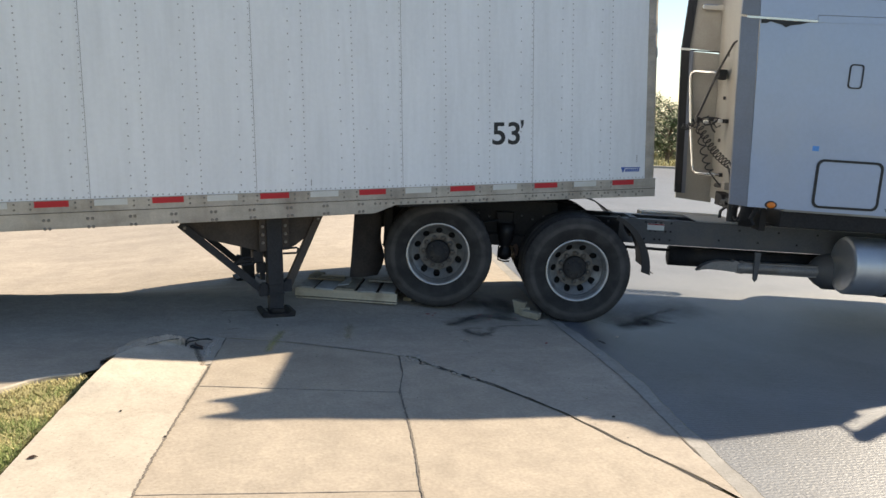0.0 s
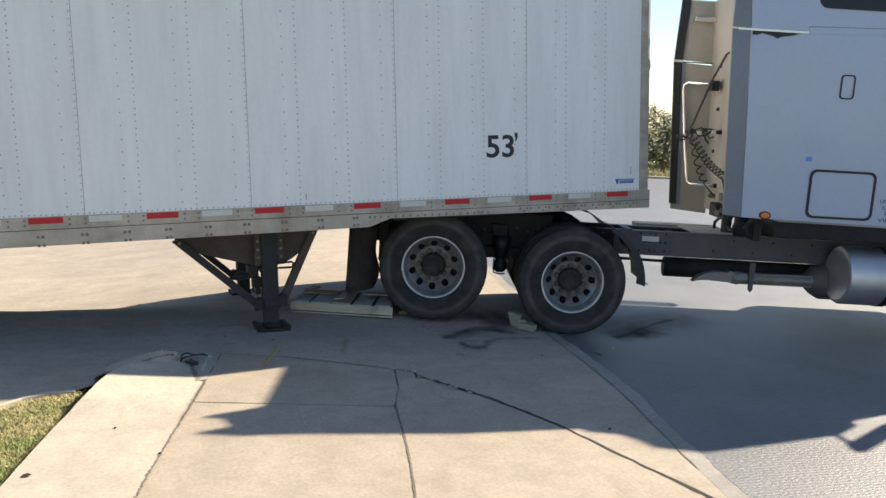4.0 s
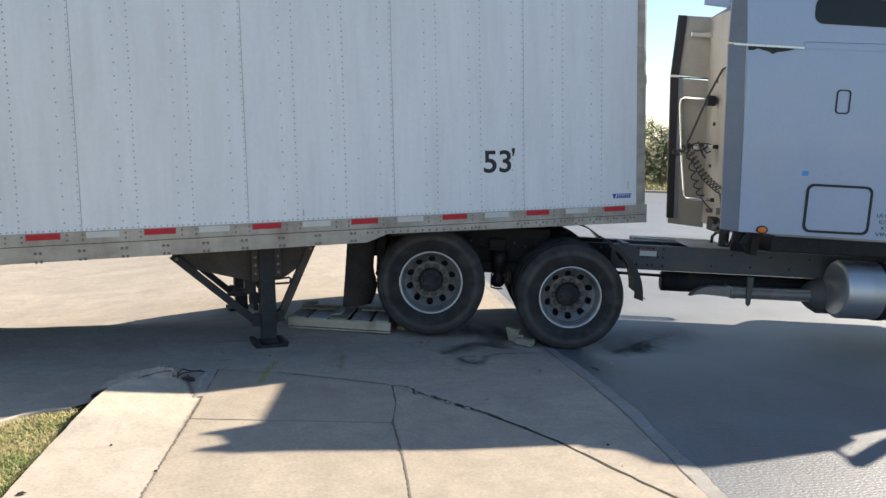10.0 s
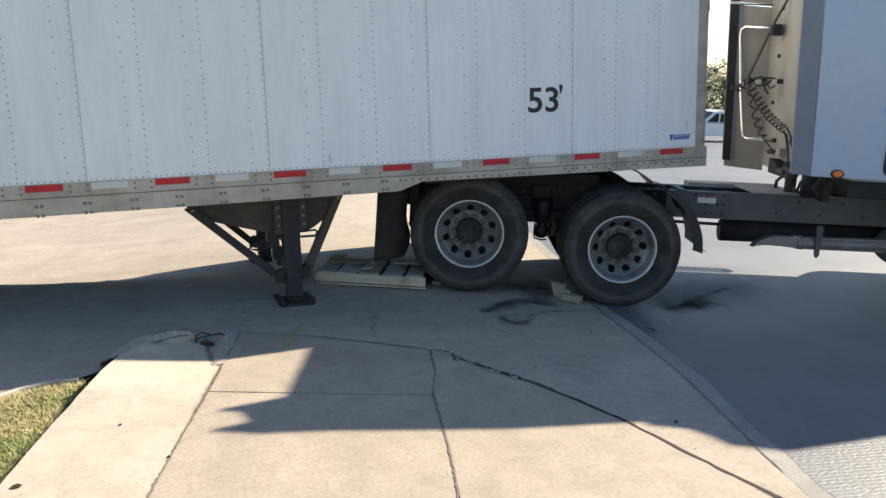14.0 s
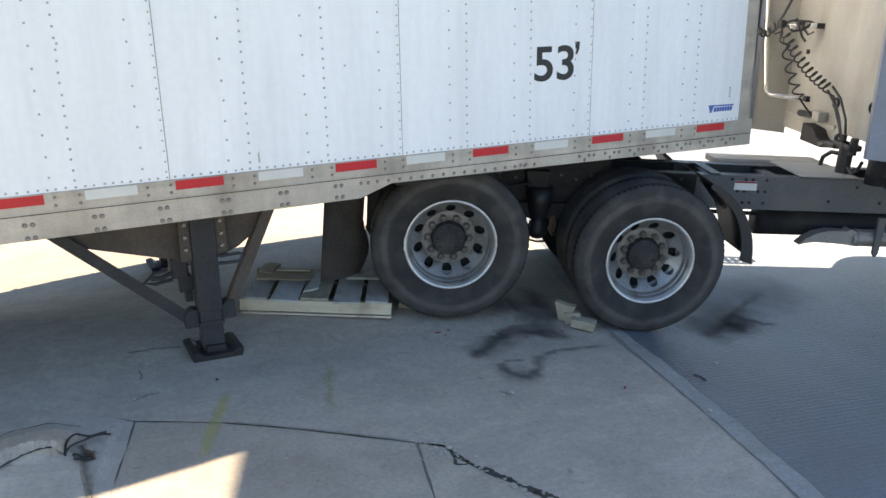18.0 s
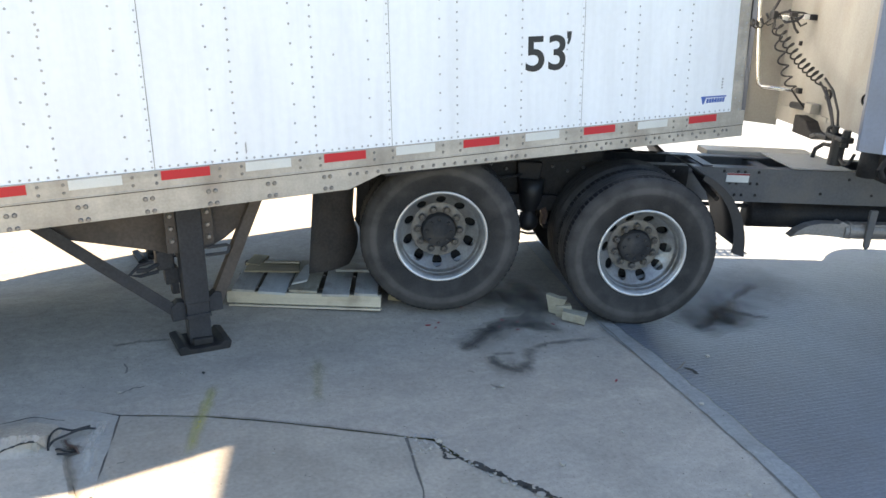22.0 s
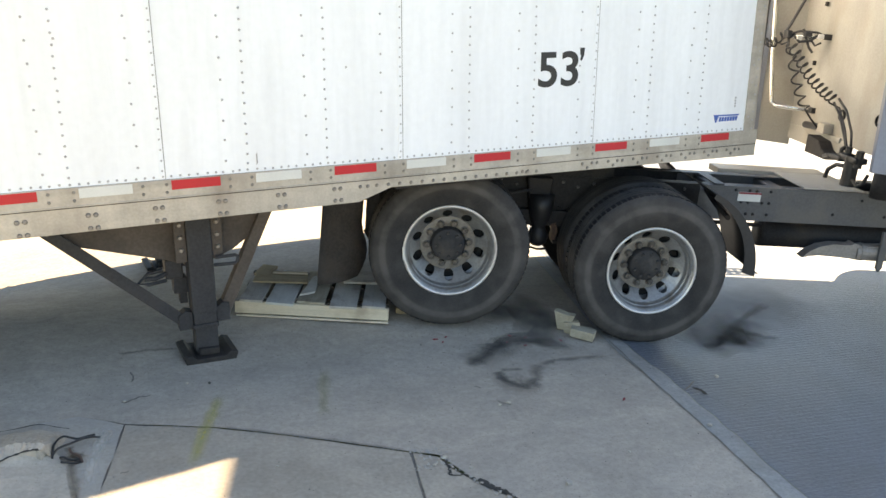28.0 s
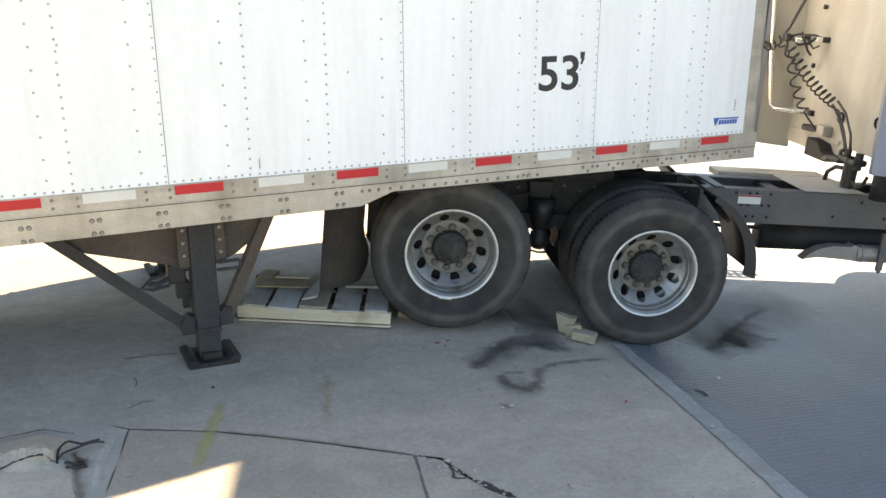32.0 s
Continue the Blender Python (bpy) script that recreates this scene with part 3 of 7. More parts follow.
slab("slab", [(3.150, 2.5), *right_edge, (1.879, 6.185), *[(x + 0.0025, y) for x, y in VJOINT[1:7]]][::1], CONCRETE, pavement, seed=17)
slab("slab", [(3.148, 2.49), (1.39, 2.29), (1.206, 0.7), (1.006, -1.2), (0.806, -4.0), (3.06, -4.0)][::-1], CONCRETE, pavement, seed=18)
slab("slab", [(3.06, -4.01), (0.805, -4.01), (0.135, -14.0), (2.98, -14.0)][::-1], CONCRETE, pavement, seed=19)
END_L = [(-0.384, 6.03), (-0.31, 6.33), (-0.13, 6.60), (0.06, 6.69), (0.14, 6.70)]
END_R = [(0.335, 6.03), (0.287, 6.27), (0.266, 6.41), (0.22, 6.50), (0.19, 6.55)]


def camber(x, y, u, lift):
    """A point of the slab raised by lift * u, pushed back towards the pavement as its edge leans."""
    z = lift * u * smooth(5.25, 5.95, y)
    k = 1 - z / 2.09
    return (0.416 + (x - 0.416) * k, -0.21 + (y + 0.21) * k, z)


def slab_rows():
    ys = [-14 + 2 * i for i in range(7)] + [0.5 * i for i in range(0, 9)] + [4.5 + 0.1 * i for i in range(16)]
    rows = [((line(STRIP_EDGE, y), y), (line(KJOINT, y) - 0.003, y), 0.10) for y in ys]
    for (a, b), (c, d), lift in zip(zip(END_L, END_L[1:]), zip(END_R, END_R[1:]), (0.10, 0.095, 0.075, 0.075)):
        for k in (0.0, 0.34, 0.67):
            rows.append(((a[0] + (b[0] - a[0]) * k, a[1] + (b[1] - a[1]) * k), (c[0] + (d[0] - c[0]) * k, c[1] + (d[1] - c[1]) * k), lift))
    return rows + [(END_L[-1], END_R[-1], 0.08)]


bm = bm_new()
rr = random.Random(19)
grid = []
for (lx, ly), (rx, ry), lift in slab_rows():
    row = []
    for k in range(9):
        u = 1 - k / 8
        jx = rr.uniform(-0.003, 0.003) if k in (0, 8) else 0.0
        row.append(bm.verts.new(Vector(camber(lx + (rx - lx) * k / 8 + jx, ly + (ry - ly) * k / 8, u, lift)) + Vector((0, 0, 0.004))))
    row = [bm.verts.new(row[0].co - Vector((0.002, 0, 0.16)))] + row + [bm.verts.new(row[-1].co - Vector((0, 0, 0.07)))]
    grid.append(row)
for p, q in zip(grid, grid[1:]):
    for k in range(len(p) - 1):
        bm.faces.new((p[k], p[k + 1], q[k + 1], q[k]))
bm.faces.new(grid[-1])
bmesh.ops.recalc_face_normals(bm, faces=bm.faces)
part("kerb_slab", bm, KERB, pavement)
# broken edge of the kerb slab and the filled cracks beside it
slab("mortar_patch", [(0.335, 6.04), (0.388, 6.07), (0.498, 6.735), (0.40, 6.80), (0.275, 6.863), (0.08, 6.83), (0.06, 6.66), (0.14, 6.55), (0.20, 6.47), (0.255, 6.40), (0.283, 6.27), (0.315, 6.165)][::-1], MORTAR, pavement, top=0.002, rough=0.005, seed=21)
# crumbled ridge along the far end of the kerb slab, and the dark crack before it
RIDGE_IN = [(-0.365, 5.950, 0.080), (-0.254, 6.117, 0.078), (-0.084, 6.325, 0.072), (0.016, 6.418, 0.072), (0.084, 6.446, 0.078), (0.150, 6.440, 0.086)]
RIDGE_TOP = [(-0.380, 5.985, 0.078), (-0.280, 6.175, 0.098), (-0.105, 6.415, 0.102), (0.010, 6.470, 0.110), (0.085, 6.477, 0.112), (0.165, 6.462, 0.100)]
RIDGE_LOW = [(-0.395, 6.08, 0.030), (-0.31, 6.33, 0.055), (-0.165, 6.56, 0.058), (0.0, 6.635, 0.06), (0.095, 6.63, 0.055), (0.195, 6.57, 0.05)]
RIDGE_OUT = [(-0.42, 6.20, -0.03), (-0.35, 6.488, -0.02), (-0.225, 6.66, -0.02), (-0.08, 6.79, -0.02), (0.10, 6.835, -0.02), (0.275, 6.75, -0.02)]
bm = bm_new()
rr = random.Random(31)
rows = []
for i in range(5):
    for q in range(6 if i < 4 else 7):
        row = []
        for w, edge in enumerate((RIDGE_IN, RIDGE_TOP, RIDGE_LOW, RIDGE_OUT)):
            v = Vector(edge[i]).lerp(Vector(edge[i + 1]), q / 6)
            j = 0.007 if w in (1, 2) else 0.003
            row.append(bm.verts.new(v + Vector((rr.uniform(-j, j), rr.uniform(-j, j), rr.uniform(-j, j)))))
        rows.append(row)
for p, q in zip(rows, rows[1:]):
    for k in range(3):
        bm.faces.new((p[k], p[k + 1], q[k + 1], q[k]))
foot = bm.verts.new((0.20, 6.50, -0.02))
for k in range(3):
    bm.faces.new((rows[-1][k], rows[-1][k + 1], foot))
bmesh.ops.recalc_face_normals(bm, faces=bm.faces)
part("spalled_ridge", bm, DRIVE, pavement)
for name, edge, lift, wide in (("ridge_crack", RIDGE_IN, 0.007, 0.010), ("slope_crack", RIDGE_OUT[2:], 0.034, 0.005)):
    bm = bm_new()
    last = None
    for i in range(len(edge) - 1):
        for q in range(6):
            v = Vector(edge[i]).lerp(Vector(edge[i + 1]), q / 6)
            w = wide * rr.uniform(0.3, 1.0)
            v.y += rr.uniform(-0.004, 0.004) - (0.03 if lift > 0.02 else 0.004)
            here = [bm.verts.new(v + Vector((0.4 * w, -w, lift))), bm.verts.new(v + Vector((-0.3 * w, w, lift)))]
            if last:
                bm.faces.new((last[0], here[0], here[1], last[1]))
            last = here
    bmesh.ops.recalc_face_normals(bm, faces=bm.faces)
    part(name, bm, CRACKFILL, pavement)
bm = bm_new()
prism(bm, [(x - 0.03, y) for x, y in KJOINT if y < 6.1][::-1] + [(0.24, 6.3), (0.1, 6.6), (0.1, 6.86), (0.3, 6.90), (0.52, 6.76)] + [(x, y) for x, y in ARC[1:]] + CRACK[1:-2] + [(3.10, 2.5), (3.0, -4.0), (2.95, -13.9)], "z", -0.03, -0.006)
part("joint_filler", bm, FILLER, pavement)
# grass verge beside the kerb slab
rnd = random.Random(5)
vs, fs, vs2, fs2 = [], [], [], []


def blade(vs, fs, x, y, z, h, w):
    a, lean = rnd.uniform(0, 6.28), rnd.uniform(0.3, 2.0) * h
    dx, dy = math.cos(a), math.sin(a)
    b = len(vs)
    vs += [(x - dy * w, y + dx * w, z), (x + dy * w, y - dx * w, z), (x + dx * lean * 0.5 + dy * w * 0.6, y + dy * lean * 0.5 - dx * w * 0.6, z + h * 0.7),
           (x + dx * lean * 0.5 - dy * w * 0.6, y + dy * lean * 0.5 + dx * w * 0.6, z + h * 0.7), (x + dx * lean, y + dy * lean, z + h)]
    fs += [(b, b + 1, b + 2, b + 3), (b + 3, b + 2, b + 4)]


for i in range(118000):
    y = 5.86 - min(abs(rnd.gauss(0, 2.0)), 6.5) if i < 78000 else rnd.uniform(-9.0, 5.85)
    edge = line(STRIP_EDGE, y)
    x = edge - 0.028 - (min(abs(rnd.gauss(0, 1.2)), 4.0) if i < 78000 else rnd.random() ** 1.3 * 4.5)
    if y > line(KERB_LINE, x, 0) - 0.045:
        continue
    dry = noise.noise((x * 3.5, y * 3.5, 0)) + smooth(4.6, 5.6, y) * 0.45 - 0.06 > rnd.uniform(-0.5, 0.5)
    if dry:
        blade(vs, fs, x, y, -0.03, rnd.uniform(0.012, 0.045), 0.0036)
    else:
        blade(vs2, fs2, x, y, -0.03, rnd.uniform(0.014, 0.05), 0.0036)
tagged(stuff("dry_grass", vs, fs, GRASS_DRY, None), "dry straw-coloured grass beside the kerb slab", "grass")
tagged(stuff("grass", vs2, fs2, GRASS, None), "short green grass beside the kerb slab", "grass")
bm = bm_new()
prism(bm, [(x, y - 0.012) for x, y in KERB_LINE[:-1]] + [(x, y + 0.032) for x, y in KERB_LINE[:-1][::-1]], "z", -0.3, 0.012, 0.008)
tagged(part("kerb", bm, KERB), "low worn concrete kerb behind the grass", "kerb", kind="structure")

# ---- the trailer: its local frame has x forward, z up, y away, origin at the lower front corner of the near side ----
TRAILER = pose(4.823, 7.580, 1.238, -3.0, -3.36, 6.2)
LENGTH, WIDTH, HIGH = 16.1, 2.59, 2.88
PITCH, SEAM = 0.445, -1.441

trailer = empty("semi_trailer", TRAILER, "long white riveted box trailer with red and white reflective tape", "trailer")

seams = [SEAM - 3 * PITCH * k for k in range(11)]
edges = [-0.125] + seams + [-LENGTH + 0.05]
for i, (a, b) in enumerate(zip(edges, edges[1:])):
    bm = bm_new()
    off = 0.0015 * (i % 2)
    box(bm, b - 0.012, a, 0.004 - off, 0.016, 0.18, HIGH - 0.06)
    part("side_panel", bm, PANEL, trailer)
    if i and i < 6:
        bm = bm_new()
        box(bm, a - 0.014, a + 0.012, 0.0, 0.004, 0.19, HIGH - 0.06, 0.001)
        part("seam_strip", bm, PANEL, trailer)
        # grey strip painted as the shadow line of the overlapping sheet
        bm = bm_new()
        box(bm, a + 0.0125, a + 0.0158, 0.001, 0.0045, 0.19, HIGH - 0.06)
        part("seam_gap", bm, SEAMGREY, trailer)
for nm, dims, mat in (("roof", (-LENGTH, 0, 0.0, WIDTH, HIGH - 0.06, HIGH), PANEL), ("far_wall", (-LENGTH, 0, WIDTH - 0.03, WIDTH, -0.10, HIGH - 0.06), PANEL),
                      ("front_wall", (-0.06, -0.012, 0.06, WIDTH - 0.06, 0.0, HIGH - 0.06), PANEL), ("rear_door", (-LENGTH, -LENGTH + 0.05, 0.02, WIDTH - 0.03, 0.0, HIGH - 0.06), PANEL),
                      ("floor_deck", (-LENGTH + 0.05, -0.06, 0.02, WIDTH - 0.03, 0.06, 0.10), STEEL)):
    bm = bm_new()
    box(bm, *dims, 0.004)
    part(nm, bm, mat, trailer)
# rounded front corner post
bm = bm_new()
prism(bm, [(-0.128, -0.004), (-0.045, -0.004), (-0.018, 0.008), (-0.004, 0.03), (0.0, 0.07), (-0.128, 0.07)], "z", 0.165, HIGH - 0.02)
part("corner_post", bm, RAIL, trailer, "grey aluminium corner post")
bm = bm_new()
box(bm, -0.012, 0.022, 0.07, 0.16, 1.25, 1.70, 0.006)
part("front_fitting", bm, EXTENDER, trailer, "grey-green fitting on the front wall")
for x, z, h, w in ((-0.040, 1.64, 0.10, 0.016), (-0.055, 1.50, 0.16, 0.012), (-0.030, 1.40, 0.12, 0.014), (-0.075, 1.72, 0.14, 0.007)):
    bm = bm_new()
    prism(bm, [(x, z), (x + w, z + h * 0.3), (x + w * 0.7, z + h), (x - w * 0.3, z + h * 0.7)], "y", -0.0055, -0.0035)
    part("rub_mark", bm, RIVET, trailer, "dark rub mark")
# lower rail: upper band with the tape, lower band that is deeper behind the coupler
bm = bm_new()
box(bm, -LENGTH, -0.0, -0.006, 0.02, 0.092, 0.188, 0.003)
part("upper_rail_band", bm, RAIL, trailer)
bm = bm_new()
prism(bm, [(-LENGTH, -0.052), (-4.6, -0.046), (-3.04, -0.040), (-2.84, 0.028), (-1.8, 0.018), (-0.0, 0.0), (-0.0, 0.090), (-LENGTH, 0.090)], "y", -0.002, 0.03, 0.002)
part("lower_rail_band", bm, RAIL, trailer)
bm = bm_new()
box(bm, -LENGTH, -0.003, -0.010, 0.0, 0.087, 0.095, 0.002)
part("rail_lip", bm, RAIL, trailer)
# a thin near-black strip paints the shade below the lip
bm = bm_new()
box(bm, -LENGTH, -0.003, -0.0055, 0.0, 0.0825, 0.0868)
part("rail_groove", bm, DARK, trailer, "painted line of shade under the rail's lip")
# reflective tape
for k in range(9):
    x1 = -0.268 - 0.888 * k
    bm = bm_new()
    box(bm, x1 - 0.252, x1, -0.0085, -0.004, 0.132, 0.182, 0.0008)
    part("red_reflector", bm, RED, trailer, "red reflective tape")
    bm = bm_new()
    box(bm, x1 - 0.444 - 0.254, x1 - 0.444, -0.0085, -0.004, 0.131, 0.181, 0.0008)
    part("white_reflector", bm, WHITE_TAPE, trailer, "white reflective tape")
# rivets
pts = []
rv = random.Random(3)
for k in range(-2, 16):
    x = SEAM - PITCH * k
    for j in range(49):
        pts.append((x + rv.uniform(-0.002, 0.002), 0.0015, 0.235 + 0.0538 * j + rv.uniform(-0.003, 0.003)))
    for j in range(25):
        pts.append((x - 0.115 + rv.uniform(-0.002, 0.002), 0.0025, 0.262 + 0.1065 * j + rv.uniform(-0.004, 0.004)))
for j in range(44):
    pts.append((-0.062, -0.0045, 0.20 + 0.060 * j))
    pts.append((-0.102, -0.0045, 0.225 + 0.060 * j)) if j % 2 else None
for j in range(180):
    pts.append((-0.15 - 0.0445 * j + rv.uniform(-0.006, 0.006), 0.002, 0.202 + rv.uniform(-0.002, 0.002)))
stuff("rivets", *studs(pts, 0.0069, 0.0042), RIVET, trailer)
pts = []
for k in range(17):
    x = SEAM - PITCH * (k - 2)
    for dx in (-0.115, 0.002):
        for z in (0.120, 0.162):
            pts.append((x + dx + 0.012, -0.006, z))
stuff("rail_rivets", *studs(pts, 0.0095, 0.005), BOLT, trailer)


def bolt_row(pts, r, h, mat, parent, name):
    """Bolt heads, each an object of its own on one mesh."""
    me = bpy.data.meshes.new(name)
    me.from_pydata(*(lambda v, f: (v, [], f))(*studs([(0, 0, 0)], r, h, 8)))
    me.materials.append(mat)
    for p in pts:
        ob = new(name, me)
        ob.parent = parent
        ob.matrix_basis = Matrix.Translation(p)


pts = []
for k in range(9):
    x = -3.17 - 0.325 * k
    for dx in (-0.018, 0.018):
        for z in (-0.018, 0.050):
            pts.append((x + dx + (0.004 if z < 0 else 0.0), -0.002, z - 0.003 * k))
bolt_row(pts, 0.0135, 0.009, BOLT, trailer, "rail_bolt")
pts = [(-3.032, -0.002, 0.049), (-2.986, -0.002, 0.048)] + [(-2.93 + 0.0722 * k, -0.002, 0.048 - 0.0006 * k) for k in range(16)] + [(-1.95, -0.002, 0.046), (-1.91, -0.002, 0.045)]
for k in range(7):
    x = -1.50 + 0.205 * k
    pts += [(x, -0.002, 0.058), (x + 0.04, -0.002, 0.030), (x + 0.075, -0.002, 0.058), (x + 0.115, -0.002, 0.056)]
bolt_row(pts, 0.0115, 0.008, BOLT, trailer, "coupler_bolt")
# crossmembers and coupler plate
for k in range(24):
    x = -3.25 - 0.31 * k
    bm = bm_new()
    box(bm, x, x + 0.05, 0.03, WIDTH - 0.03, -0.035, 0.06)
    part("crossmember", bm, STEEL, trailer)
bm = bm_new()
box(bm, -2.8, -0.06, 0.03, WIDTH - 0.03, 0.004, 0.06, 0.004)
part("coupler_plate", bm, STEEL, trailer)
# number and maker's mark
num = lettering("53", INK, trailer, "number", -1.858, -1.566, 0.562, 0.778, 0.0025, 0.002, 0.017)
num["label"] = "black number 53"
bm = bm_new()
prism(bm, [(-1.556, 0.752), (-1.528, 0.752), (-1.525, 0.796), (-1.560, 0.796)], "y", 0.0005, 0.0025)
prism(bm, [(-1.556, 0.722), (-1.544, 0.716), (-1.527, 0.7525), (-1.548, 0.7525)], "y", 0.0005, 0.0025)
part("foot_mark", bm, INK, trailer)
bm = bm_new()
prism(bm, [(-0.418, 0.312), (-0.185, 0.308), (-0.190, 0.298), (-0.372, 0.302), (-0.392, 0.258), (-0.400, 0.258)], "y", 0.0005, 0.0025)
for i in range(7):
    prism(bm, [(-0.368 + 0.0245 * i, 0.264), (-0.350 + 0.0245 * i, 0.264), (-0.345 + 0.0245 * i, 0.294), (-0.363 + 0.0245 * i, 0.294)], "y", 0.0005, 0.0025)
part("maker_mark", bm, BLUE, trailer, "small blue maker's mark")
bm = bm_new()
for i in range(4):
    box(bm, -0.238, -0.226, 0.0005, 0.0025, 0.358 + 0.02 * i, 0.371 + 0.02 * i)
part("small_print", bm, RIVET, trailer)
# scuffs
for x, z, w, h in ((-3.62, 0.225, 0.008, 0.07), (-4.55, 0.9, 0.012, 0.015), (-3.1, 0.72, 0.010, 0.015)):
    bm = bm_new()
    prism(bm, [(x, z), (x + w, z + h * 0.2), (x + w * 0.8, z + h), (x - w * 0.1, z + h * 0.8)], "y", 0.0008, 0.0026)
    part("scuff", bm, RIVET, trailer)
# landing gear: two legs with sand shoes, braces, wide gusset plates and the crank shaft
for y in (0.31, WIDTH - 0.45):
    hang = Matrix.Translation((-3.91, y + 0.07, 0.0))
    bm = bm_new()
    box(bm, -0.071, 0.071, -0.07, 0.07, -0.70, -0.04, 0.006)
    leg = part("leg", bm, GEAR, trailer, at=hang)
    bm = bm_new()
    box(bm, -0.0655, 0.0655, -0.062, 0.062, -0.955, -0.68, 0.005)
    box(bm, -0.074, 0.074, -0.073, 0.073, -0.79, -0.765, 0.004)
    part("inner_tube", bm, GEAR, leg)
    bm = bm_new()
    prism(bm, [(-0.148, -0.016), (0.148, -0.016), (0.160, 0.035), (0.118, 0.045), (0.085, 0.016), (-0.085, 0.016), (-0.118, 0.045), (-0.160, 0.035)], "y", -0.125, 0.125, 0.006)
    box(bm, -0.06, 0.06, -0.085, 0.085, 0.016, 0.06, 0.008)
    part("sand_shoe", bm, STEEL, leg, at=pose(0.0, 0.0, -0.973, 3.0, 3.36, 4.0))
    for x0, x1 in ((-0.135, -0.073), (0.073, 0.135)):
        bm = bm_new()
        box(bm, x0, x1, -0.055, -0.043, -0.375, 0.0, 0.003)
        part("leg_flange", bm, GUSSET, leg)
        bolt_row([((x0 + x1) / 2, -0.055, z) for z in (-0.30, -0.225, -0.15)], 0.016, 0.014, BOLT, leg, "flange_bolt")
    for x0, x1, z in ((-0.150, -0.068, -0.80), (0.068, 0.150, -0.775)):
        bm = bm_new()
        prism(bm, [(x0, z), (x1, z), (x1, z + 0.11), ((x0 + x1) / 2, z + 0.12), (x0, z + 0.09)], "y", -0.04, 0.04, 0.005)
        part("brace_lug", bm, GEAR, leg)
    bm = bm_new()
    prism(bm, [(-4.74, -0.05), (-3.44, -0.05), (-3.49, -0.13), (-3.565, -0.25), (-3.70, -0.345), (-3.79, -0.385), (-4.03, -0.395), (-4.09, -0.368), (-4.59, -0.222), (-4.72, -0.12)], "y", y + 0.085, y + 0.095)
    part("gusset_plate", bm, GUSSET, trailer, "brown dusty gusset plate")
    for name, a, b in (("rear_brace", (-4.73, -0.095), (-4.00, -0.775)), ("front_brace", (-3.475, -0.07), (-3.80, -0.745))):
        bm = bm_new()
        dx, dz = b[0] - a[0], b[1] - a[1]
        ln = math.hypot(dx, dz)
        nx, nz = -dz / ln * 0.034, dx / ln * 0.034
        # an angle bar: one leaf faces out, the other points inwards
        prism(bm, [(a[0] + nx, a[1] + nz), (b[0] + nx, b[1] + nz), (b[0] - nx, b[1] - nz), (a[0] - nx, a[1] - nz)], "y", y + 0.045, y + 0.055, 0.002)
        k = 0.72
        prism(bm, [(a[0] - nx, a[1] - nz), (b[0] - nx, b[1] - nz), (b[0] - nx * k, b[1] - nz * k), (a[0] - nx * k, a[1] - nz * k)], "y", y + 0.055, y + 0.115, 0.002)
        brace = part(name, bm, GUSSET if name == "front_brace" else GEAR, trailer)
        bolt_row([(a[0] + dx * q, y + 0.045, a[1] + dz * q) for q in (0.05, 0.95)], 0.016, 0.012, BOLT, brace, "brace_bolt")
bm = bm_new()
box(bm, -4.10, -4.00, 0.42, 0.54, -0.50, -0.38, 0.01)
box(bm, -4.06, -3.98, 0.44, 0.52, -0.60, -0.50, 0.006)
box(bm, -4.03, -3.985, 0.44, 0.50, -0.665, -0.60, 0.006)
rod(bm, [(-4.05, 0.45, -0.45), (-4.16, 0.40, -0.475), (-4.22, 0.40, -0.47)], 0.014)
rod(bm, [(-4.12, 0.42, -0.435), (-4.20, 0.40, -0.44), (-4.26, 0.38, -0.485), (-4.20, 0.38, -0.50), (-4.10, 0.42, -0.50)], 0.011)
part("gearbox", bm, GEAR, trailer)
bm = bm_new()
rod(bm, [(-3.95, 0.40, -0.46), (-3.95, WIDTH - 0.40, -0.46)], 0.022)
part("cross_shaft", bm, GEAR, trailer)
bm = bm_new()
rod(bm, [(-3.84, 0.30, -0.405), (-3.72, 0.29, -0.405), (-3.705, 0.29, -0.395), (-3.70, 0.29, -0.365), (-3.715, 0.29, -0.355), (-3.83, 0.30, -0.36)], 0.010)
part("crank_hook", bm, GEAR, trailer)
# rear axle group, far behind, and its tyres
for x in (-13.2, -14.45):
    for y in (0.02, 1.95):
        bm = bm_new()
        turned(bm, [(0.30, y + 0.02), (0.47, y), (0.51, y + 0.06), (0.51, y + 0.5), (0.47, y + 0.58), (0.30, y + 0.56)], 32)
        bmesh.ops.translate(bm, verts=bm.verts, vec=(x, 0, -0.62))
        part("rear_tyre", bm, RUBBER, trailer)
    bm = bm_new()
    rod(bm, [(x, 0.3, -0.62), (x, 2.3, -0.62)], 0.07)
    box(bm, x - 0.1, x + 0.1, 0.5, 0.6, -0.6, 0.05)
    box(bm, x - 0.1, x + 0.1, 2.0, 2.1, -0.6, 0.05)
    part("rear_axle", bm, STEEL, trailer)

# ---- the tractor: local x forward, y away from the camera's side, z up, origin between the drive hubs of the near side ----
TRACTOR = Matrix.Translation((3.19, 7.403, 0.55)) @ pose(0, 0, 0, 0, 0, -14.2)
tractor = empty("semi_tractor", TRACTOR, "silver-blue sleeper truck tractor coupled at an angle to the trailer", "truck")
R_TYRE = 0.533

# drive wheels: rim (with holes), tyre pair, hub and nuts


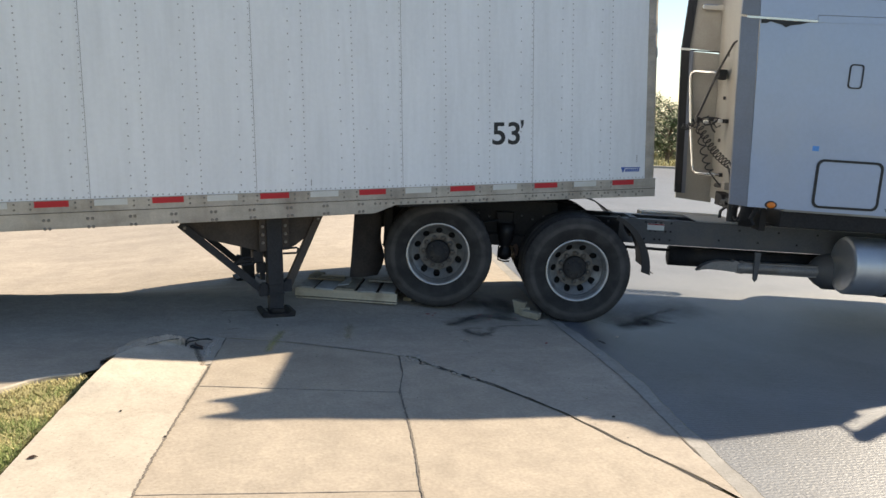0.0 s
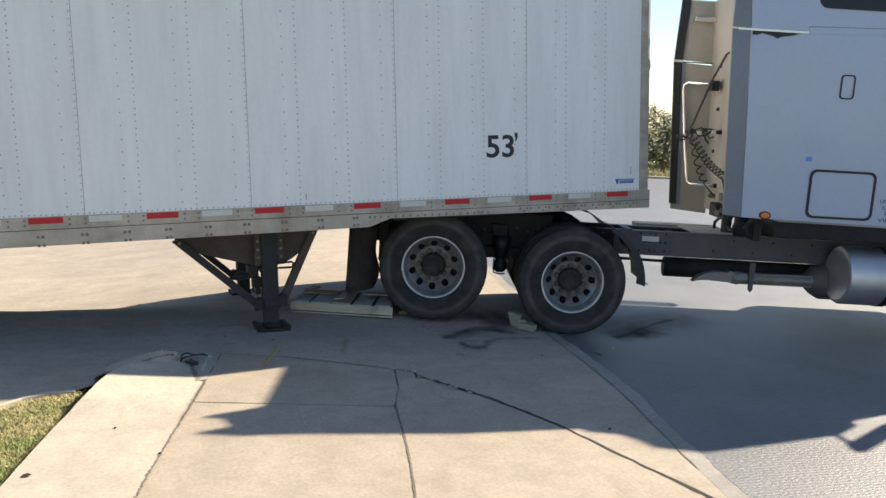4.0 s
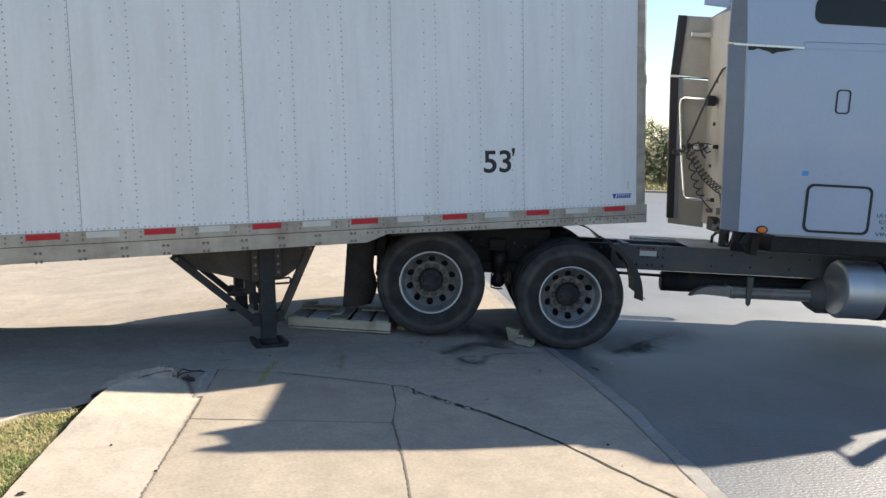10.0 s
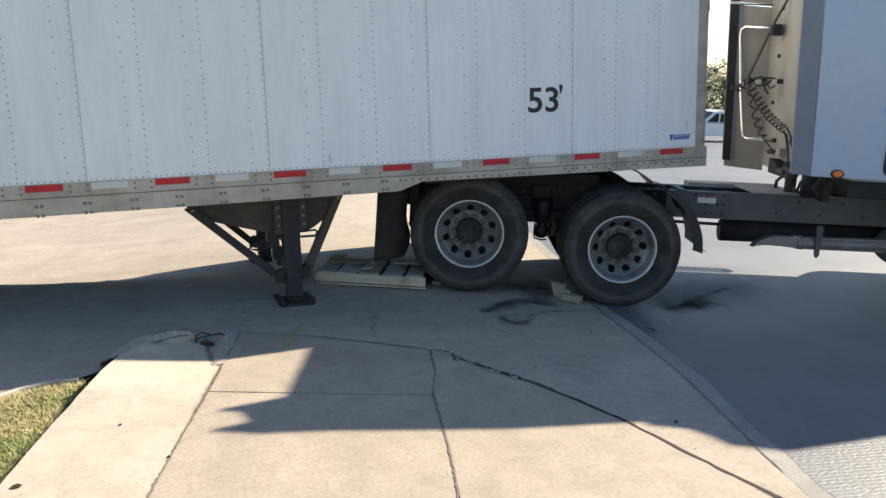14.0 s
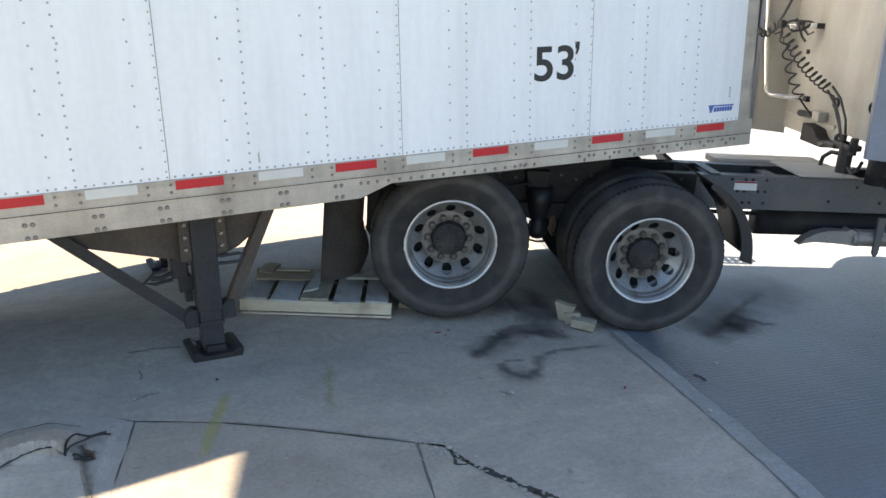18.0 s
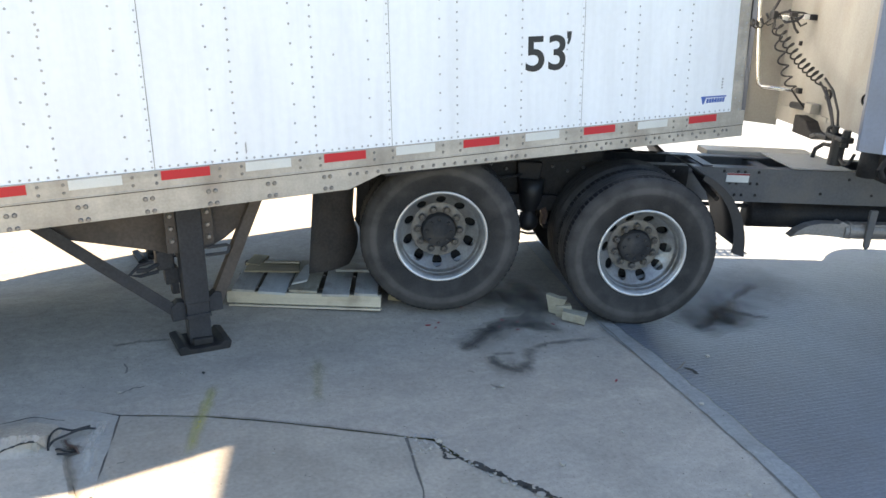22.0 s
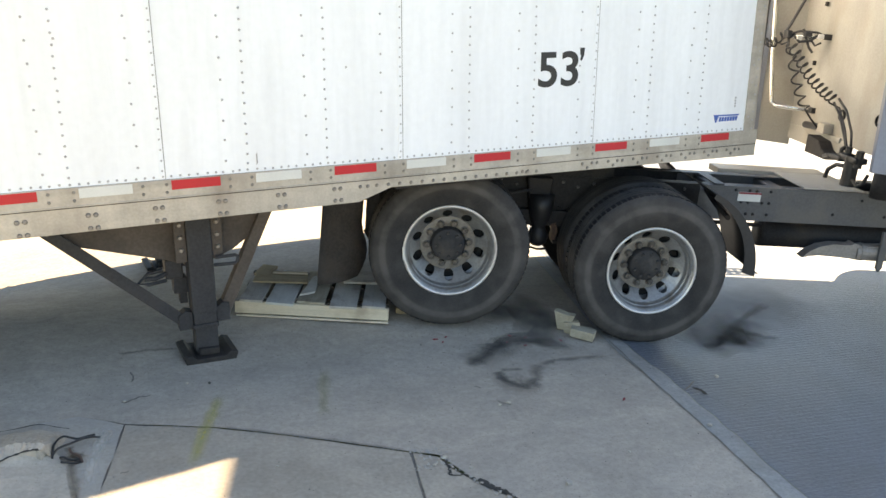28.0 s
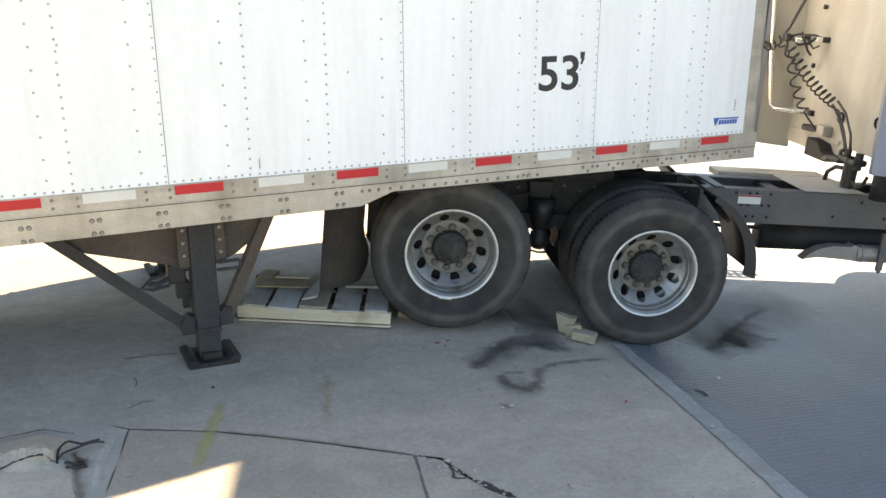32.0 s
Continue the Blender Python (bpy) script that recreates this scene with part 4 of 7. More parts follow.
def rim_mesh():
    bm = bm_new()
    prof = [(0.270, 0.235), (0.292, 0.225), (0.300, 0.06), (0.298, 0.012), (0.308, -0.002), (0.311, -0.008), (0.303, -0.008), (0.290, 0.004), (0.284, 0.012),
            (0.279, 0.03), (0.275, 0.045), (0.272, 0.048), (0.270, 0.058), (0.266, 0.072), (0.260, 0.084)]
    seg = 60
    rings = [[bm.verts.new((r * math.cos(2 * math.pi * i / seg), y, r * math.sin(2 * math.pi * i / seg))) for i in range(seg)] for r, y in prof]
    for a, b in zip(rings, rings[1:]):
        for i in range(seg):
            bm.faces.new((a[i], a[(i + 1) % seg], b[(i + 1) % seg], b[i]))
    # disc with ten round hand holes: one hole in the middle of each sixth of ten sectors
    inner = [bm.verts.new((0.177 * math.cos(2 * math.pi * i / seg), 0.178, 0.177 * math.sin(2 * math.pi * i / seg))) for i in range(seg)]
    step = [bm.verts.new((0.174 * math.cos(2 * math.pi * i / seg), 0.172, 0.174 * math.sin(2 * math.pi * i / seg))) for i in range(seg)]
    core = [bm.verts.new((0.095 * math.cos(2 * math.pi * i / seg), 0.172, 0.095 * math.sin(2 * math.pi * i / seg))) for i in range(seg)]
    outer = rings[-1]

    def cone(x, z):
        return 0.178 - (math.hypot(x, z) - 0.177) / 0.083 * 0.094

    for i in range(seg):
        j = (i + 1) % seg
        bm.faces.new((inner[i], inner[j], step[j], step[i]))
        bm.faces.new((step[i], step[j], core[j], core[i]))
    for s in range(10):
        i0 = s * 6
        mid = 2 * math.pi * (i0 + 3) / seg
        cx, cz = 0.2170 * math.cos(mid), 0.2170 * math.sin(mid)
        border = [outer[(i0 + k) % seg] for k in range(7)] + [inner[(i0 + k) % seg] for k in range(6, -1, -1)]
        loop, back = [], []
        angles = [math.atan2(v.co.z - cz, v.co.x - cx) for v in border[:2]]
        turn = 1 if math.sin(angles[1] - angles[0]) > 0 else -1
        for k, v in enumerate(border):
            an = angles[0] + turn * 2 * math.pi * k / len(border)
            d = Vector((math.cos(an), math.sin(an))) * 0.034
            loop.append(bm.verts.new((cx + d.x, cone(cx + d.x, cz + d.y), cz + d.y)))
            back.append(bm.verts.new((cx + d.x, cone(cx + d.x, cz + d.y) + 0.02, cz + d.y)))
        n = len(border)
        for k in range(n):
            j = (k + 1) % n
            bm.faces.new((border[k], border[j], loop[j], loop[k]))
            bm.faces.new((loop[k], loop[j], back[j], back[k]))
    bmesh.ops.remove_doubles(bm, verts=bm.verts, dist=1e-5)
    bmesh.ops.recalc_face_normals(bm, faces=bm.faces)
    return bm


def tyre_mesh(y0, w=0.275):
    bm = bm_new()
    p = [(0.300, y0 + 0.025), (0.320, y0 + 0.008), (0.345, y0 + 0.002), (0.39, y0 - 0.012), (0.43, y0 - 0.015), (0.455, y0 - 0.010), (0.478, y0 - 0.002), (0.488, y0 + 0.002),
         (0.500, y0 + 0.014), (0.506, y0 + 0.035)]
    for k in range(5):
        a = y0 + 0.045 + k * (w - 0.09) / 4
        p += [(R_TYRE, a - 0.004), (R_TYRE, a + 0.018), (0.496, a + 0.020), (0.496, a + 0.026)] if k < 4 else [(R_TYRE, a - 0.004)]
    p += [(0.506, y0 + w - 0.035), (0.495, y0 + w - 0.01), (0.43, y0 + w + 0.012), (0.345, y0 + w - 0.002), (0.300, y0 + w - 0.025)]
    return turned(bm, [(r if r < 0.33 or r == R_TYRE else 0.33 + (r - 0.33) * 1.14, y) for r, y in p], 72, closed=True)


def tread_blocks():
    """Shoulder lugs round the tread."""
    vs, fs = [], []
    for i in range(84):
        a = 2 * math.pi * i / 84
        for y in (0.012, 0.207):
            b = len(vs)
            for r in (0.515, 0.5345):
                for da, dy in ((-0.026, 0.0), (0.026, 0.0), (0.026, 0.05), (-0.026, 0.05)):
                    vs.append((r * math.cos(a + da), y + dy, r * math.sin(a + da)))
            fs += [(b + 4, b + 5, b + 6, b + 7), (b, b + 1, b + 5, b + 4), (b + 1, b + 2, b + 6, b + 5), (b + 2, b + 3, b + 7, b + 6), (b + 3, b, b + 4, b + 7)]
    return vs, fs


def drive_wheel(name, x, z, weight):
    wheel = part(name, rim_mesh(), RIM, tractor, "bright aluminium rim with ten hand holes", pose(x, 0, z), smooth=True)
    for p in wheel.data.polygons:
        p.use_smooth = abs(p.normal.y) < 0.45
    part("rim_lip", turned(bm_new(), [(0.312, -0.004), (0.313, -0.012), (0.308, -0.017), (0.299, -0.015), (0.291, -0.004), (0.293, 0.000), (0.302, -0.006)], 60, closed=True), LIP, wheel, "bright rolled rim edge", smooth=True)
    part("outer_tyre", tyre_mesh(-0.02), TYRE, wheel, "black worn tyre", smooth=True)
    part("inner_tyre", tyre_mesh(0.32), TYRE, wheel, smooth=True)
    stuff("tread", *tread_blocks(), RUBBER, wheel)
    part("disc_centre", turned(bm_new(), [(0.100, 0.176), (0.187, 0.176), (0.188, 0.1660), (0.184, 0.1630), (0.100, 0.1640)], 48, closed=True), DISC, wheel, "brown dusty wheel centre", smooth=True)
    part("hub", turned(bm_new(), [(0.120, 0.172), (0.119, 0.150), (0.113, 0.140), (0.111, 0.122), (0.104, 0.114), (0.062, 0.111), (0.058, 0.104), (0.02, 0.102)], 40), HUB, wheel,
         "dark greasy hub", smooth=True)
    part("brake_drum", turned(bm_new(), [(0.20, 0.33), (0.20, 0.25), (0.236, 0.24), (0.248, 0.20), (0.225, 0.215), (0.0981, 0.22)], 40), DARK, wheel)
    for k in range(10):
        a = radians(36 * k + 0)
        bm = bm_new()
        turned(bm, [(0.029, 0.168), (0.029, 0.160), (0.0235, 0.158), (0.0235, 0.138), (0.019, 0.131), (0.0115, 0.130), (0.0105, 0.120)], 8)
        part("lug_nut", bm, NUT, wheel, at=pose(0.1435 * math.cos(a), 0, 0.1435 * math.sin(a)))
    bolt_row([(0.083 * math.cos(radians(45 * k)), 0.1135, 0.083 * math.sin(radians(45 * k))) for k in range(8)], 0.013, 0.012, HUB, wheel, "hub_bolt")
    if weight:
        bm = bm_new()
        box(bm, 0.300, 0.314, -0.020, -0.008, -0.045, 0.045, 0.003)
        part("wheel_weight", bm, WHITE_TAPE, wheel)
    return wheel


WA = (-0.690, 0.036)
WB = (0.695, -0.042)
rear_wheel = drive_wheel("rear_drive_wheel", *WA, True)
front_wheel = drive_wheel("front_drive_wheel", *WB, False)
for x, z in (WA, WB):
    for y in (1.50, 1.16):
        part("far_tyre", tyre_mesh(y), RUBBER, tractor, at=pose(x, 0, z), smooth=True)
    bm = bm_new()
    turned(bm, [(0.06, 0.30), (0.10, 0.34), (0.085, 0.60), (0.10, 0.72), (0.20, 0.80), (0.22, 0.90), (0.20, 1.00), (0.10, 1.10), (0.085, 1.40), (0.06, 1.60)], 24)
    part("axle_housing", bm, STEEL, tractor, at=pose(x, 0, z), smooth=True)

# frame: two channel rails, crossmembers, deck and fifth wheel
for y in (0.66, 1.14):
    s = 1 if y < 1 else -1
    for x0, x1, mat in ((-1.35, 1.22, STEEL), (1.22, 7.6, FRAME)):
        bm = bm_new()
        box(bm, x0, x1, y, y + 0.012, 0.178, 0.418)
        box(bm, x0, x1, min(y, y + s * 0.09), max(y, y + s * 0.09), 0.418, 0.428)
        box(bm, x0, x1, min(y, y + s * 0.09), max(y, y + s * 0.09), 0.168, 0.178)
        part("frame_rail", bm, mat, tractor, "black greasy frame rail" if mat is STEEL else "")
for x in (-1.3, -0.1, 1.35, 1.86, 2.9):
    bm = bm_new()
    box(bm, x, x + 0.10, 0.672, 1.14, 0.19, 0.40, 0.01)
    part("frame_crossmember", bm, FRAME, tractor)
pts = [(1.50 + 0.055 * i, 0.659, z) for i in range(6) for z in (0.22, 0.31, 0.40) if (i + int(z * 50)) % 3]
pts += [(2.3 + 0.21 * i, 0.659, 0.25 + 0.12 * (i % 2)) for i in range(6)]
stuff("frame_bolts", *studs(pts, 0.013, 0.01), STEEL, tractor)
bm = bm_new()
box(bm, 1.52, 1.70, 0.652, 0.6595, 0.318, 0.388, 0.002)
label_plate = part("warning_label", bm, WHITE_TAPE, tractor, "small white label with a red header")
bm = bm_new()
box(bm, 1.522, 1.698, 0.649, 0.6525, 0.374, 0.387)
part("label_header", bm, SCRAP, label_plate)
bm = bm_new()
prism(bm, [(2.04, 0.67), (2.52, 0.67), (2.52, 1.19), (2.04, 1.19)], "z", 0.432, 0.444, 0.003)
part("deck_plate", bm, INNER, tractor, "dull aluminium deck plate")
bm = bm_new()
prism(bm, [(1.33, 0.67), (1.41, 0.67), (1.41, 1.0), (1.33, 1.0)], "z", 0.430, 0.440, 0.003)
part("frame_gusset", bm, FRAME, tractor)
bm = bm_new()
box(bm, 1.58, 2.52, 1.20, 1.40, 0.395, 0.445, 0.006)
box(bm, 1.60, 2.50, 1.175, 1.202, 0.385, 0.405, 0.004)
part("side_deck", bm, FAIRING_IN, tractor, "pale ribbed aluminium deck beam")
bm = bm_new()
prism(bm, [(-0.62, 0.72), (-0.28, 0.60), (0.34, 0.60), (0.48, 0.80), (0.48, 1.56), (0.34, 1.76), (-0.28, 1.76), (-0.62, 1.64)], "z", 0.575, 0.625, 0.012)
bmesh.ops.transform(bm, matrix=pose(0, 0, 0.03, 0, -4.5, 0), verts=bm.verts)
part("fifth_wheel", bm, STEEL, tractor, "greasy black fifth wheel plate")
for y in (0.70, 1.56):
    bm = bm_new()
    prism(bm, [(-0.35, 0.53), (0.30, 0.53), (0.14, 0.60), (-0.18, 0.60)], "y", y, y + 0.12, 0.006)
    box(bm, -0.75, 0.55, y - 0.03, y + 0.16, 0.428, 0.535)
    part("fifth_wheel_bracket", bm, STEEL, tractor)
bm = bm_new()
rod(bm, [(0.62, 0.98, 0.62), (0.72, 0.90, 0.70), (0.78, 0.86, 0.72)], 0.02)
part("release_handle", bm, STEEL, tractor)
# suspension between the wheels: hanger, air bags, torque rods and the hook-like shock mount
for x in (-0.93, 0.44):
    bm = bm_new()
    turned(bm, [(0.10, -0.10), (0.135, -0.07), (0.115, -0.02), (0.135, 0.03), (0.10, 0.07)], 24)
    part("air_bag", bm, BLACK, tractor, at=pose(x, 0.66, 0.18, 90, 0, 0), smooth=True)
bm = bm_new()
prism(bm, [(-0.096, 0.42), (0.094, 0.42), (0.064, 0.15), (0.049, 0.05), (-0.041, 0.05), (-0.056, 0.15)], "y", 0.60, 0.74, 0.01)
part("suspension_hanger", bm, STEEL, tractor)
bm = bm_new()
turned(bm, [(0.090, -0.30), (0.092, -0.20), (0.074, -0.12), (0.054, -0.075), (0.046, -0.052), (0.062, -0.030), (0.074, 0.0), (0.076, 0.03), (0.066, 0.062), (0.040, 0.084), (0.01, 0.088)], 24)
part("suspension_bumper", bm, BLACK, tractor, "black bulb-shaped rubber bumper", at=pose(0.022, 0.60, 0.0, -90, 0, 0), smooth=True)
bm = bm_new()
rod(bm, [(-0.052, 0.52, 0.07), (-0.054, 0.52, -0.03), (-0.050, 0.52, -0.078), (0.01, 0.52, -0.094), (0.07, 0.52, -0.088)], 0.008, 8)
part("bumper_strap", bm, STEEL, tractor)
bm = bm_new()
box(bm, -1.12, 1.0, 0.60, 0.655, 0.06, 0.18, 0.012)
part("walking_beam", bm, STEEL, tractor)
for x in (-0.25,):
    bm = bm_new()
    rod(bm, [(x, 0.42, 0.0), (x, 0.62, 0.0)], 0.085, 16)
    rod(bm, [(x, 0.50, 0.0), (x - 0.2, 0.50, -0.02)], 0.018)
    part("brake_chamber", bm, STEEL, tractor)
for x in (-0.30, 0.20):
    bm = bm_new()
    for dx in (-0.035, 0.035):
        rod(bm, [(x + dx, 0.64, 0.20), (x + dx, 0.63, 0.02), (x + dx, 0.66, -0.06)], 0.012, 8)
    box(bm, x - 0.06, x + 0.06, 0.60, 0.72, -0.075, -0.05, 0.006)
    part("u_bolt", bm, STEEL, tractor)
bm = bm_new()
rod(bm, [(-0.42, 0.60, 0.33), (-0.20, 0.60, 0.30), (-0.06, 0.60, 0.33)], 0.010, 8)
part("brake_hose", bm, BLACK, tractor, smooth=True)
bm = bm_new()
box(bm, -0.42, 0.46, 0.70, 0.76, 0.09, 0.34, 0.01)
part("axle_bracket", bm, STEEL, tractor)
bm = bm_new()
prism(bm, [(0.10, 0.08), (0.15, 0.10), (0.17, 0.02), (0.155, -0.05), (0.12, -0.04), (0.13, 0.02)], "y", 0.60, 0.68, 0.006)
part("brake_arm", bm, RUST, tractor, "rusty brake arm")
stuff("frame_rivets", *studs([(-1.2 + 0.115 * i, 0.659, 0.385 - 0.03 * (i % 2)) for i in range(21)], 0.014, 0.012), FRAME, tractor)
# quarter fender ahead of the front drive tyre, with its bracket


def fender(a0, a1, r, y0, y1, x, z, tail=0.0):
    bm = bm_new()
    rows = []
    for i in range(15):
        a = radians(a0 + (a1 - a0) * i / 14)
        rows.append([bm.verts.new((x + rr * math.cos(a), y, z + rr * math.sin(a))) for rr, y in ((r, y0), (r + 0.006, y0), (r + 0.012, (y0 + y1) / 2), (r + 0.006, y1), (r, y1))])
    if tail:
        rows.append([bm.verts.new((v.co.x + 0.035, v.co.y, v.co.z - tail)) for v in rows[-1]])
    for p, q in zip(rows, rows[1:]):
        for k in range(5):
            bm.faces.new((p[k], p[(k + 1) % 5], q[(k + 1) % 5], q[k]))
    bm.faces.new(rows[0])
    bm.faces.new(rows[-1][::-1])
    bmesh.ops.recalc_face_normals(bm, faces=bm.faces)
    return bm


def fender_skirt(a0, a1, r, y, x, z):
    """The side flange of a fender, deeper towards its foot, with a pointed tail."""
    bm = bm_new()
    arc = [radians(a0 + (a1 - a0) * i / 14) for i in range(15)]
    outer = [(x + r * math.cos(a), z + r * math.sin(a)) for a in arc] + [(x + r + 0.004, z - 0.020)]
    inner = [(x + (r - 0.035 - 0.055 * i / 14) * math.cos(a), z + (r - 0.035 - 0.055 * i / 14) * math.sin(a)) for i, a in enumerate(arc)]
    prism(bm, outer + inner[::-1], "y", y, y + 0.008)
    return bm


for near, a0, y0, y1 in ((True, 68, -0.02, 0.56), (False, 80, 1.16, 1.78)):
    guard = part("quarter_fender", fender(a0, 1, 0.585, y0, y1, 0.822, -0.02, 0.012), BLACK, tractor, "black moulded quarter fender", smooth=True)
    if near:
        part("fender_skirt", fender_skirt(a0, 1, 0.589, y0 - 0.009, 0.822, -0.02), BLACK, guard)
bm = bm_new()
rod(bm, [(1.28, 0.76, 0.40), (1.22, 0.35, 0.36), (1.20, 0.08, 0.34)], 0.018)
part("fender_bracket", bm, STEEL, tractor)
# mudflap behind the rear drive tyre and its hanger
bm = bm_new()
rows = []
for i in range(11):
    k = i / 10
    z = 0.40 - 0.66 * k
    belly = 0.05 * math.sin(math.pi * max(0.0, (k - 0.45) / 0.55)) * (1 if k < 0.97 else 0.3)
    rows.append([bm.verts.new((0.265 * u / 5 + belly * u / 5 - 0.02 * k, 0.23 * u / 5 + 0.03 * math.sin(u * 0.9 + k * 2), z)) for u in range(6)])
for q, r in zip(rows, rows[1:]):
    for u in range(5):
        bm.faces.new((q[u], q[u + 1], r[u + 1], r[u]))
bmesh.ops.solidify(bm, geom=bm.faces[:], thickness=0.012)
part("mudflap", bm, FLAP, tractor, "dirty black rubber mudflap", pose(-1.53, 0.0, 0.0), smooth=True)
bm = bm_new()
rod(bm, [(-1.36, 0.66, 0.41), (-1.36, 0.02, 0.41)], 0.02)
part("flap_hanger", bm, STEEL, tractor)
bm = bm_new()
box(bm, -1.25, -1.16, 0.30, 0.36, 0.02, 0.42, 0.01)
rod(bm, [(-1.20, 0.33, 0.10), (-1.23, 0.33, 0.04), (-1.20, 0.33, 0.0)], 0.03)
part("suspension_arm", bm, STEEL, tractor)
# exhaust pipe, air tank and brackets below the frame
bm = bm_new()
rod(bm, [(1.84, 0.86, 0.025), (3.5, 0.86, 0.025)], 0.108, 24)
part("air_tank", bm, STEEL, tractor, "black air tank", smooth=True)
bm = bm_new()
rod(bm, [(1.30, 0.86, 0.09), (1.90, 0.86, 0.08)], 0.016)
part("air_pipe", bm, STEEL, tractor)
bm = bm_new()
tail = [(2.070, -0.072), (2.12, -0.058), (2.19, -0.048), (2.34, -0.054), (2.60, -0.072), (3.36, -0.070), (3.36, 0.055), (2.75, 0.046), (2.52, 0.040), (2.47, 0.062), (2.44, 0.044), (2.30, 0.046), (2.20, 0.022), (2.12, -0.022)]
prism(bm, tail, "y", 0.555, 0.645, 0.0)
rod(bm, [(2.50, 0.60, -0.016), (3.36, 0.60, -0.008)], 0.064, 18)
rod(bm, [(2.535, 0.60, -0.014), (2.565, 0.60, -0.014)], 0.070, 18)
part("exhaust_pipe", bm, PIPE, tractor, "grey heat-stained exhaust pipe")
for x in (2.66,):
    bm = bm_new()
    prism(bm, [(x - 0.008, 0.17), (x + 0.056, 0.17), (x + 0.048, -0.12), (x + 0.024, -0.15), (x + 0.0, -0.12)], "y", 0.515, 0.54, 0.004)
    part("exhaust_hanger", bm, FRAME, tractor)
bm = bm_new()
turned(bm, [(0.06, 0.0), (0.10, 0.01), (0.15, 0.07), (0.195, 0.15), (0.195, 0.40)], 28)
bmesh.ops.transform(bm, matrix=pose(3.32, 0.66, -0.01, 0, 0, -90), verts=bm.verts)
part("muffler_cone", bm, FRAME, tractor, smooth=True)
# fuel tanks with straps and steps
for x0, x1 in ((3.49, 4.90), (5.0, 5.2)):
    bm = bm_new()
    turned(bm, [(0.02, -0.004), (0.26, 0.0), (0.288, 0.012), (0.300, 0.035), (0.300, x1 - x0 - 0.035), (0.28, x1 - x0 - 0.01), (0.20, x1 - x0)], 48)
    bmesh.ops.transform(bm, matrix=pose(x0, 0.34, 0.122, 0, 0, -90), verts=bm.verts)
    tank = part("fuel_tank", bm, TANK, tractor, "polished aluminium fuel tank", smooth=True)
    for p in tank.data.polygons:
        p.use_smooth = abs(p.normal.x) < 0.6
    if x1 - x0 > 1:
        for xs_ in (x0 + 0.40, x0 + 1.05):
            bm = bm_new()
            turned(bm, [(0.301, 0.0), (0.307, 0.004), (0.307, 0.076), (0.301, 0.08)], 48)
            bmesh.ops.transform(bm, matrix=pose(xs_, 0.34, 0.122, 0, 0, -90), verts=bm.verts)
            part("tank_strap", bm, BLACK, tank, smooth=True)
bm = bm_new()
for z in (0.12, 0.36, -0.08):
    box(bm, 3.97, 4.90, -0.03, 0.02, z, z + 0.045, 0.008)
part("tank_step", bm, CHROME, tractor)
# unseen perforated plate added beyond the cab to cast the dotted shadow
bm = bm_new()
for i in range(13):
    box(bm, 2.894 + 0.074 * i, 2.926 + 0.074 * i, 2.552, 2.742, 0.84, 0.855)
for y in (2.55, 2.632, 2.715):
    box(bm, 2.894, 3.83, y, y + 0.028, 0.8405, 0.8545)
prism(bm, [(3.81, 2.55), (3.84, 2.55), (3.91, 2.645), (3.84, 2.743), (3.81, 2.743)], "z", 0.839, 0.856)
part("far_step_plate", bm, TANK, tractor)
bm = bm_new()
turned(bm, [(0.20, 0.0), (0.305, 0.03), (0.305, 1.35), (0.20, 1.4)], 32)
bmesh.ops.transform(bm, matrix=pose(4.0, 1.94, 0.165, 0, 0, -90), verts=bm.verts)
part("far_fuel_tank", bm, TANK, tractor, smooth=True)

# sleeper body: side walls, back wall, roof with fairing; its rear leans slightly back
Y0, Y1 = 0.10, 2.36
BODY = [(2.71, 0.665), (4.95, 0.65), (4.95, 2.80), (4.45, 2.82), (3.83, 3.08), (3.23, 3.20), (2.80, 3.20), (2.57, 3.05), (2.61, 2.5)]
bm = bm_new()
prism(bm, BODY, "y", Y0 + 0.004, Y1, 0.0)
part("sleeper_body", bm, BACKWALL, tractor)
bm = bm_new()
prism(bm, [(2.335, 0.690), (4.95, 0.668), (4.95, 2.619), (2.779, 2.555), (2.779, 2.485), (2.230, 2.485)], "y", Y0 - 0.012, Y0 + 0.003, 0.002)
side = part("lower_side_skin", bm, CAB, tractor)
bm = bm_new()
prism(bm, [(2.225, 2.512), (2.775, 2.512), (2.776, 2.558), (4.95, 2.622), (4.95, 2.83), (4.48, 2.845), (4.32, 2.90), (3.83, 3.12), (3.23, 3.25), (2.90, 3.30), (2.46, 3.22), (2.17, 3.05)], "y", Y0 - 0.012, Y0 + 0.003, 0.002)
part("upper_side_skin", bm, CAB, tractor)
bm = bm_new()
prism(bm, [(2.785, 2.490), (4.95, 2.545), (4.95, 2.558), (2.785, 2.503)], "y", Y0 - 0.017, Y0 - 0.012, 0.001)
part("trim_strip", bm, CAB, tractor, "pale horizontal trim strip")
bm = bm_new()
box(bm, 2.10, 2.78, Y0 - 0.016, Y0 - 0.002, 2.488, 2.512, 0.002)
part("bright_band", bm, CHROME, tractor)
bm = bm_new()
tear = [(2.235, 2.486), (2.70, 2.486), (2.62, 2.462), (2.52, 2.445), (2.48, 2.425), (2.44, 2.447), (2.38, 2.458), (2.33, 2.470), (2.29, 2.452), (2.24, 2.448)]
prism(bm, tear, "y", Y0 - 0.020, Y0 - 0.012)
part("torn_trim", bm, BLACK, tractor, "torn dark edge of the trim")
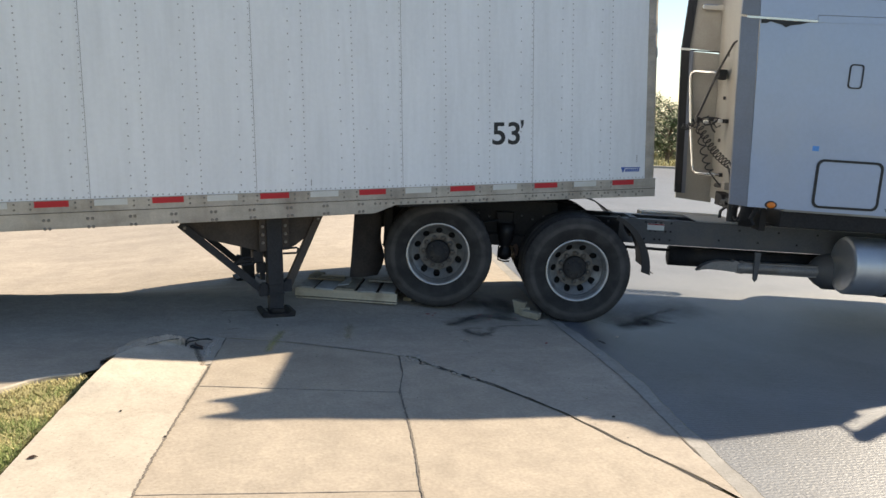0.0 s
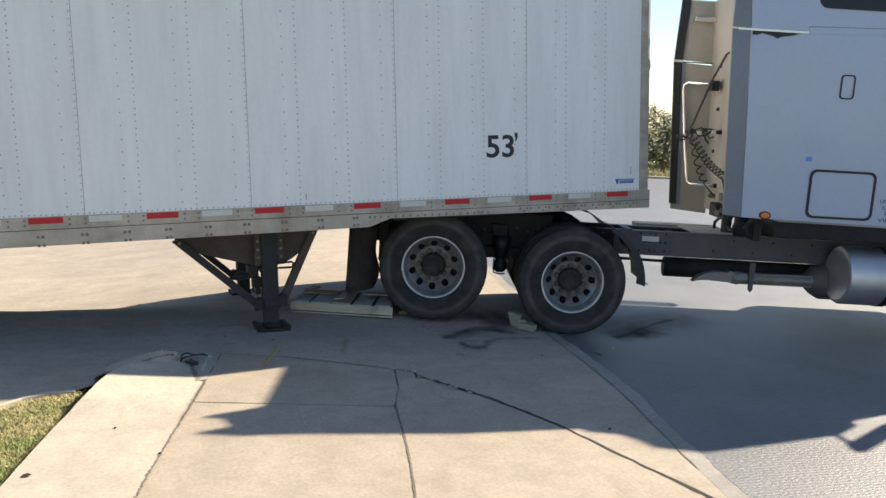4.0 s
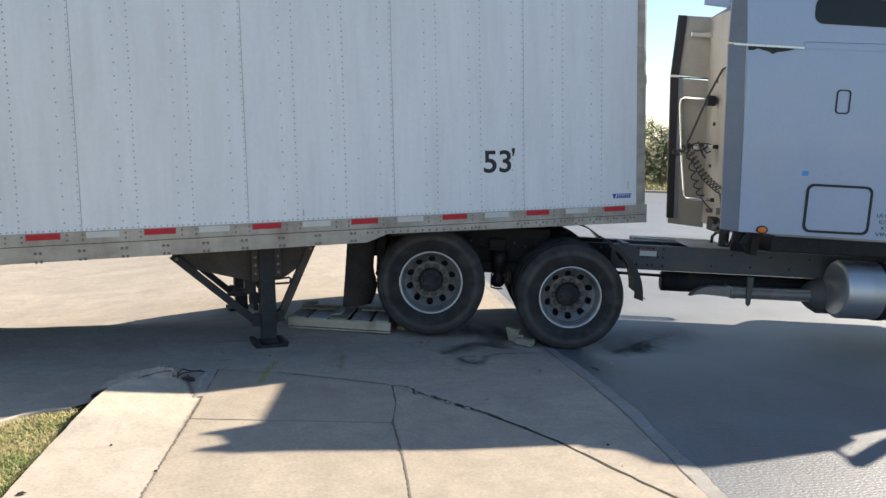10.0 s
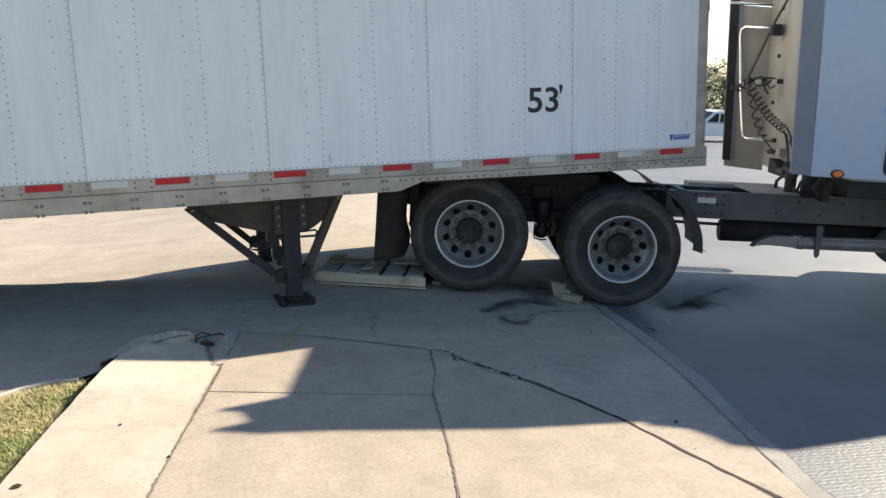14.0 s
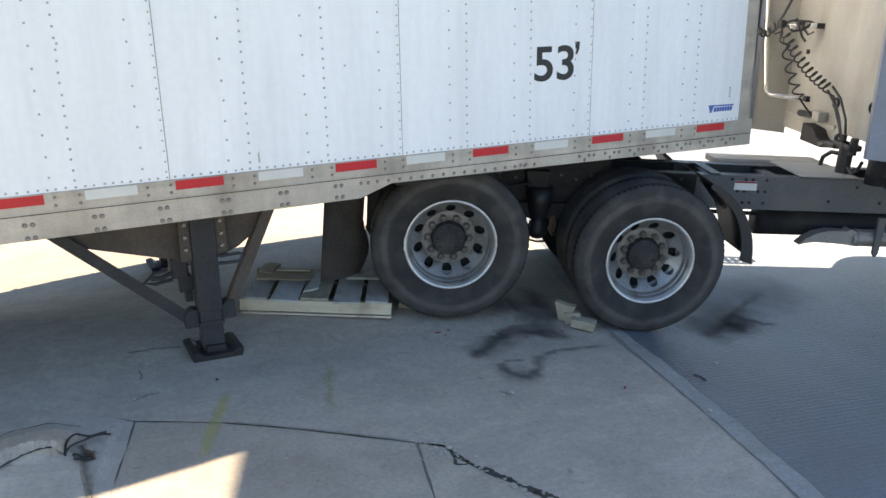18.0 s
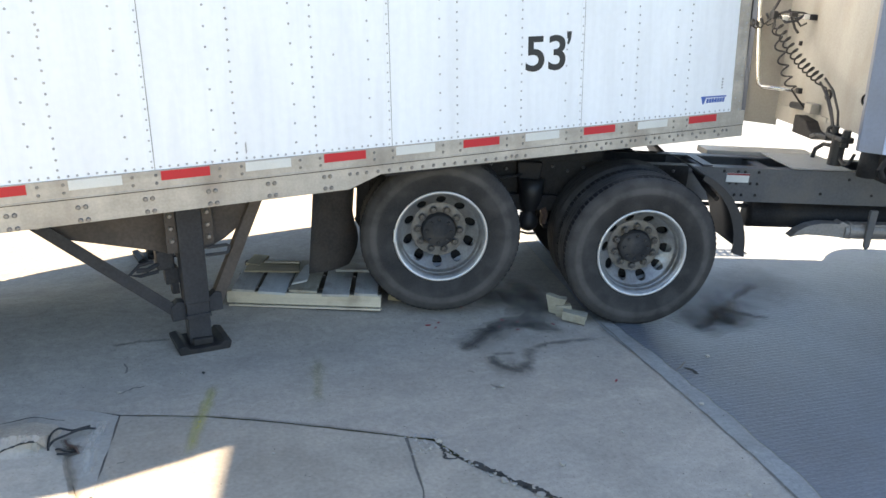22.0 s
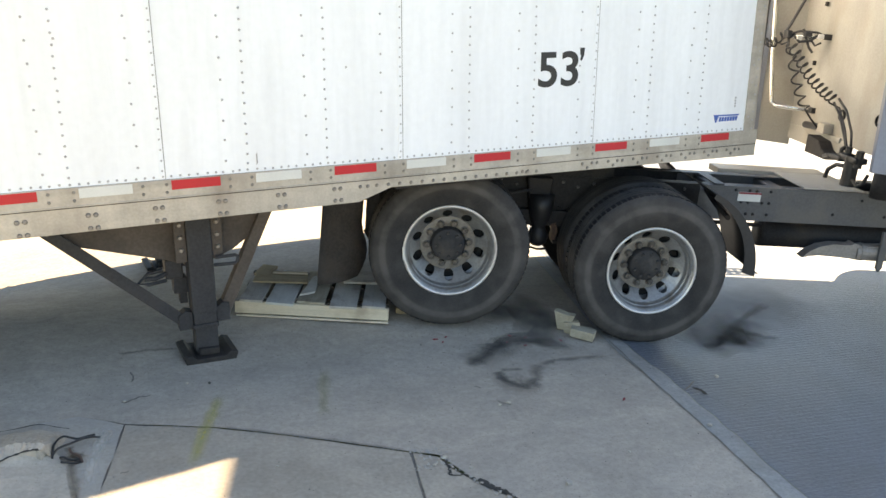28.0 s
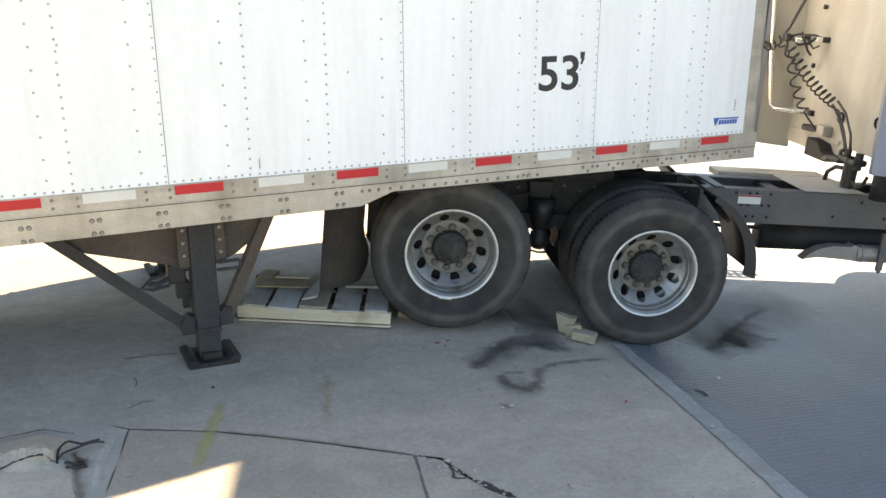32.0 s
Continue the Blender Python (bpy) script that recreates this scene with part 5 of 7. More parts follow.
# near side extender: a curved fairing behind the skin; far one seen from inside
bm = bm_new()
prism(bm, [(2.155, 0.705), (2.338, 0.690), (2.222, 2.49), (2.045, 2.50)], "y", Y0 - 0.008, Y0 + 0.028, 0.004)
part("side_extender", bm, EXTENDER, tractor, "blue-grey side fairing")
bm = bm_new()
prism(bm, [(2.045, 2.52), (2.222, 2.515), (2.18, 3.05), (2.04, 3.05)], "y", Y0 - 0.008, Y0 + 0.028, 0.004)
part("side_extender_top", bm, EXTENDER, tractor)
bm = bm_new()
prism(bm, [(2.285, 0.515), (2.735, 0.48), (2.63, 2.30), (2.17, 2.315)], "y", Y1 - 0.03, Y1, 0.004)
part("far_extender", bm, FAIRING_IN, tractor, "dull inside of the far side fairing")
bm = bm_new()
prism(bm, [(2.17, 2.345), (2.63, 2.33), (2.58, 3.06), (2.20, 3.06)], "y", Y1 - 0.03, Y1, 0.004)
part("far_extender_top", bm, FAIRING_IN, tractor)
bm = bm_new()
prism(bm, [(2.255, 0.585), (2.345, 0.58), (2.245, 2.315), (2.14, 2.318)], "y", Y1 - 0.055, Y1 - 0.028, 0.008)
part("extender_rubber", bm, BLACK, tractor, "black rubber edge of the far fairing")
bm = bm_new()
prism(bm, [(2.14, 2.345), (2.245, 2.342), (2.28, 3.06), (2.17, 3.06)], "y", Y1 - 0.055, Y1 - 0.028, 0.008)
part("extender_rubber_top", bm, BLACK, tractor)
bm = bm_new()
prism(bm, [(2.345, 0.58), (2.395, 0.578), (2.295, 2.314), (2.245, 2.315)], "y", Y1 - 0.046, Y1 - 0.029, 0.004)
part("rubber_lip", bm, EXTENDER, tractor, "grey inner lip of the rubber edge")
bm = bm_new()
box(bm, 2.13, 2.25, Y1 - 0.065, Y1 - 0.026, 2.316, 2.345, 0.003)
part("fairing_joint", bm, WHITE_TAPE, tractor)
bm = bm_new()
box(bm, 2.25, 2.62, Y1 - 0.036, Y1 - 0.029, 2.314, 2.330)
part("fairing_seam", bm, STEEL, tractor)
# grab rail, hose carrier and hoses behind the cab
bm = bm_new()
box(bm, 2.70, 2.74, 1.30, 2.32, 0.55, 0.69, 0.004)
part("wall_skirt", bm, BACKWALL, tractor)
bm = bm_new()
rod(bm, [(2.62, 2.00, 2.06), (2.46, 2.16, 2.07), (2.34, 2.28, 2.08), (2.30, 2.31, 2.05), (2.295, 2.315, 1.98), (2.37, 2.27, 1.3), (2.42, 2.24, 0.95), (2.43, 2.235, 0.88), (2.46, 2.20, 0.85), (2.72, 1.93, 0.86)], 0.021, 12)
part("grab_rail", bm, CHROME, tractor, "chrome grab rail", smooth=True)
bm = bm_new()
rod(bm, [(2.35, 2.0, 1.48), (2.62, 1.88, 1.50)], 0.02, 12)
part("hose_arm", bm, CHROME, tractor, smooth=True)
for y, x, z in ((2.06, 2.60, 2.05), (1.95, 2.68, 0.86), (1.88, 2.62, 1.50)):
    bm = bm_new()
    box(bm, x - 0.02, x + 0.05, y - 0.026, y + 0.026, z - 0.024, z + 0.024, 0.006)
    part("rail_foot", bm, BLACK, tractor)
bm = bm_new()
box(bm, 2.32, 2.60, 2.22, 2.30, 2.80, 2.865, 0.012)
part("work_light_bar", bm, CHROME, tractor)
bm = bm_new()
rod(bm, [(2.62, 1.74, 2.42), (2.60, 1.80, 2.40), (2.50, 1.88, 2.12), (2.35, 2.0, 1.58), (2.33, 2.02, 1.52)], 0.013)
part("hose_spring", bm, BLACK, tractor, "black hose spring")
bm = bm_new()
box(bm, 2.50, 2.60, 1.90, 2.02, 1.98, 2.10, 0.012)
part("spring_clamp", bm, BLACK, tractor)
bm = bm_new()
box(bm, 2.315, 2.365, 1.96, 2.04, 1.46, 1.53, 0.012)
rod(bm, [(2.36, 2.0, 1.50), (2.42, 1.95, 1.53), (2.55, 1.90, 1.53), (2.60, 1.88, 1.51)], 0.010)
rod(bm, [(2.50, 1.92, 1.48), (2.54, 1.88, 1.42), (2.58, 1.86, 1.45)], 0.009)
rod(bm, [(2.33, 2.0, 1.47), (2.30, 2.05, 1.42), (2.34, 2.08, 1.40), (2.38, 2.03, 1.43), (2.35, 1.99, 1.49)], 0.007)
rod(bm, [(2.38, 1.97, 1.49), (2.42, 1.93, 1.44), (2.50, 1.90, 1.46), (2.56, 1.88, 1.52)], 0.012)
rod(bm, [(2.44, 1.94, 1.55), (2.50, 1.90, 1.40), (2.53, 1.88, 1.36)], 0.011)
box(bm, 2.44, 2.50, 1.88, 1.93, 1.49, 1.53, 0.006)
part("hose_bracket", bm, BLACK, tractor)
for x, y, z in ((2.42, 1.955, 1.475), (2.57, 1.875, 1.50)):
    bm = bm_new()
    box(bm, x - 0.025, x + 0.025, y - 0.022, y + 0.022, z - 0.02, z + 0.02, 0.006)
    part("hose_clamp", bm, WHITE_TAPE, tractor, "pale hose clamp")
for i in range(3):
    bm = bm_new()
    box(bm, 2.615, 2.64, 1.97, 2.0, 1.25 + 0.5 * i, 1.29 + 0.5 * i, 0.006)
    part("wall_bolt", bm, STEEL, tractor)


def coil(a, b, turns, r0, r1, thick):
    a, b = Vector(a), Vector(b)
    d = (b - a).normalized()
    u = d.orthogonal().normalized()
    w = d.cross(u)
    n = turns * 12
    pts = []
    for i in range(n + 1):
        k = i / n
        sag = Vector((0, 0, -0.05 * math.sin(math.pi * k)))
        an = 2 * math.pi * turns * k
        r = r0 + (r1 - r0) * k
        pts.append(a.lerp(b, k) + sag + (u * math.cos(an) + w * math.sin(an)) * r)
    return pts


bm = bm_new()
rod(bm, [(2.35, 1.98, 1.47), *coil((2.36, 1.95, 1.42), (2.58, 1.47, 1.02), 11, 0.043, 0.042, 0.009), (2.58, 1.36, 0.97), (2.52, 1.12, 0.84), (2.44, 0.86, 0.66)], 0.0075, 6)
part("coiled_air_hose", bm, BLACK, tractor, "black coiled air hose", smooth=True)
bm = bm_new()
rod(bm, [(2.34, 1.98, 1.46), *coil((2.35, 1.94, 1.40), (2.46, 1.66, 0.90), 5, 0.036, 0.038, 0.008), (2.50, 1.64, 0.84), (2.58, 1.64, 0.76)], 0.008, 6)
part("coiled_power_cable", bm, BLACK, tractor, smooth=True)
bm = bm_new()
rod(bm, [*coil((2.22, 2.16, 1.42), (2.31, 2.02, 1.49), 4, 0.036, 0.03, 0.008)], 0.008, 6)
part("loose_hose_end", bm, BLACK, tractor, smooth=True)
bm = bm_new()
rod(bm, [(2.58, 1.40, 1.04), (2.56, 1.22, 0.97), (2.52, 1.02, 0.83), (2.50, 0.94, 0.70)], 0.0105, 8)
part("air_hose_tail", bm, BLACK, tractor, smooth=True)
bm = bm_new()
rod(bm, [(2.58, 1.46, 1.0), (2.55, 1.28, 0.92), (2.50, 1.05, 0.76), (2.46, 0.90, 0.62)], 0.0105, 8)
part("air_hose_tail", bm, BLACK, tractor, smooth=True)
bm = bm_new()
rod(bm, [(2.645, 1.95, 0.735), (2.645, 1.70, 0.755)], 0.030, 12)
rest = part("gladhand_rest", bm, BLACK, tractor, "black gladhand rest on a cream bracket")
bm = bm_new()
box(bm, 2.615, 2.70, 1.585, 1.70, 0.715, 0.80, 0.008)
part("rest_bracket", bm, FAIRING_IN, rest, "cream bracket")
bm = bm_new()
box(bm, 2.690, 2.712, 1.44, 2.05, 0.665, 0.712, 0.006)
part("wall_panel", bm, BACKWALL, tractor)
for y, z in ((1.487, 0.895), (0.963, 0.94)):
    bm = bm_new()
    turned(bm, [(0.034, 0.0), (0.046, 0.004), (0.050, 0.012), (0.046, 0.018), (0.034, 0.016)], 20, closed=True)
    part("grommet", bm, STEEL, tractor, at=pose(2.69 - 0.047 * (z - 0.66), y, z, 0, 0, -90), smooth=True)
bm = bm_new()
prism(bm, [(1.76, 0.525), (1.42, 0.525), (1.33, 0.55), (1.50, 0.60), (1.57, 0.66), (1.76, 0.68)], "x", 2.58, 2.70, 0.01)
part("wiring_box", bm, STEEL, tractor, "dark wiring box")
bm = bm_new()
rod(bm, [(2.47, 0.84, 0.44), (2.47, 0.84, 0.68)], 0.055, 16)
box(bm, 2.42, 2.53, 0.73, 0.98, 0.63, 0.68, 0.014)
box(bm, 2.41, 2.50, 0.93, 1.07, 0.61, 0.655, 0.012)
rod(bm, [(2.47, 0.76, 0.60), (2.47, 0.76, 0.73)], 0.032, 12)
rod(bm, [(2.46, 0.90, 0.66), (2.46, 0.90, 0.735)], 0.026, 12)
rod(bm, [(2.45, 0.98, 0.64), (2.45, 0.985, 0.70), (2.47, 0.96, 0.73)], 0.016, 8)
rod(bm, [(2.43, 1.10, 0.42), (2.42, 1.06, 0.52), (2.44, 0.99, 0.575), (2.46, 0.92, 0.58)], 0.017)
rod(bm, [(2.47, 0.79, 0.50), (2.47, 0.71, 0.47), (2.47, 0.65, 0.50), (2.48, 0.62, 0.58)], 0.013)
rod(bm, [(2.50, 1.30, 0.58), (2.45, 1.16, 0.62), (2.45, 1.02, 0.63)], 0.014)
part("brake_valve", bm, BLACK, tractor)
bm = bm_new()
rod(bm, [(2.46, 0.40, 0.46), (2.46, 0.40, 0.66)], 0.07, 16)
part("cab_air_bag", bm, STEEL, tractor, smooth=True)
bm = bm_new()
rod(bm, [(2.46, 0.20, 0.50), (2.42, 0.20, 0.56), (2.46, 0.21, 0.62), (2.50, 0.22, 0.65)], 0.022)
part("cab_damper", bm, STEEL, tractor)
bm = bm_new()
box(bm, 2.70, 4.95, 0.14, 0.50, 0.50, 0.66, 0.01)
part("cab_sill", bm, STEEL, tractor)
bm = bm_new()
box(bm, 2.56, 2.63, 0.30, 0.50, 0.43, 0.66, 0.006)
part("cab_mount", bm, STEEL, tractor)
# luggage door with a black gasket, latch slot, marker lamp, sticker and lettering
bm = bm_new()
a = rounded(2.965, 3.628, 0.722, 1.205, 0.07)
b = rounded(2.988, 3.605, 0.745, 1.182, 0.055)
ring = [bm.verts.new((x, Y0 - 0.026, z)) for x, z in a]
ring2 = [bm.verts.new((x, Y0 - 0.026, z)) for x, z in b]
ring3 = [bm.verts.new((x, Y0 - 0.012, z)) for x, z in a]
ring4 = [bm.verts.new((x, Y0 - 0.012, z)) for x, z in b]
for i in range(len(a)):
    j = (i + 1) % len(a)
    bm.faces.new((ring[i], ring[j], ring2[j], ring2[i]))
    bm.faces.new((ring[i], ring3[i], ring3[j], ring[j]))
    bm.faces.new((ring2[i], ring2[j], ring4[j], ring4[i]))
bmesh.ops.recalc_face_normals(bm, faces=bm.faces)
part("door_gasket", bm, BLACK, side, "black rubber gasket")
bm = bm_new()
prism(bm, rounded(2.990, 3.603, 0.747, 1.180, 0.053), "y", Y0 - 0.020, Y0 - 0.011)
part("luggage_door", bm, CAB, side)
bm = bm_new()
a = rounded(3.150, 3.290, 1.895, 2.128, 0.035)
b = rounded(3.163, 3.277, 1.908, 2.115, 0.026)
ring = [bm.verts.new((x, Y0 - 0.020, z)) for x, z in a]
ring2 = [bm.verts.new((x, Y0 - 0.020, z)) for x, z in b]
ring3 = [bm.verts.new((x, Y0 - 0.012, z)) for x, z in a]
for i in range(len(a)):
    j = (i + 1) % len(a)
    bm.faces.new((ring[i], ring[j], ring2[j], ring2[i]))
    bm.faces.new((ring[i], ring3[i], ring3[j], ring[j]))
bmesh.ops.recalc_face_normals(bm, faces=bm.faces)
part("vent_frame", bm, BLACK, side)
bm = bm_new()
turned(bm, [(0.038, 0.0), (0.038, -0.010), (0.028, -0.020), (0.010, -0.023)], 24)
bmesh.ops.transform(bm, matrix=pose(2.565, Y0 - 0.012, 0.722) @ Matrix.Diagonal((1.25, 1, 0.85, 1)), verts=bm.verts)
part("marker_lamp", bm, AMBER, side, "oval amber marker lamp", smooth=True)
bm = bm_new()
turned(bm, [(0.048, 0.0), (0.048, -0.007), (0.038, -0.013)], 24)
bmesh.ops.transform(bm, matrix=pose(2.565, Y0 - 0.012, 0.722) @ Matrix.Diagonal((1.25, 1, 0.85, 1)), verts=bm.verts)
part("lamp_bezel", bm, BLACK, side, smooth=True)
bm = bm_new()
box(bm, 2.90, 2.965, Y0 - 0.0145, Y0 - 0.012, 1.278, 1.326)
part("sticker", bm, SKYBLUE, side, "light blue square sticker")
for i, (w, x1) in enumerate((("US DOT", 3.90), ("ICC MC", 3.91), ("KYU", 3.87), ("VIN", 3.83))):
    z = 0.905 - 0.062 * i
    lettering(w, INK, side, "lettering", 3.70 + 0.03 * (i % 3), x1, z, z + 0.038, Y0 - 0.0125, 0.0015, 0.0)
    bm = bm_new()
    for k in range(6):
        box(bm, x1 + 0.03 + 0.032 * k, x1 + 0.052 + 0.032 * k, Y0 - 0.014, Y0 - 0.012, z, z + 0.038)
    part("number_bars", bm, INK, side)
bm = bm_new()
prism(bm, rounded(2.845, 3.95, 2.735, 2.99, 0.09), "y", Y0 - 0.018, Y0 - 0.011, 0.002)
part("sleeper_window", bm, GLASS, tractor, "dark tinted sleeper window")
# roof fairing, cab, hood, mirrors and steer wheels ahead of the sleeper
bm = bm_new()
prism(bm, [(2.80, 3.205), (3.23, 3.205), (3.83, 3.085), (4.45, 2.825), (4.93, 2.805), (4.93, 2.84), (4.50, 2.855), (4.32, 2.91), (3.83, 3.13), (3.53, 3.21), (3.23, 3.26), (2.96, 3.34), (2.80, 3.40)], "y", Y0 + 0.005, Y1)
fairing = part("roof_fairing", bm, CAB, tractor)
for y in (Y0 - 0.008, Y1 - 0.03):
    bm = bm_new()
    prism(bm, [(2.48, 3.20), (2.80, 3.18), (2.80, 3.40), (2.48, 3.40)], "y", y, y + 0.03, 0.004)
    part("fairing_wing", bm, CAB, fairing)
bm = bm_new()
prism(bm, [(4.96, 0.45), (6.2, 0.45), (6.35, 1.35), (5.95, 2.45), (4.96, 2.95)], "y", Y0 + 0.03, Y1 - 0.03, 0.05)
part("cab_body", bm, CAB, tractor)
bm = bm_new()
prism(bm, [(4.50, 2.86), (4.50, 2.955), (4.61, 2.965), (4.78, 2.985), (5.02, 3.10), (5.26, 3.235), (5.65, 3.29), (5.85, 3.06), (6.10, 2.73), (6.02, 2.46), (5.90, 2.50), (4.98, 2.80)], "y", Y0 + 0.008, Y1 - 0.008)
part("roof_deflector", bm, CAB, tractor)
bm = bm_new()
prism(bm, [(6.3, 0.35), (8.0, 0.2), (8.05, 0.95), (7.7, 1.15), (6.36, 1.38)], "y", Y0 + 0.16, Y1 - 0.16, 0.08)
part("hood", bm, CAB, tractor)
bm = bm_new()
prism(bm, [(5.05, 1.5), (6.02, 1.45), (5.8, 2.15), (5.05, 2.2)], "y", Y0 + 0.018, Y0 + 0.032, 0.004)
part("door_window", bm, GLASS, tractor)
for y in (-0.02, 2.16):
    bm = bm_new()
    turned(bm, [(0.20, 0.02), (0.30, 0.0), (0.46, 0.0), (0.51, 0.05), (0.51, 0.25), (0.46, 0.30), (0.20, 0.28)], 40)
    part("steer_tyre", bm, RUBBER, tractor, at=pose(6.75, y, -0.045), smooth=True)
bm = bm_new()
rod(bm, [(6.05, 0.13, 1.30), (5.75, -0.24, 1.36), (5.72, -0.25, 1.45)], 0.018)
rod(bm, [(5.66, 0.13, 2.42), (5.80, -0.22, 2.48), (5.86, -0.25, 2.52)], 0.018)
prism(bm, [(5.86, 2.58), (5.94, 2.56), (5.80, 2.05), (5.74, 1.40), (5.63, 1.40), (5.70, 2.05)], "y", -0.33, -0.19, 0.02)
part("mirror", bm, BLACK, tractor)

# ---- loose things on the ground ----


def board(name, parent, l, w, h, m, mat, seed=0, label=""):
    """A sawn board with slightly split ends; l along x."""
    rnd = random.Random(seed)
    bm = bm_new()
    e = [rnd.uniform(-0.008, 0.008) for _ in range(4)]
    pts = [(-l / 2 + e[0], -w / 2), (l / 2 + e[1], -w / 2), (l / 2 + e[2], w / 2), (-l / 2 + e[3], w / 2)]
    prism(bm, pts, "z", 0.0, h, min(0.003, h * 0.2))
    return part(name, bm, mat, parent, label, m)


# pallet under the flap: five bottom boards, three stringers, deck boards, some broken and trodden grey
PAL = pose(1.205, 7.93, 0.057, 0, 0, -16.5)
pallet = empty("pallet", PAL, "broken pale wooden pallet lying under the mudflap", "pallet")
for y in (0.02, 0.29, 0.55):
    bm = bm_new()
    prism(bm, [(0.0, 0.016), (0.10, 0.016), (0.105, 0.024), (0.125, 0.024), (0.13, 0.016), (0.32, 0.016), (0.325, 0.024), (0.345, 0.024), (0.35, 0.016), (0.54, 0.016), (0.545, 0.026), (0.575, 0.026), (0.58, 0.016), (0.77, 0.016), (0.775, 0.024), (0.795, 0.024), (0.80, 0.016), (0.985, 0.016), (0.985, 0.105), (0.0, 0.105)], "y", y, y + 0.038, 0.002)
    part("stringer", bm, WOOD_DARK, pallet)
for i in range(4):
    board("bottom_board", pallet, 0.60, 0.10, 0.014, pose(0.07 + 0.28 * i, 0.29, 0.0, 0, 0, 90), WOOD, i)
for i, (x, w, y, l, mat) in enumerate(((0.015, 0.150, -0.03, 0.60, WOOD_GREY), (0.195, 0.180, -0.05, 0.62, WOOD_PALE), (0.388, 0.185, -0.012, 0.60, WOOD_OLD), (0.605, 0.178, -0.055, 0.64, WOOD_GREY), (0.815, 0.155, -0.03, 0.62, WOOD_GREY))):
    board("deck_board", pallet, l, w, 0.018, pose(x + w / 2, y + l / 2, 0.106, 0, 0, 90 - (2.5, 3.5, 3.0, 2.0, 1.5)[i]), mat, 20 + i)
board("edge_board", pallet, 1.01, 0.022, 0.082, pose(0.485, -0.006, 0.024), WOOD, 31)
board("foot_board", pallet, 1.01, 0.030, 0.013, pose(0.485, -0.002, 0.0), WOOD, 37)
board("cross_board", pallet, 0.37, 0.165, 0.012, pose(0.225, 0.37, 0.128, -1, 0.5, 5), WOOD_BROWN, 32)
board("cross_board", pallet, 0.27, 0.165, 0.018, pose(0.79, 0.43, 0.130, -2, 0, 4), WOOD_GREY, 34)
board("back_board", pallet, 0.24, 0.030, 0.022, pose(0.27, 0.475, 0.126, 0, 0, 5), WOOD, 35)
board("end_board", pallet, 0.20, 0.11, 0.018, pose(0.095, 0.50, 0.126, 0, 0, 80), WOOD_BROWN, 36)
bm = bm_new()
prism(bm, [(0.385, 0.075), (0.440, 0.110), (0.480, 0.145), (0.488, 0.30), (0.465, 0.455), (0.440, 0.42), (0.418, 0.27)], "z", 0.128, 0.142, 0.002)
part("splinter", bm, WOOD_PALE, pallet, "split bluish-white board")
tagged(board("wood_block", None, 0.24, 0.085, 0.040, pose(2.325, 7.915, 0.050, 0, 0, 74), WOOD_BROWN, 41), "short pale board end lying at the rear drive tyre", "board")
wedge = empty("wood_wedge", pose(3.33, 7.36, 0.006, 0, 0, -20), "split pale wood blocks wedged behind the front drive tyre", "board")
bm = bm_new()
prism(bm, [(-0.045, 0.0), (0.03, 0.0), (0.075, 0.135), (0.02, 0.128), (-0.075, 0.145)], "y", 0.0, 0.045, 0.003)
part("leaning_piece", bm, WOOD_OLD, wedge, at=pose(0.01, 0.10, 0.0, 10, 0, -22))
board("flat_piece", wedge, 0.16, 0.10, 0.060, pose(0.13, 0.015, 0.0, 0, 5, -16), WOOD_OLD, 44)
board("thin_piece", wedge, 0.11, 0.045, 0.085, pose(0.075, 0.085, 0.0, 8, -10, -10), WOOD_OLD, 45)


def blot(name, pts, mat, z, seed, width=0.0, label="", category=""):
    """A thin uneven patch on the ground: an outline, or a smear along a line."""
    rnd = random.Random(seed)
    bm = bm_new()
    if width:
        left, right = [], []
        for i, (x, y) in enumerate(pts):
            q = pts[min(i + 1, len(pts) - 1)]
            p = pts[max(i - 1, 0)]
            t = Vector((q[0] - p[0], q[1] - p[1])).normalized()
            w = width * rnd.uniform(0.4, 1.0) * (0.35 if i in (0, len(pts) - 1) else 1)
            left.append(bm.verts.new((x - t.y * w, y + t.x * w, z)))
            right.append(bm.verts.new((x + t.y * w, y - t.x * w, z)))
        for i in range(len(pts) - 1):
            bm.faces.new((left[i], right[i], right[i + 1], left[i + 1]))
    else:
        bm.faces.new([bm.verts.new((x, y, z)) for x, y in pts])
    bmesh.ops.recalc_face_normals(bm, faces=bm.faces)
    return tagged(part(name, bm, mat), label, category, kind="")


def stroke(p, n=14, jig=0.02, seed=0):
    rnd = random.Random(seed)
    out = []
    for a, b in zip(p, p[1:]):
        for i in range(n):
            k = i / n
            out.append((a[0] + (b[0] - a[0]) * k + rnd.uniform(-jig, jig), a[1] + (b[1] - a[1]) * k + rnd.uniform(-jig, jig)))
    return out + [p[-1]]


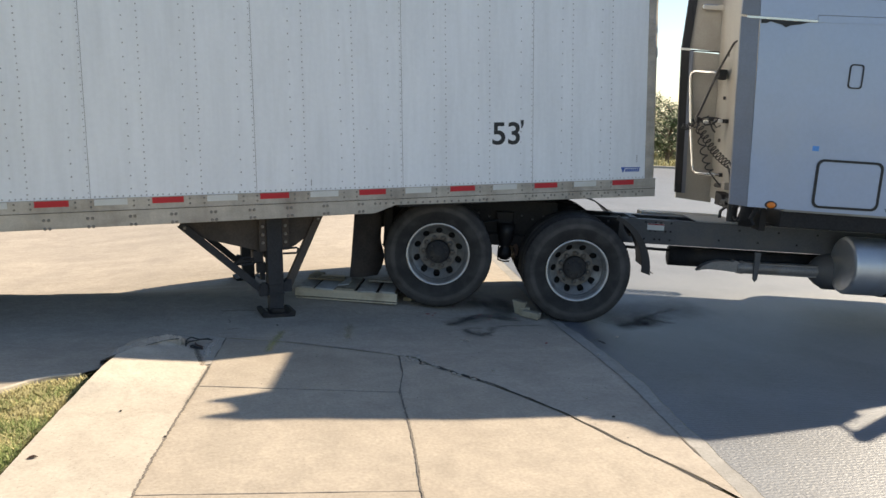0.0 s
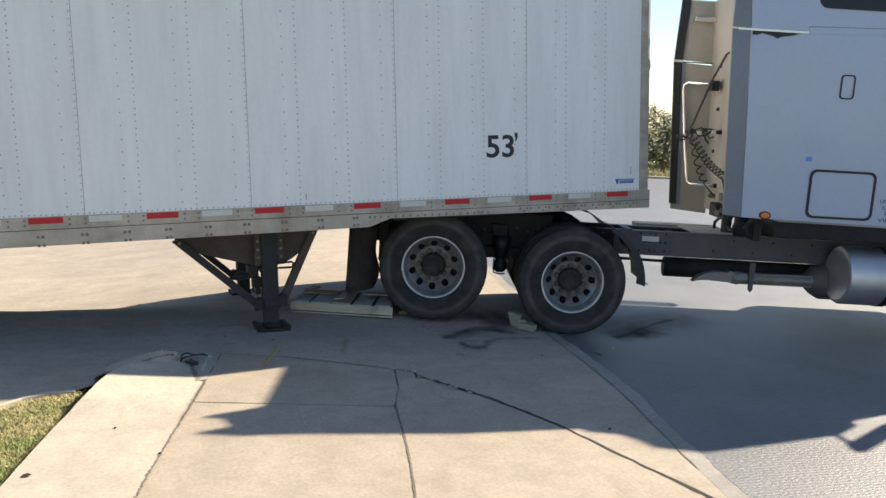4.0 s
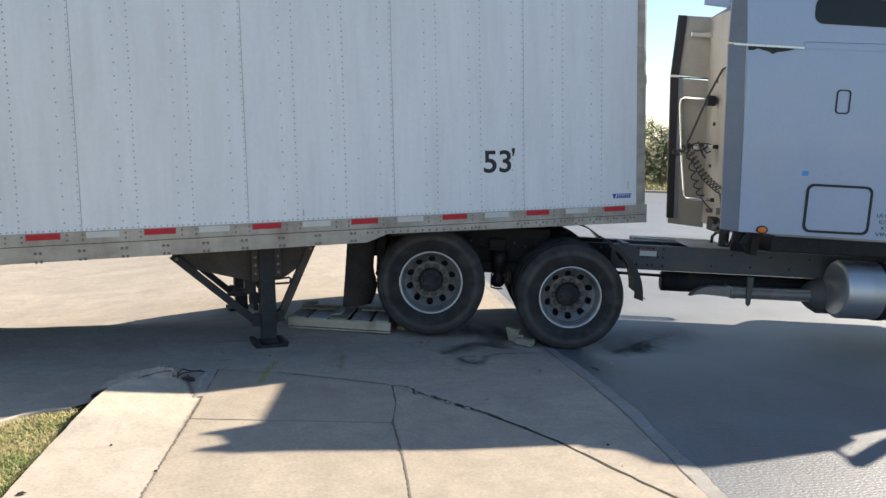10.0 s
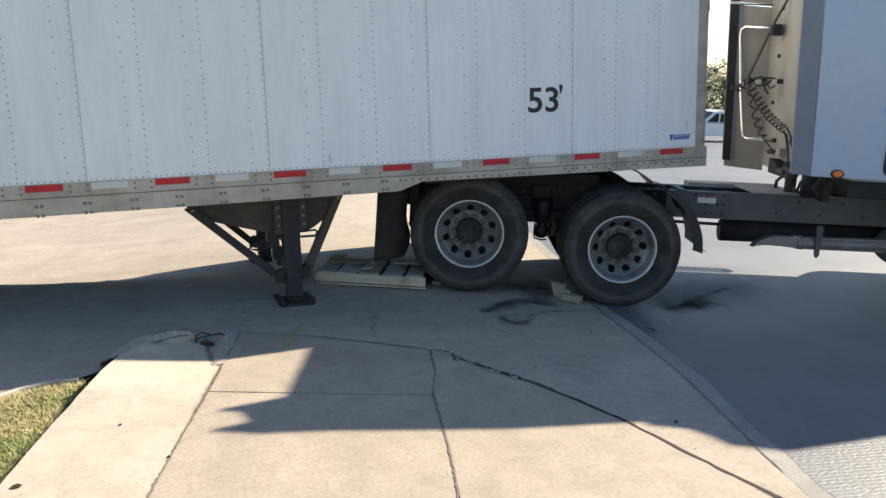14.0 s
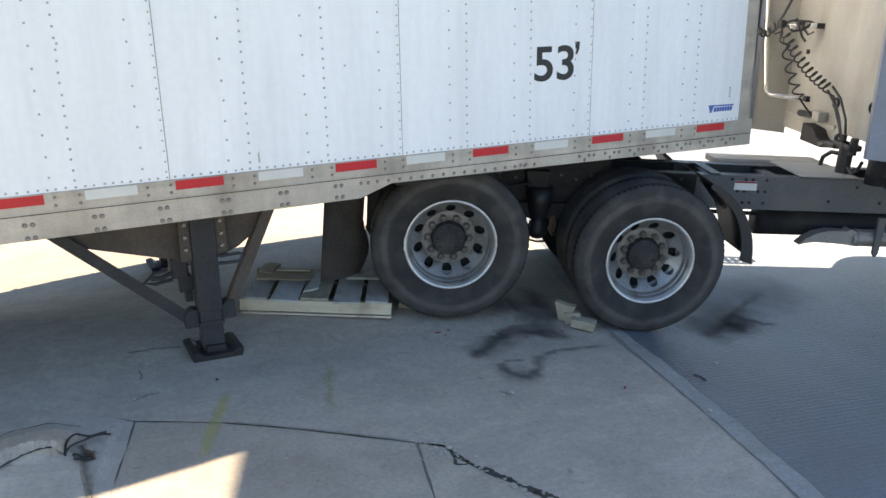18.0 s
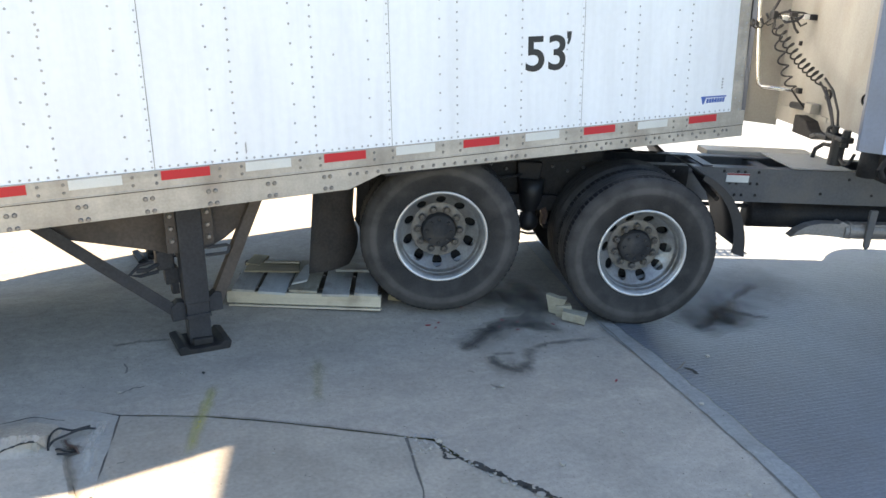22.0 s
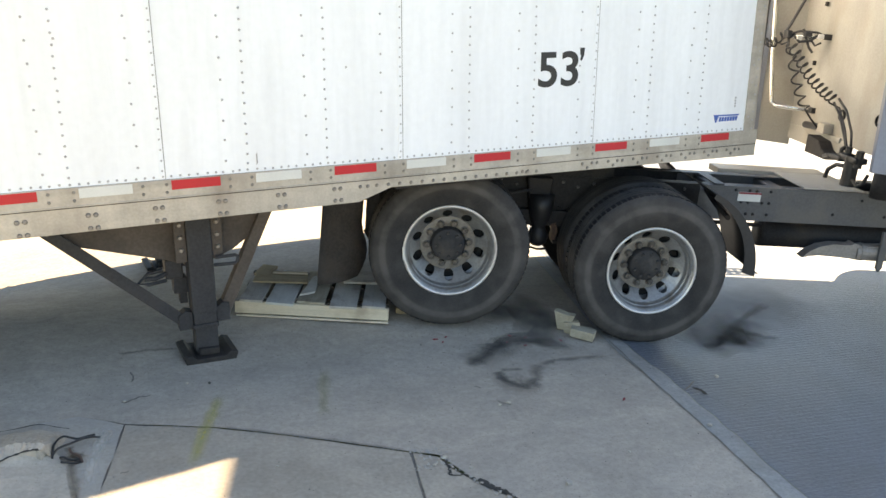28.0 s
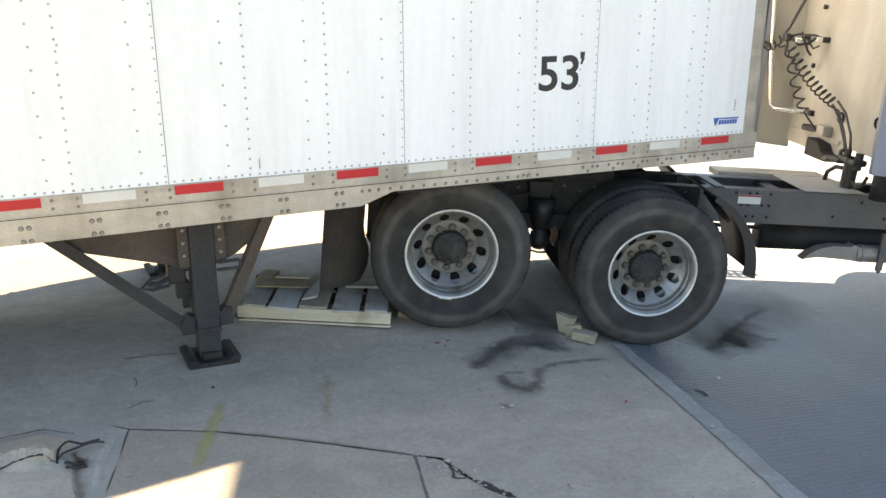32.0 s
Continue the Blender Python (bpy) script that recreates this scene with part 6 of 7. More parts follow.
def faded(name, colour, strength, scale):
    """A thin film that breaks up into specks at its rim."""
    m = material(name, colour, 0.85, vary=0.3, bump=0)
    nt = m.node_tree
    b = nt.nodes["Principled BSDF"]
    co = nt.nodes.new("ShaderNodeTexCoord")
    t = nt.nodes.new("ShaderNodeTexNoise")
    t.inputs["Scale"].default_value, t.inputs["Detail"].default_value = scale, 8
    uv = nt.nodes.new("ShaderNodeSeparateXYZ")
    nt.links.new(co.outputs["UV"], uv.inputs[0])
    mul = nt.nodes.new("ShaderNodeMath")
    mul.operation = "MULTIPLY_ADD"
    mul.inputs[1].default_value, mul.inputs[2].default_value = 1.6, -0.55
    nt.links.new(t.outputs["Fac"], mul.inputs[0])
    add = nt.nodes.new("ShaderNodeMath")
    add.operation = "MULTIPLY"
    nt.links.new(co.outputs["Object"], t.inputs["Vector"])
    nt.links.new(uv.outputs[0], add.inputs[0])
    add.inputs[1].default_value = 1.7
    mx = nt.nodes.new("ShaderNodeMath")
    mx.operation = "ADD"
    nt.links.new(mul.outputs[0], mx.inputs[0])
    nt.links.new(add.outputs[0], mx.inputs[1])
    sub = nt.nodes.new("ShaderNodeMapRange")
    sub.inputs[1].default_value, sub.inputs[2].default_value, sub.inputs[4].default_value = 0.45, 2.0, strength
    nt.links.new(mx.outputs[0], sub.inputs[0])
    nt.links.new(sub.outputs[0], b.inputs["Alpha"])
    return m


SOOT = faded("rubber_smear", (0.032, 0.032, 0.035), 0.44, 12)
HAZE = faded("rubber_dust_and_shade", (0.05, 0.05, 0.053), 0.30, 7)
PAINT = faded("worn_yellow_line", (0.50, 0.44, 0.12), 0.46, 40)


def film(name, mat, path, width, z, label, category, seed=0):
    """A soft-edged film along a line; u is 1 in the middle and 0 at the rim."""
    rnd = random.Random(seed)
    bm = bm_new()
    uvl = bm.loops.layers.uv.new("UVMap")
    val = {}
    rows = []
    n = len(path)
    for i, (x, y) in enumerate(path):
        q, p = path[min(i + 1, n - 1)], path[max(i - 1, 0)]
        t = Vector((q[0] - p[0], q[1] - p[1])).normalized()
        w = width * rnd.uniform(0.75, 1.25)
        end = 0.0 if i in (0, n - 1) else (0.6 if i in (1, n - 2) else 1.0)
        row = []
        for k, u in ((-1, 0.0), (-0.5, 0.6), (0, 1.0), (0.5, 0.6), (1, 0.0)):
            v = bm.verts.new((x - t.y * w * k, y + t.x * w * k, z + fall(x, y)))
            val[v] = u * end
            row.append(v)
        rows.append(row)
    for a, b in zip(rows, rows[1:]):
        for k in range(4):
            bm.faces.new((a[k], b[k], b[k + 1], a[k + 1]))
    bmesh.ops.recalc_face_normals(bm, faces=bm.faces)
    for f in bm.faces:
        for lp in f.loops:
            lp[uvl].uv = (val[lp.vert], 0)
    ob = part(name, bm, mat)
    return tagged(ob, label, category)


# spun rubber: broad faint clouds, then narrower dark strokes
CLOUDS = (([(2.52, 7.07), (2.64, 7.14), (2.77, 7.27), (2.91, 7.34), (3.05, 7.37)], 0.17), ([(2.70, 7.30), (2.95, 7.40), (3.18, 7.40), (3.36, 7.30)], 0.16), ([(2.67, 6.94), (2.66, 6.81), (2.75, 6.74), (2.86, 6.82)], 0.12),
          ([(4.25, 7.04), (4.49, 7.17), (4.70, 7.29), (4.96, 7.40)], 0.20), ([(4.51, 7.24), (4.64, 7.15), (4.82, 7.10)], 0.20), ([(3.14, 7.95), (3.18, 7.70), (3.14, 7.45), (3.06, 7.25)], 0.20))
for i, (p, w) in enumerate(CLOUDS):
    film("tyre_stain", HAZE, stroke(p, 3, 0.006, i), w * 1.2, 0.004 + 0.0005 * i, "grey rubber dust on the concrete", "stain", i)
# rubber dust between the tyres, also painting in the deeper shade under the truck
for i, (p, w) in enumerate((([(2.55, 7.62), (2.85, 7.72), (3.15, 7.78), (3.45, 7.74)], 0.30), ([(2.90, 8.35), (2.98, 8.10), (3.02, 7.85), (3.00, 7.60)], 0.16), ([(3.30, 8.15), (3.36, 7.90), (3.34, 7.65), (3.28, 7.45)], 0.13))):
    film("tyre_stain", HAZE, stroke(p, 4, 0.008, 70 + i), w, 0.008 + 0.0006 * i, "rubber dust and painted under-truck shade between the drive tyres", "stain", 70 + i)
# wide smudge on the road: rubber dust plus painted shade close to the truck
for i, (p, w) in enumerate((([(4.10, 7.30), (4.55, 7.48), (5.10, 7.62), (5.75, 7.72)], 0.46), ([(4.20, 6.95), (4.50, 7.12), (4.85, 7.20)], 0.30))):
    film("tyre_stain", HAZE, stroke(p, 4, 0.010, 75 + i), w, 0.010 + 0.0006 * i, "rubber dust and painted truck shade on the road ahead of the drive tyre", "stain", 75 + i)
STROKES = (([(2.50, 7.05), (2.56, 7.09), (2.64, 7.14), (2.77, 7.27), (2.93, 7.34)], 0.065), ([(2.67, 6.95), (2.655, 6.87), (2.67, 6.79), (2.74, 6.73), (2.80, 6.72)], 0.045), ([(2.78, 6.71), (2.86, 6.80), (2.92, 6.92), (2.98, 6.98)], 0.06),
           ([(2.67, 6.95), (2.76, 6.955), (2.84, 6.93)], 0.03), ([(2.95, 6.97), (3.09, 7.015), (3.28, 7.025), (3.48, 7.02)], 0.032), ([(3.05, 7.36), (3.18, 7.30), (3.30, 7.14)], 0.07), ([(2.93, 7.34), (3.08, 7.30), (3.22, 7.16)], 0.06),
           ([(4.49, 7.17), (4.70, 7.29), (4.96, 7.46), (5.10, 7.55), (5.27, 7.64)], 0.045), ([(4.69, 7.34), (4.74, 7.18), (4.82, 7.09), (4.93, 7.04)], 0.055), ([(4.25, 7.03), (4.40, 7.10), (4.52, 7.18)], 0.05), ([(4.55, 7.20), (4.62, 7.10), (4.56, 7.02)], 0.05))
for i, (p, w) in enumerate(STROKES):
    film("tyre_stain", SOOT, stroke(p, 4, 0.006, 10 + i), w, 0.0068 + 0.0005 * i, "black tyre rubber smeared on the concrete", "stain", 10 + i)
film("tyre_stain", SOOT, stroke([(0.46, 7.53), (0.62, 7.55), (0.80, 7.545)], 8, 0.006, 30), 0.022, 0.004, "scrape mark beside the landing gear shoe", "stain", 30)
SOIL_FILM = faded("soil_film", (0.21, 0.16, 0.11), 0.55, 18)
PAINT_OLD = faded("faint_yellow_line", (0.46, 0.40, 0.14), 0.26, 40)
LIME = faded("lime_smear", (0.62, 0.58, 0.52), 0.5, 11)
for i, (mat, p, w, z) in enumerate(((SOIL_FILM, [(0.25, 6.58), (0.285, 6.48), (0.275, 6.36), (0.30, 6.2), (0.325, 6.05), (0.30, 5.8)], 0.030, 0.0075), (SOIL_FILM, [(0.22, 6.47), (0.29, 6.46), (0.33, 6.49)], 0.035, 0.008),
                                    (LIME, [(0.17, 6.48), (0.25, 6.28), (0.27, 6.12), (0.28, 5.9)], 0.03, 0.0065),                                     (LIME, [(0.42, 6.72), (0.37, 6.45), (0.35, 6.2)], 0.04, 0.005))):
    film("joint_dirt", mat, stroke(p, 8, 0.008, 50 + i), w, z, "brown soil washed out of the broken joint" if mat is SOIL_FILM else "pale lime smear on the concrete", "stain", 50 + i)
film("joint_dirt", HAZE, stroke([(line(KJOINT, y), y) for y in (6.05, 5.8, 5.5, 5.2)], 8, 0.004, 60), 0.030, 0.0055, "grey dirt along the joint", "stain", 60)
film("joint_dirt", HAZE, stroke([(x, line(ARC, x, 0)) for x in (0.95, 1.2, 1.45, 1.7, 1.85)], 8, 0.004, 61), 0.022, 0.005, "grey dirt along the joint", "stain", 61)
film("yellow_line", PAINT, stroke([(1.00, 6.98), (0.80, 6.28)], 12, 0.004, 70), 0.045, 0.005, "faded yellow paint line on the concrete", "marking", 70)
film("yellow_line", PAINT_OLD, stroke([(1.62, 7.16), (1.506, 6.61)], 12, 0.004, 71), 0.045, 0.005, "faded yellow paint line on the concrete", "marking", 71)

# red lamp scraps and crumbs
rnd = random.Random(8)
for i, (x, y, s) in enumerate(((3.279, 6.471, 0.030), (2.42, 7.44, 0.028), (2.50, 7.46, 0.018), (2.95, 7.42, 0.02), (3.05, 7.38, 0.02), (2.89, 7.33, 0.018), (3.0, 7.27, 0.02), (2.46, 7.40, 0.02), (3.28, 7.30, 0.02), (2.73, 7.64, 0.03))):
    bm = bm_new()
    a = rnd.uniform(0, 3.1)
    pts = [(x + s * k * math.cos(a) - s * j * 0.3 * math.sin(a), y + s * k * math.sin(a) + s * j * 0.3 * math.cos(a)) for k, j in ((-1, -0.3), (0.3, -1), (1, 0.2), (0.1, 1))]
    prism(bm, [(x + 0.7 * (p - x), y + 0.7 * (q - y)) for p, q in pts], "z", fall(x, y) + 0.001, fall(x, y) + 0.007)
    tagged(part("lamp_scrap", bm, SCRAP), "small red plastic lamp fragment on the concrete", "debris", "lamp fragments")


def pebble(x, y, r, mat, name="pebble", label="small pale concrete crumb", cat="debris"):
    bm = bm_new()
    bmesh.ops.create_icosphere(bm, subdivisions=1, radius=r)
    for v in bm.verts:
        v.co = Vector((v.co.x * rnd.uniform(0.8, 1.5), v.co.y * rnd.uniform(0.7, 1.2), v.co.z * 0.6 + r * 0.4))
    return tagged(part(name, bm, mat, at=pose(x, y, fall(x, y) + 0.002, 0, 0, rnd.uniform(0, 180))), label, cat, "concrete crumbs")


for x, y, r in ((2.57, 6.56, 0.016), (2.51, 6.55, 0.012), (0.83, 7.13, 0.010), (0.50, 6.98, 0.012), (3.0, 5.95, 0.010), (2.02, 6.10, 0.016), (2.12, 5.99, 0.010), (1.95, 6.05, 0.010), (3.62, 6.10, 0.014), (4.05, 6.62, 0.016), (3.3, 5.3, 0.012), (3.05, 5.1, 0.010), (1.2, 6.2, 0.008), (2.16, 6.72, 0.008)):
    pebble(x, y, r, KERB)


def crumbs(name, spots, mat, label):
    """Many tiny angular crumbs, too small to pick apart."""
    vs, fs = [], []
    for x, y, r in spots:
        b, z = len(vs), fall(x, y)
        a0 = rnd.uniform(0, 6.28)
        for k in range(5):
            a = a0 + 1.2566 * k
            q = r * rnd.uniform(0.6, 1.3)
            vs.append((x + q * math.cos(a), y + q * math.sin(a), z + 0.001))
        vs.append((x + rnd.uniform(-0.3, 0.3) * r, y + rnd.uniform(-0.3, 0.3) * r, z + r * rnd.uniform(0.5, 1.0)))
        fs += [(b + k, b + (k + 1) % 5, b + 5) for k in range(5)]
    tagged(stuff(name, vs, fs, mat, None), label, "debris")


spots = []
for i in range(260):
    y = 5.35 + 0.75 * rnd.random()
    spots.append((line(CRACK, y) + abs(rnd.gauss(0.02, 0.06)), y + rnd.uniform(-0.02, 0.04), rnd.uniform(0.0012, 0.0042)))
for i in range(90):
    y = 3.9 + 2.2 * rnd.random()
    spots.append((line(CRACK, y) + rnd.gauss(0, 0.03), y, rnd.uniform(0.002, 0.007)))
for i in range(110):
    y = 4.0 + 2.5 * rnd.random()
    spots.append((line(KJOINT, y) + rnd.gauss(0.0, 0.012), y, rnd.uniform(0.002, 0.006)))
for i in range(90):
    x = 0.55 + 1.35 * rnd.random()
    spots.append((x, line(ARC, x, 0) + rnd.gauss(0, 0.012), rnd.uniform(0.0015, 0.005)))
for i in range(90):
    y = 4.0 + 2.1 * rnd.random()
    spots.append((line(VJOINT, y) + rnd.gauss(-0.012, 0.014), y, rnd.uniform(0.0015, 0.005)))
for i in range(60):
    spots.append((rnd.uniform(1.86, 2.05), rnd.uniform(6.02, 6.2), rnd.uniform(0.004, 0.012)))
for i in range(240):
    spots.append((rnd.uniform(0.2, 3.5), rnd.uniform(6.4, 7.6), rnd.uniform(0.001, 0.0035)))
crumbs("joint_crumbs", spots, MORTAR, "pale concrete crumbs scattered along the joints")
spots = [(rnd.gauss(2.95, 0.32), rnd.gauss(7.2, 0.2), rnd.uniform(0.002, 0.005)) for i in range(130)] + [(rnd.uniform(0.2, 4.5), rnd.uniform(5.2, 7.4), rnd.uniform(0.0015, 0.004)) for i in range(160)]
crumbs("rubber_crumbs", spots, RUBBER, "tiny black rubber crumbs on the concrete")


def chunk(x, y, r):
    """A broken piece of concrete, flat and angular."""
    bm = bm_new()
    n = rnd.randint(4, 6)
    a0 = rnd.uniform(0, 6)
    prism(bm, [(r * rnd.uniform(0.6, 1.2) * math.cos(a0 + 6.283 * k / n), r * rnd.uniform(0.5, 0.9) * math.sin(a0 + 6.283 * k / n)) for k in range(n)], "z", 0.0, r * rnd.uniform(0.4, 0.8), r * 0.12)
    return tagged(part("concrete_chunk", bm, MORTAR, at=pose(x, y, 0.001, rnd.uniform(-8, 8), rnd.uniform(-8, 8), rnd.uniform(0, 180))), "broken chunk of concrete in the crack", "debris", "concrete chunks")


for k in range(34):
    y = 6.02 - 0.58 * k / 33 + rnd.gauss(0, 0.015)
    chunk(line(CRACK, y) + rnd.gauss(-0.008, 0.022), y, rnd.uniform(0.004, 0.012))
for x, y, r in ((2.013, 6.105, 0.016), (2.545, 5.760, 0.020), (2.205, 5.705, 0.026), (2.235, 5.665, 0.020), (2.160, 5.765, 0.016), (2.325, 5.560, 0.024)):
    chunk(x, y, r)
# dry leaf and dark crumbs on the kerb slab
bm = bm_new()
lf = [(-0.045, 0.0, 0.0), (-0.02, 0.022, 0.012), (0.015, 0.026, 0.016), (0.045, 0.004, 0.004), (0.02, -0.018, 0.012), (-0.015, -0.014, 0.010)]
mid = bm.verts.new((0, 0.004, 0.004))
ring = [bm.verts.new(p) for p in lf]
for k in range(6):
    bm.faces.new((mid, ring[k], ring[(k + 1) % 6]))
bmesh.ops.solidify(bm, geom=bm.faces[:], thickness=0.0015)
tagged(part("dry_leaf", bm, RUST, at=pose(-0.543, 4.479, 0.006, 0, 0, 20) @ Matrix.Scale(0.7, 4)), "curled brown leaf on the kerb slab", "leaf")
for x, y, r in ((-0.156, 5.134, 0.010), (0.138, 4.698, 0.010), (3.088, 4.737, 0.012), (0.95, 7.109, 0.010)):
    pebble(x, y, r, CRACKFILL, "dark_crumb", "small dark crumb on the concrete").location.z += 0.004 if x < 0.2 else 0.0
# short dark scratches in the concrete
for i, p in enumerate(([(0.516, 7.36), (0.546, 7.254), (0.53, 7.20)], [(0.503, 6.971), (0.56, 7.01), (0.634, 7.029)], [(2.445, 6.79), (2.48, 6.762)], [(2.51, 6.61), (2.562, 6.554)], [(0.49, 6.30), (0.53, 6.305)], [(3.72, 6.50), (3.87, 6.60)])):
    blot("scratch", stroke(p, 5, 0.006, 90 + i), FILLER, 0.0032, 90 + i, 0.006, "short dark scratch in the concrete", "scratch")


def eased(p, n=5):
    """A smooth run of points through p."""
    p = [Vector(v) for v in p]
    out = []
    for i in range(len(p) - 1):
        a, b, c, d = p[max(i - 1, 0)], p[i], p[i + 1], p[min(i + 2, len(p) - 1)]
        for q in range(n):
            k = q / n
            out.append(0.5 * (2 * b + (c - a) * k + (2 * a - 5 * b + 4 * c - d) * k ** 2 + (3 * b - a - 3 * c + d) * k ** 3))
    return out + [p[-1]]


# broken reinforcing wire at the end of the kerb slab
for i, (p, mat) in enumerate((([(0.191, 6.46, 0.02), (0.193, 6.52, 0.045), (0.206, 6.57, 0.05), (0.231, 6.60, 0.05), (0.262, 6.592, 0.045), (0.295, 6.583, 0.04), (0.335, 6.60, 0.038), (0.370, 6.614, 0.036)], BLACK),
                              ([(0.190, 6.49, 0.02), (0.215, 6.512, 0.04), (0.269, 6.545, 0.042), (0.317, 6.578, 0.04), (0.355, 6.594, 0.035), (0.394, 6.594, 0.030)], BLACK),
                              ([(0.224, 6.461, 0.02), (0.242, 6.445, 0.03), (0.267, 6.424, 0.028), (0.306, 6.446, 0.01)], BLACK),
                              ([(0.232, 6.405, 0.03), (0.262, 6.400, 0.028), (0.286, 6.404, 0.02), (0.318, 6.430, 0.004)], BLACK),
                              ([(0.262, 6.515, 0.03), (0.272, 6.49, 0.022), (0.300, 6.47, 0.018), (0.312, 6.44, 0.0)], RUST), ([(0.290, 6.47, 0.02), (0.310, 6.455, 0.02), (0.322, 6.425, 0.004)], RUST))):
    bm = bm_new()
    rod(bm, eased(p), 0.0055, 7)
    tagged(part("bent_wire", bm, mat, smooth=True), "rusty bent reinforcing wire sticking out of broken concrete" if mat is RUST else "dark bent reinforcing wire sticking out of broken concrete", "wire", "reinforcing wires")
# crumbling edges of the pavement joints
blot("joint_crack", stroke([(line(KJOINT, y) + 0.004, y) for y in (6.04, 5.6, 5.2, 4.8, 4.4, 4.0, 3.6, 3.0, 2.4)], 30, 0.005, 61), FILLER, 0.0052, 61, 0.010, "dark crumbling joint beside the kerb slab", "crack")
blot("joint_crack", stroke([(line(VJOINT, y), y) for y in (5.42, 5.1, 4.7, 4.3, 3.9, 3.5, 3.0, 2.4)], 30, 0.004, 62), FILLER, 0.0046, 62, 0.008, "dark crumbling joint between two pavement slabs", "crack")
blot("joint_crack", stroke([(line(GUTTER, y) - 0.002, y) for y in (4.05, 4.4, 4.8, 5.2, 5.6, 6.0, 6.4, 6.8, 7.25)], 8, 0.004, 88), FILLER, 0.0035, 88, 0.008, "dark thin crack between driveway and gutter", "crack")
blot("joint_crack", stroke([(3.80, 6.52), (3.84, 6.47), (3.82, 6.43)], 5, 0.006, 89), CRACKFILL, 0.0036, 89, 0.02, "small dark pit in the road surface", "crack")
# dark broken gap in the pavement joint and at the kerb slab's end
for i, (p, w) in enumerate((([(2.021, 6.13), (2.010, 6.05), (2.013, 6.0), (1.992, 5.958), (2.065, 5.941), (2.106, 5.903), (2.13, 5.842), (2.165, 5.793), (2.212, 5.754), (2.273, 5.66), (2.341, 5.57), (2.458, 5.448)], 0.010),
                            ([(2.42, 5.50), (2.56, 5.24), (2.76, 4.86), (3.0, 4.22), (3.13, 3.88), (3.22, 3.62)], 0.012), ([(2.118, 5.885), (2.150, 5.835), (2.190, 5.785), (2.225, 5.745)], 0.024), ([(2.262, 5.690), (2.295, 5.640), (2.330, 5.590), (2.362, 5.545)], 0.034))):
    blot("joint_crack", stroke(p, 7, 0.006, 80 + i), CRACKFILL, 0.0035 + 0.0004 * i, 80 + i, w, "dark crack with broken edges in the concrete", "crack")


# ---- distance: verge, trees and a pole across the road ----
bm = bm_new()
prism(bm, [(-300, 54.6), (300, 54.6), (300, 54.85), (-300, 54.85)], "z", -1.95, -1.67, 0.02)
tagged(part("far_kerb", bm, KERB), "pale kerb on the far side of the road", "kerb", kind="structure")


def tree(x, y, h, seed):
    r = random.Random(seed)
    t = empty("tree", pose(x, y, -1.88), "small broad-leaved roadside tree in front of the sky", "tree", "roadside trees")
    bm = bm_new()
    top = Vector((r.uniform(-0.3, 0.3), r.uniform(-0.3, 0.3), h * 0.75))
    trunk = [Vector((0, 0, 0)).lerp(top, k / 6) + Vector((r.uniform(-0.06, 0.06), r.uniform(-0.06, 0.06), 0)) for k in range(7)]
    for k, (a, b) in enumerate(zip(trunk, trunk[1:])):
        rod(bm, [a, b], 0.18 * (1 - k / 8), 7)
    tips = []
    for i in range(16):
        a = trunk[r.randint(1, 5)]
        an = r.uniform(0, 6.28)
        ln = r.uniform(0.25, 0.42) * h
        tip = a + Vector((math.cos(an) * ln, math.sin(an) * ln, ln * r.uniform(0.3, 1.0)))
        rod(bm, [a, a.lerp(tip, 0.5) + Vector((0, 0, 0.1)), tip], 0.05, 5)
        tips += [tip, a.lerp(tip, 0.6), a.lerp(tip, 0.8)]
    part("trunk", bm, BARK, t)
    vs, fs = [], []
    for tip in tips + [top] * 3:
        for i in range(60):
            c = tip + Vector((r.gauss(0, 1), r.gauss(0, 1), r.gauss(0, 0.8))) * h * 0.058
            if c.z < 0.15 * h:
                continue
            u = Vector((r.gauss(0, 1), r.gauss(0, 1), r.gauss(0, 1))).normalized()
            w = u.orthogonal().normalized()
            s = r.uniform(0.08, 0.16)
            b = len(vs)
            vs += [c - u * s, c + w * s * 0.5, c + u * s, c - w * s * 0.5]
            fs.append((b, b + 1, b + 2, b + 3))
    me = bpy.data.meshes.new("crown")
    me.from_pydata([tuple(v) for v in vs], [], fs)
    me.materials.append(LEAF)
    c = new("crown", me)
    c.parent = t


for i, (x, y, h) in enumerate(((33.3, 62.8, 6.5), (36.3, 61.9, 5.6), (31.4, 67.5, 5.2), (39.3, 66.6, 6.4), (41.7, 64.7, 4.9), (28.4, 69.4, 4.5), (44.5, 69.4, 6.0), (34.6, 68.5, 6.2))):
    tree(x, y, h * 0.9, 100 + i)
rnd = random.Random(9)
vs, fs = [], []
for i in range(5000):
    x, y = rnd.uniform(18, 60), 56.5 + rnd.random() ** 1.5 * 17
    blade(vs, fs, x, y, -1.88, rnd.uniform(0.2, 0.55), 0.04)
tagged(stuff("far_grass", vs, fs, GRASS_DRY, None), "long dry grass on the far verge", "grass")
vs, fs = [], []
for i in range(9000):
    x, y = rnd.uniform(15, 63), 67.5 + rnd.random() * 9
    c = Vector((x, y, -1.9 + rnd.random() ** 1.4 * 3.0))
    u = Vector((rnd.gauss(0, 1), rnd.gauss(0, 1), rnd.gauss(0, 1))).normalized()
    w = u.orthogonal().normalized()
    b = len(vs)
    s = rnd.uniform(0.15, 0.33)
    vs += [tuple(c - u * s), tuple(c + w * s * 0.6), tuple(c + u * s), tuple(c - w * s * 0.6)]
    fs.append((b, b + 1, b + 2, b + 3))
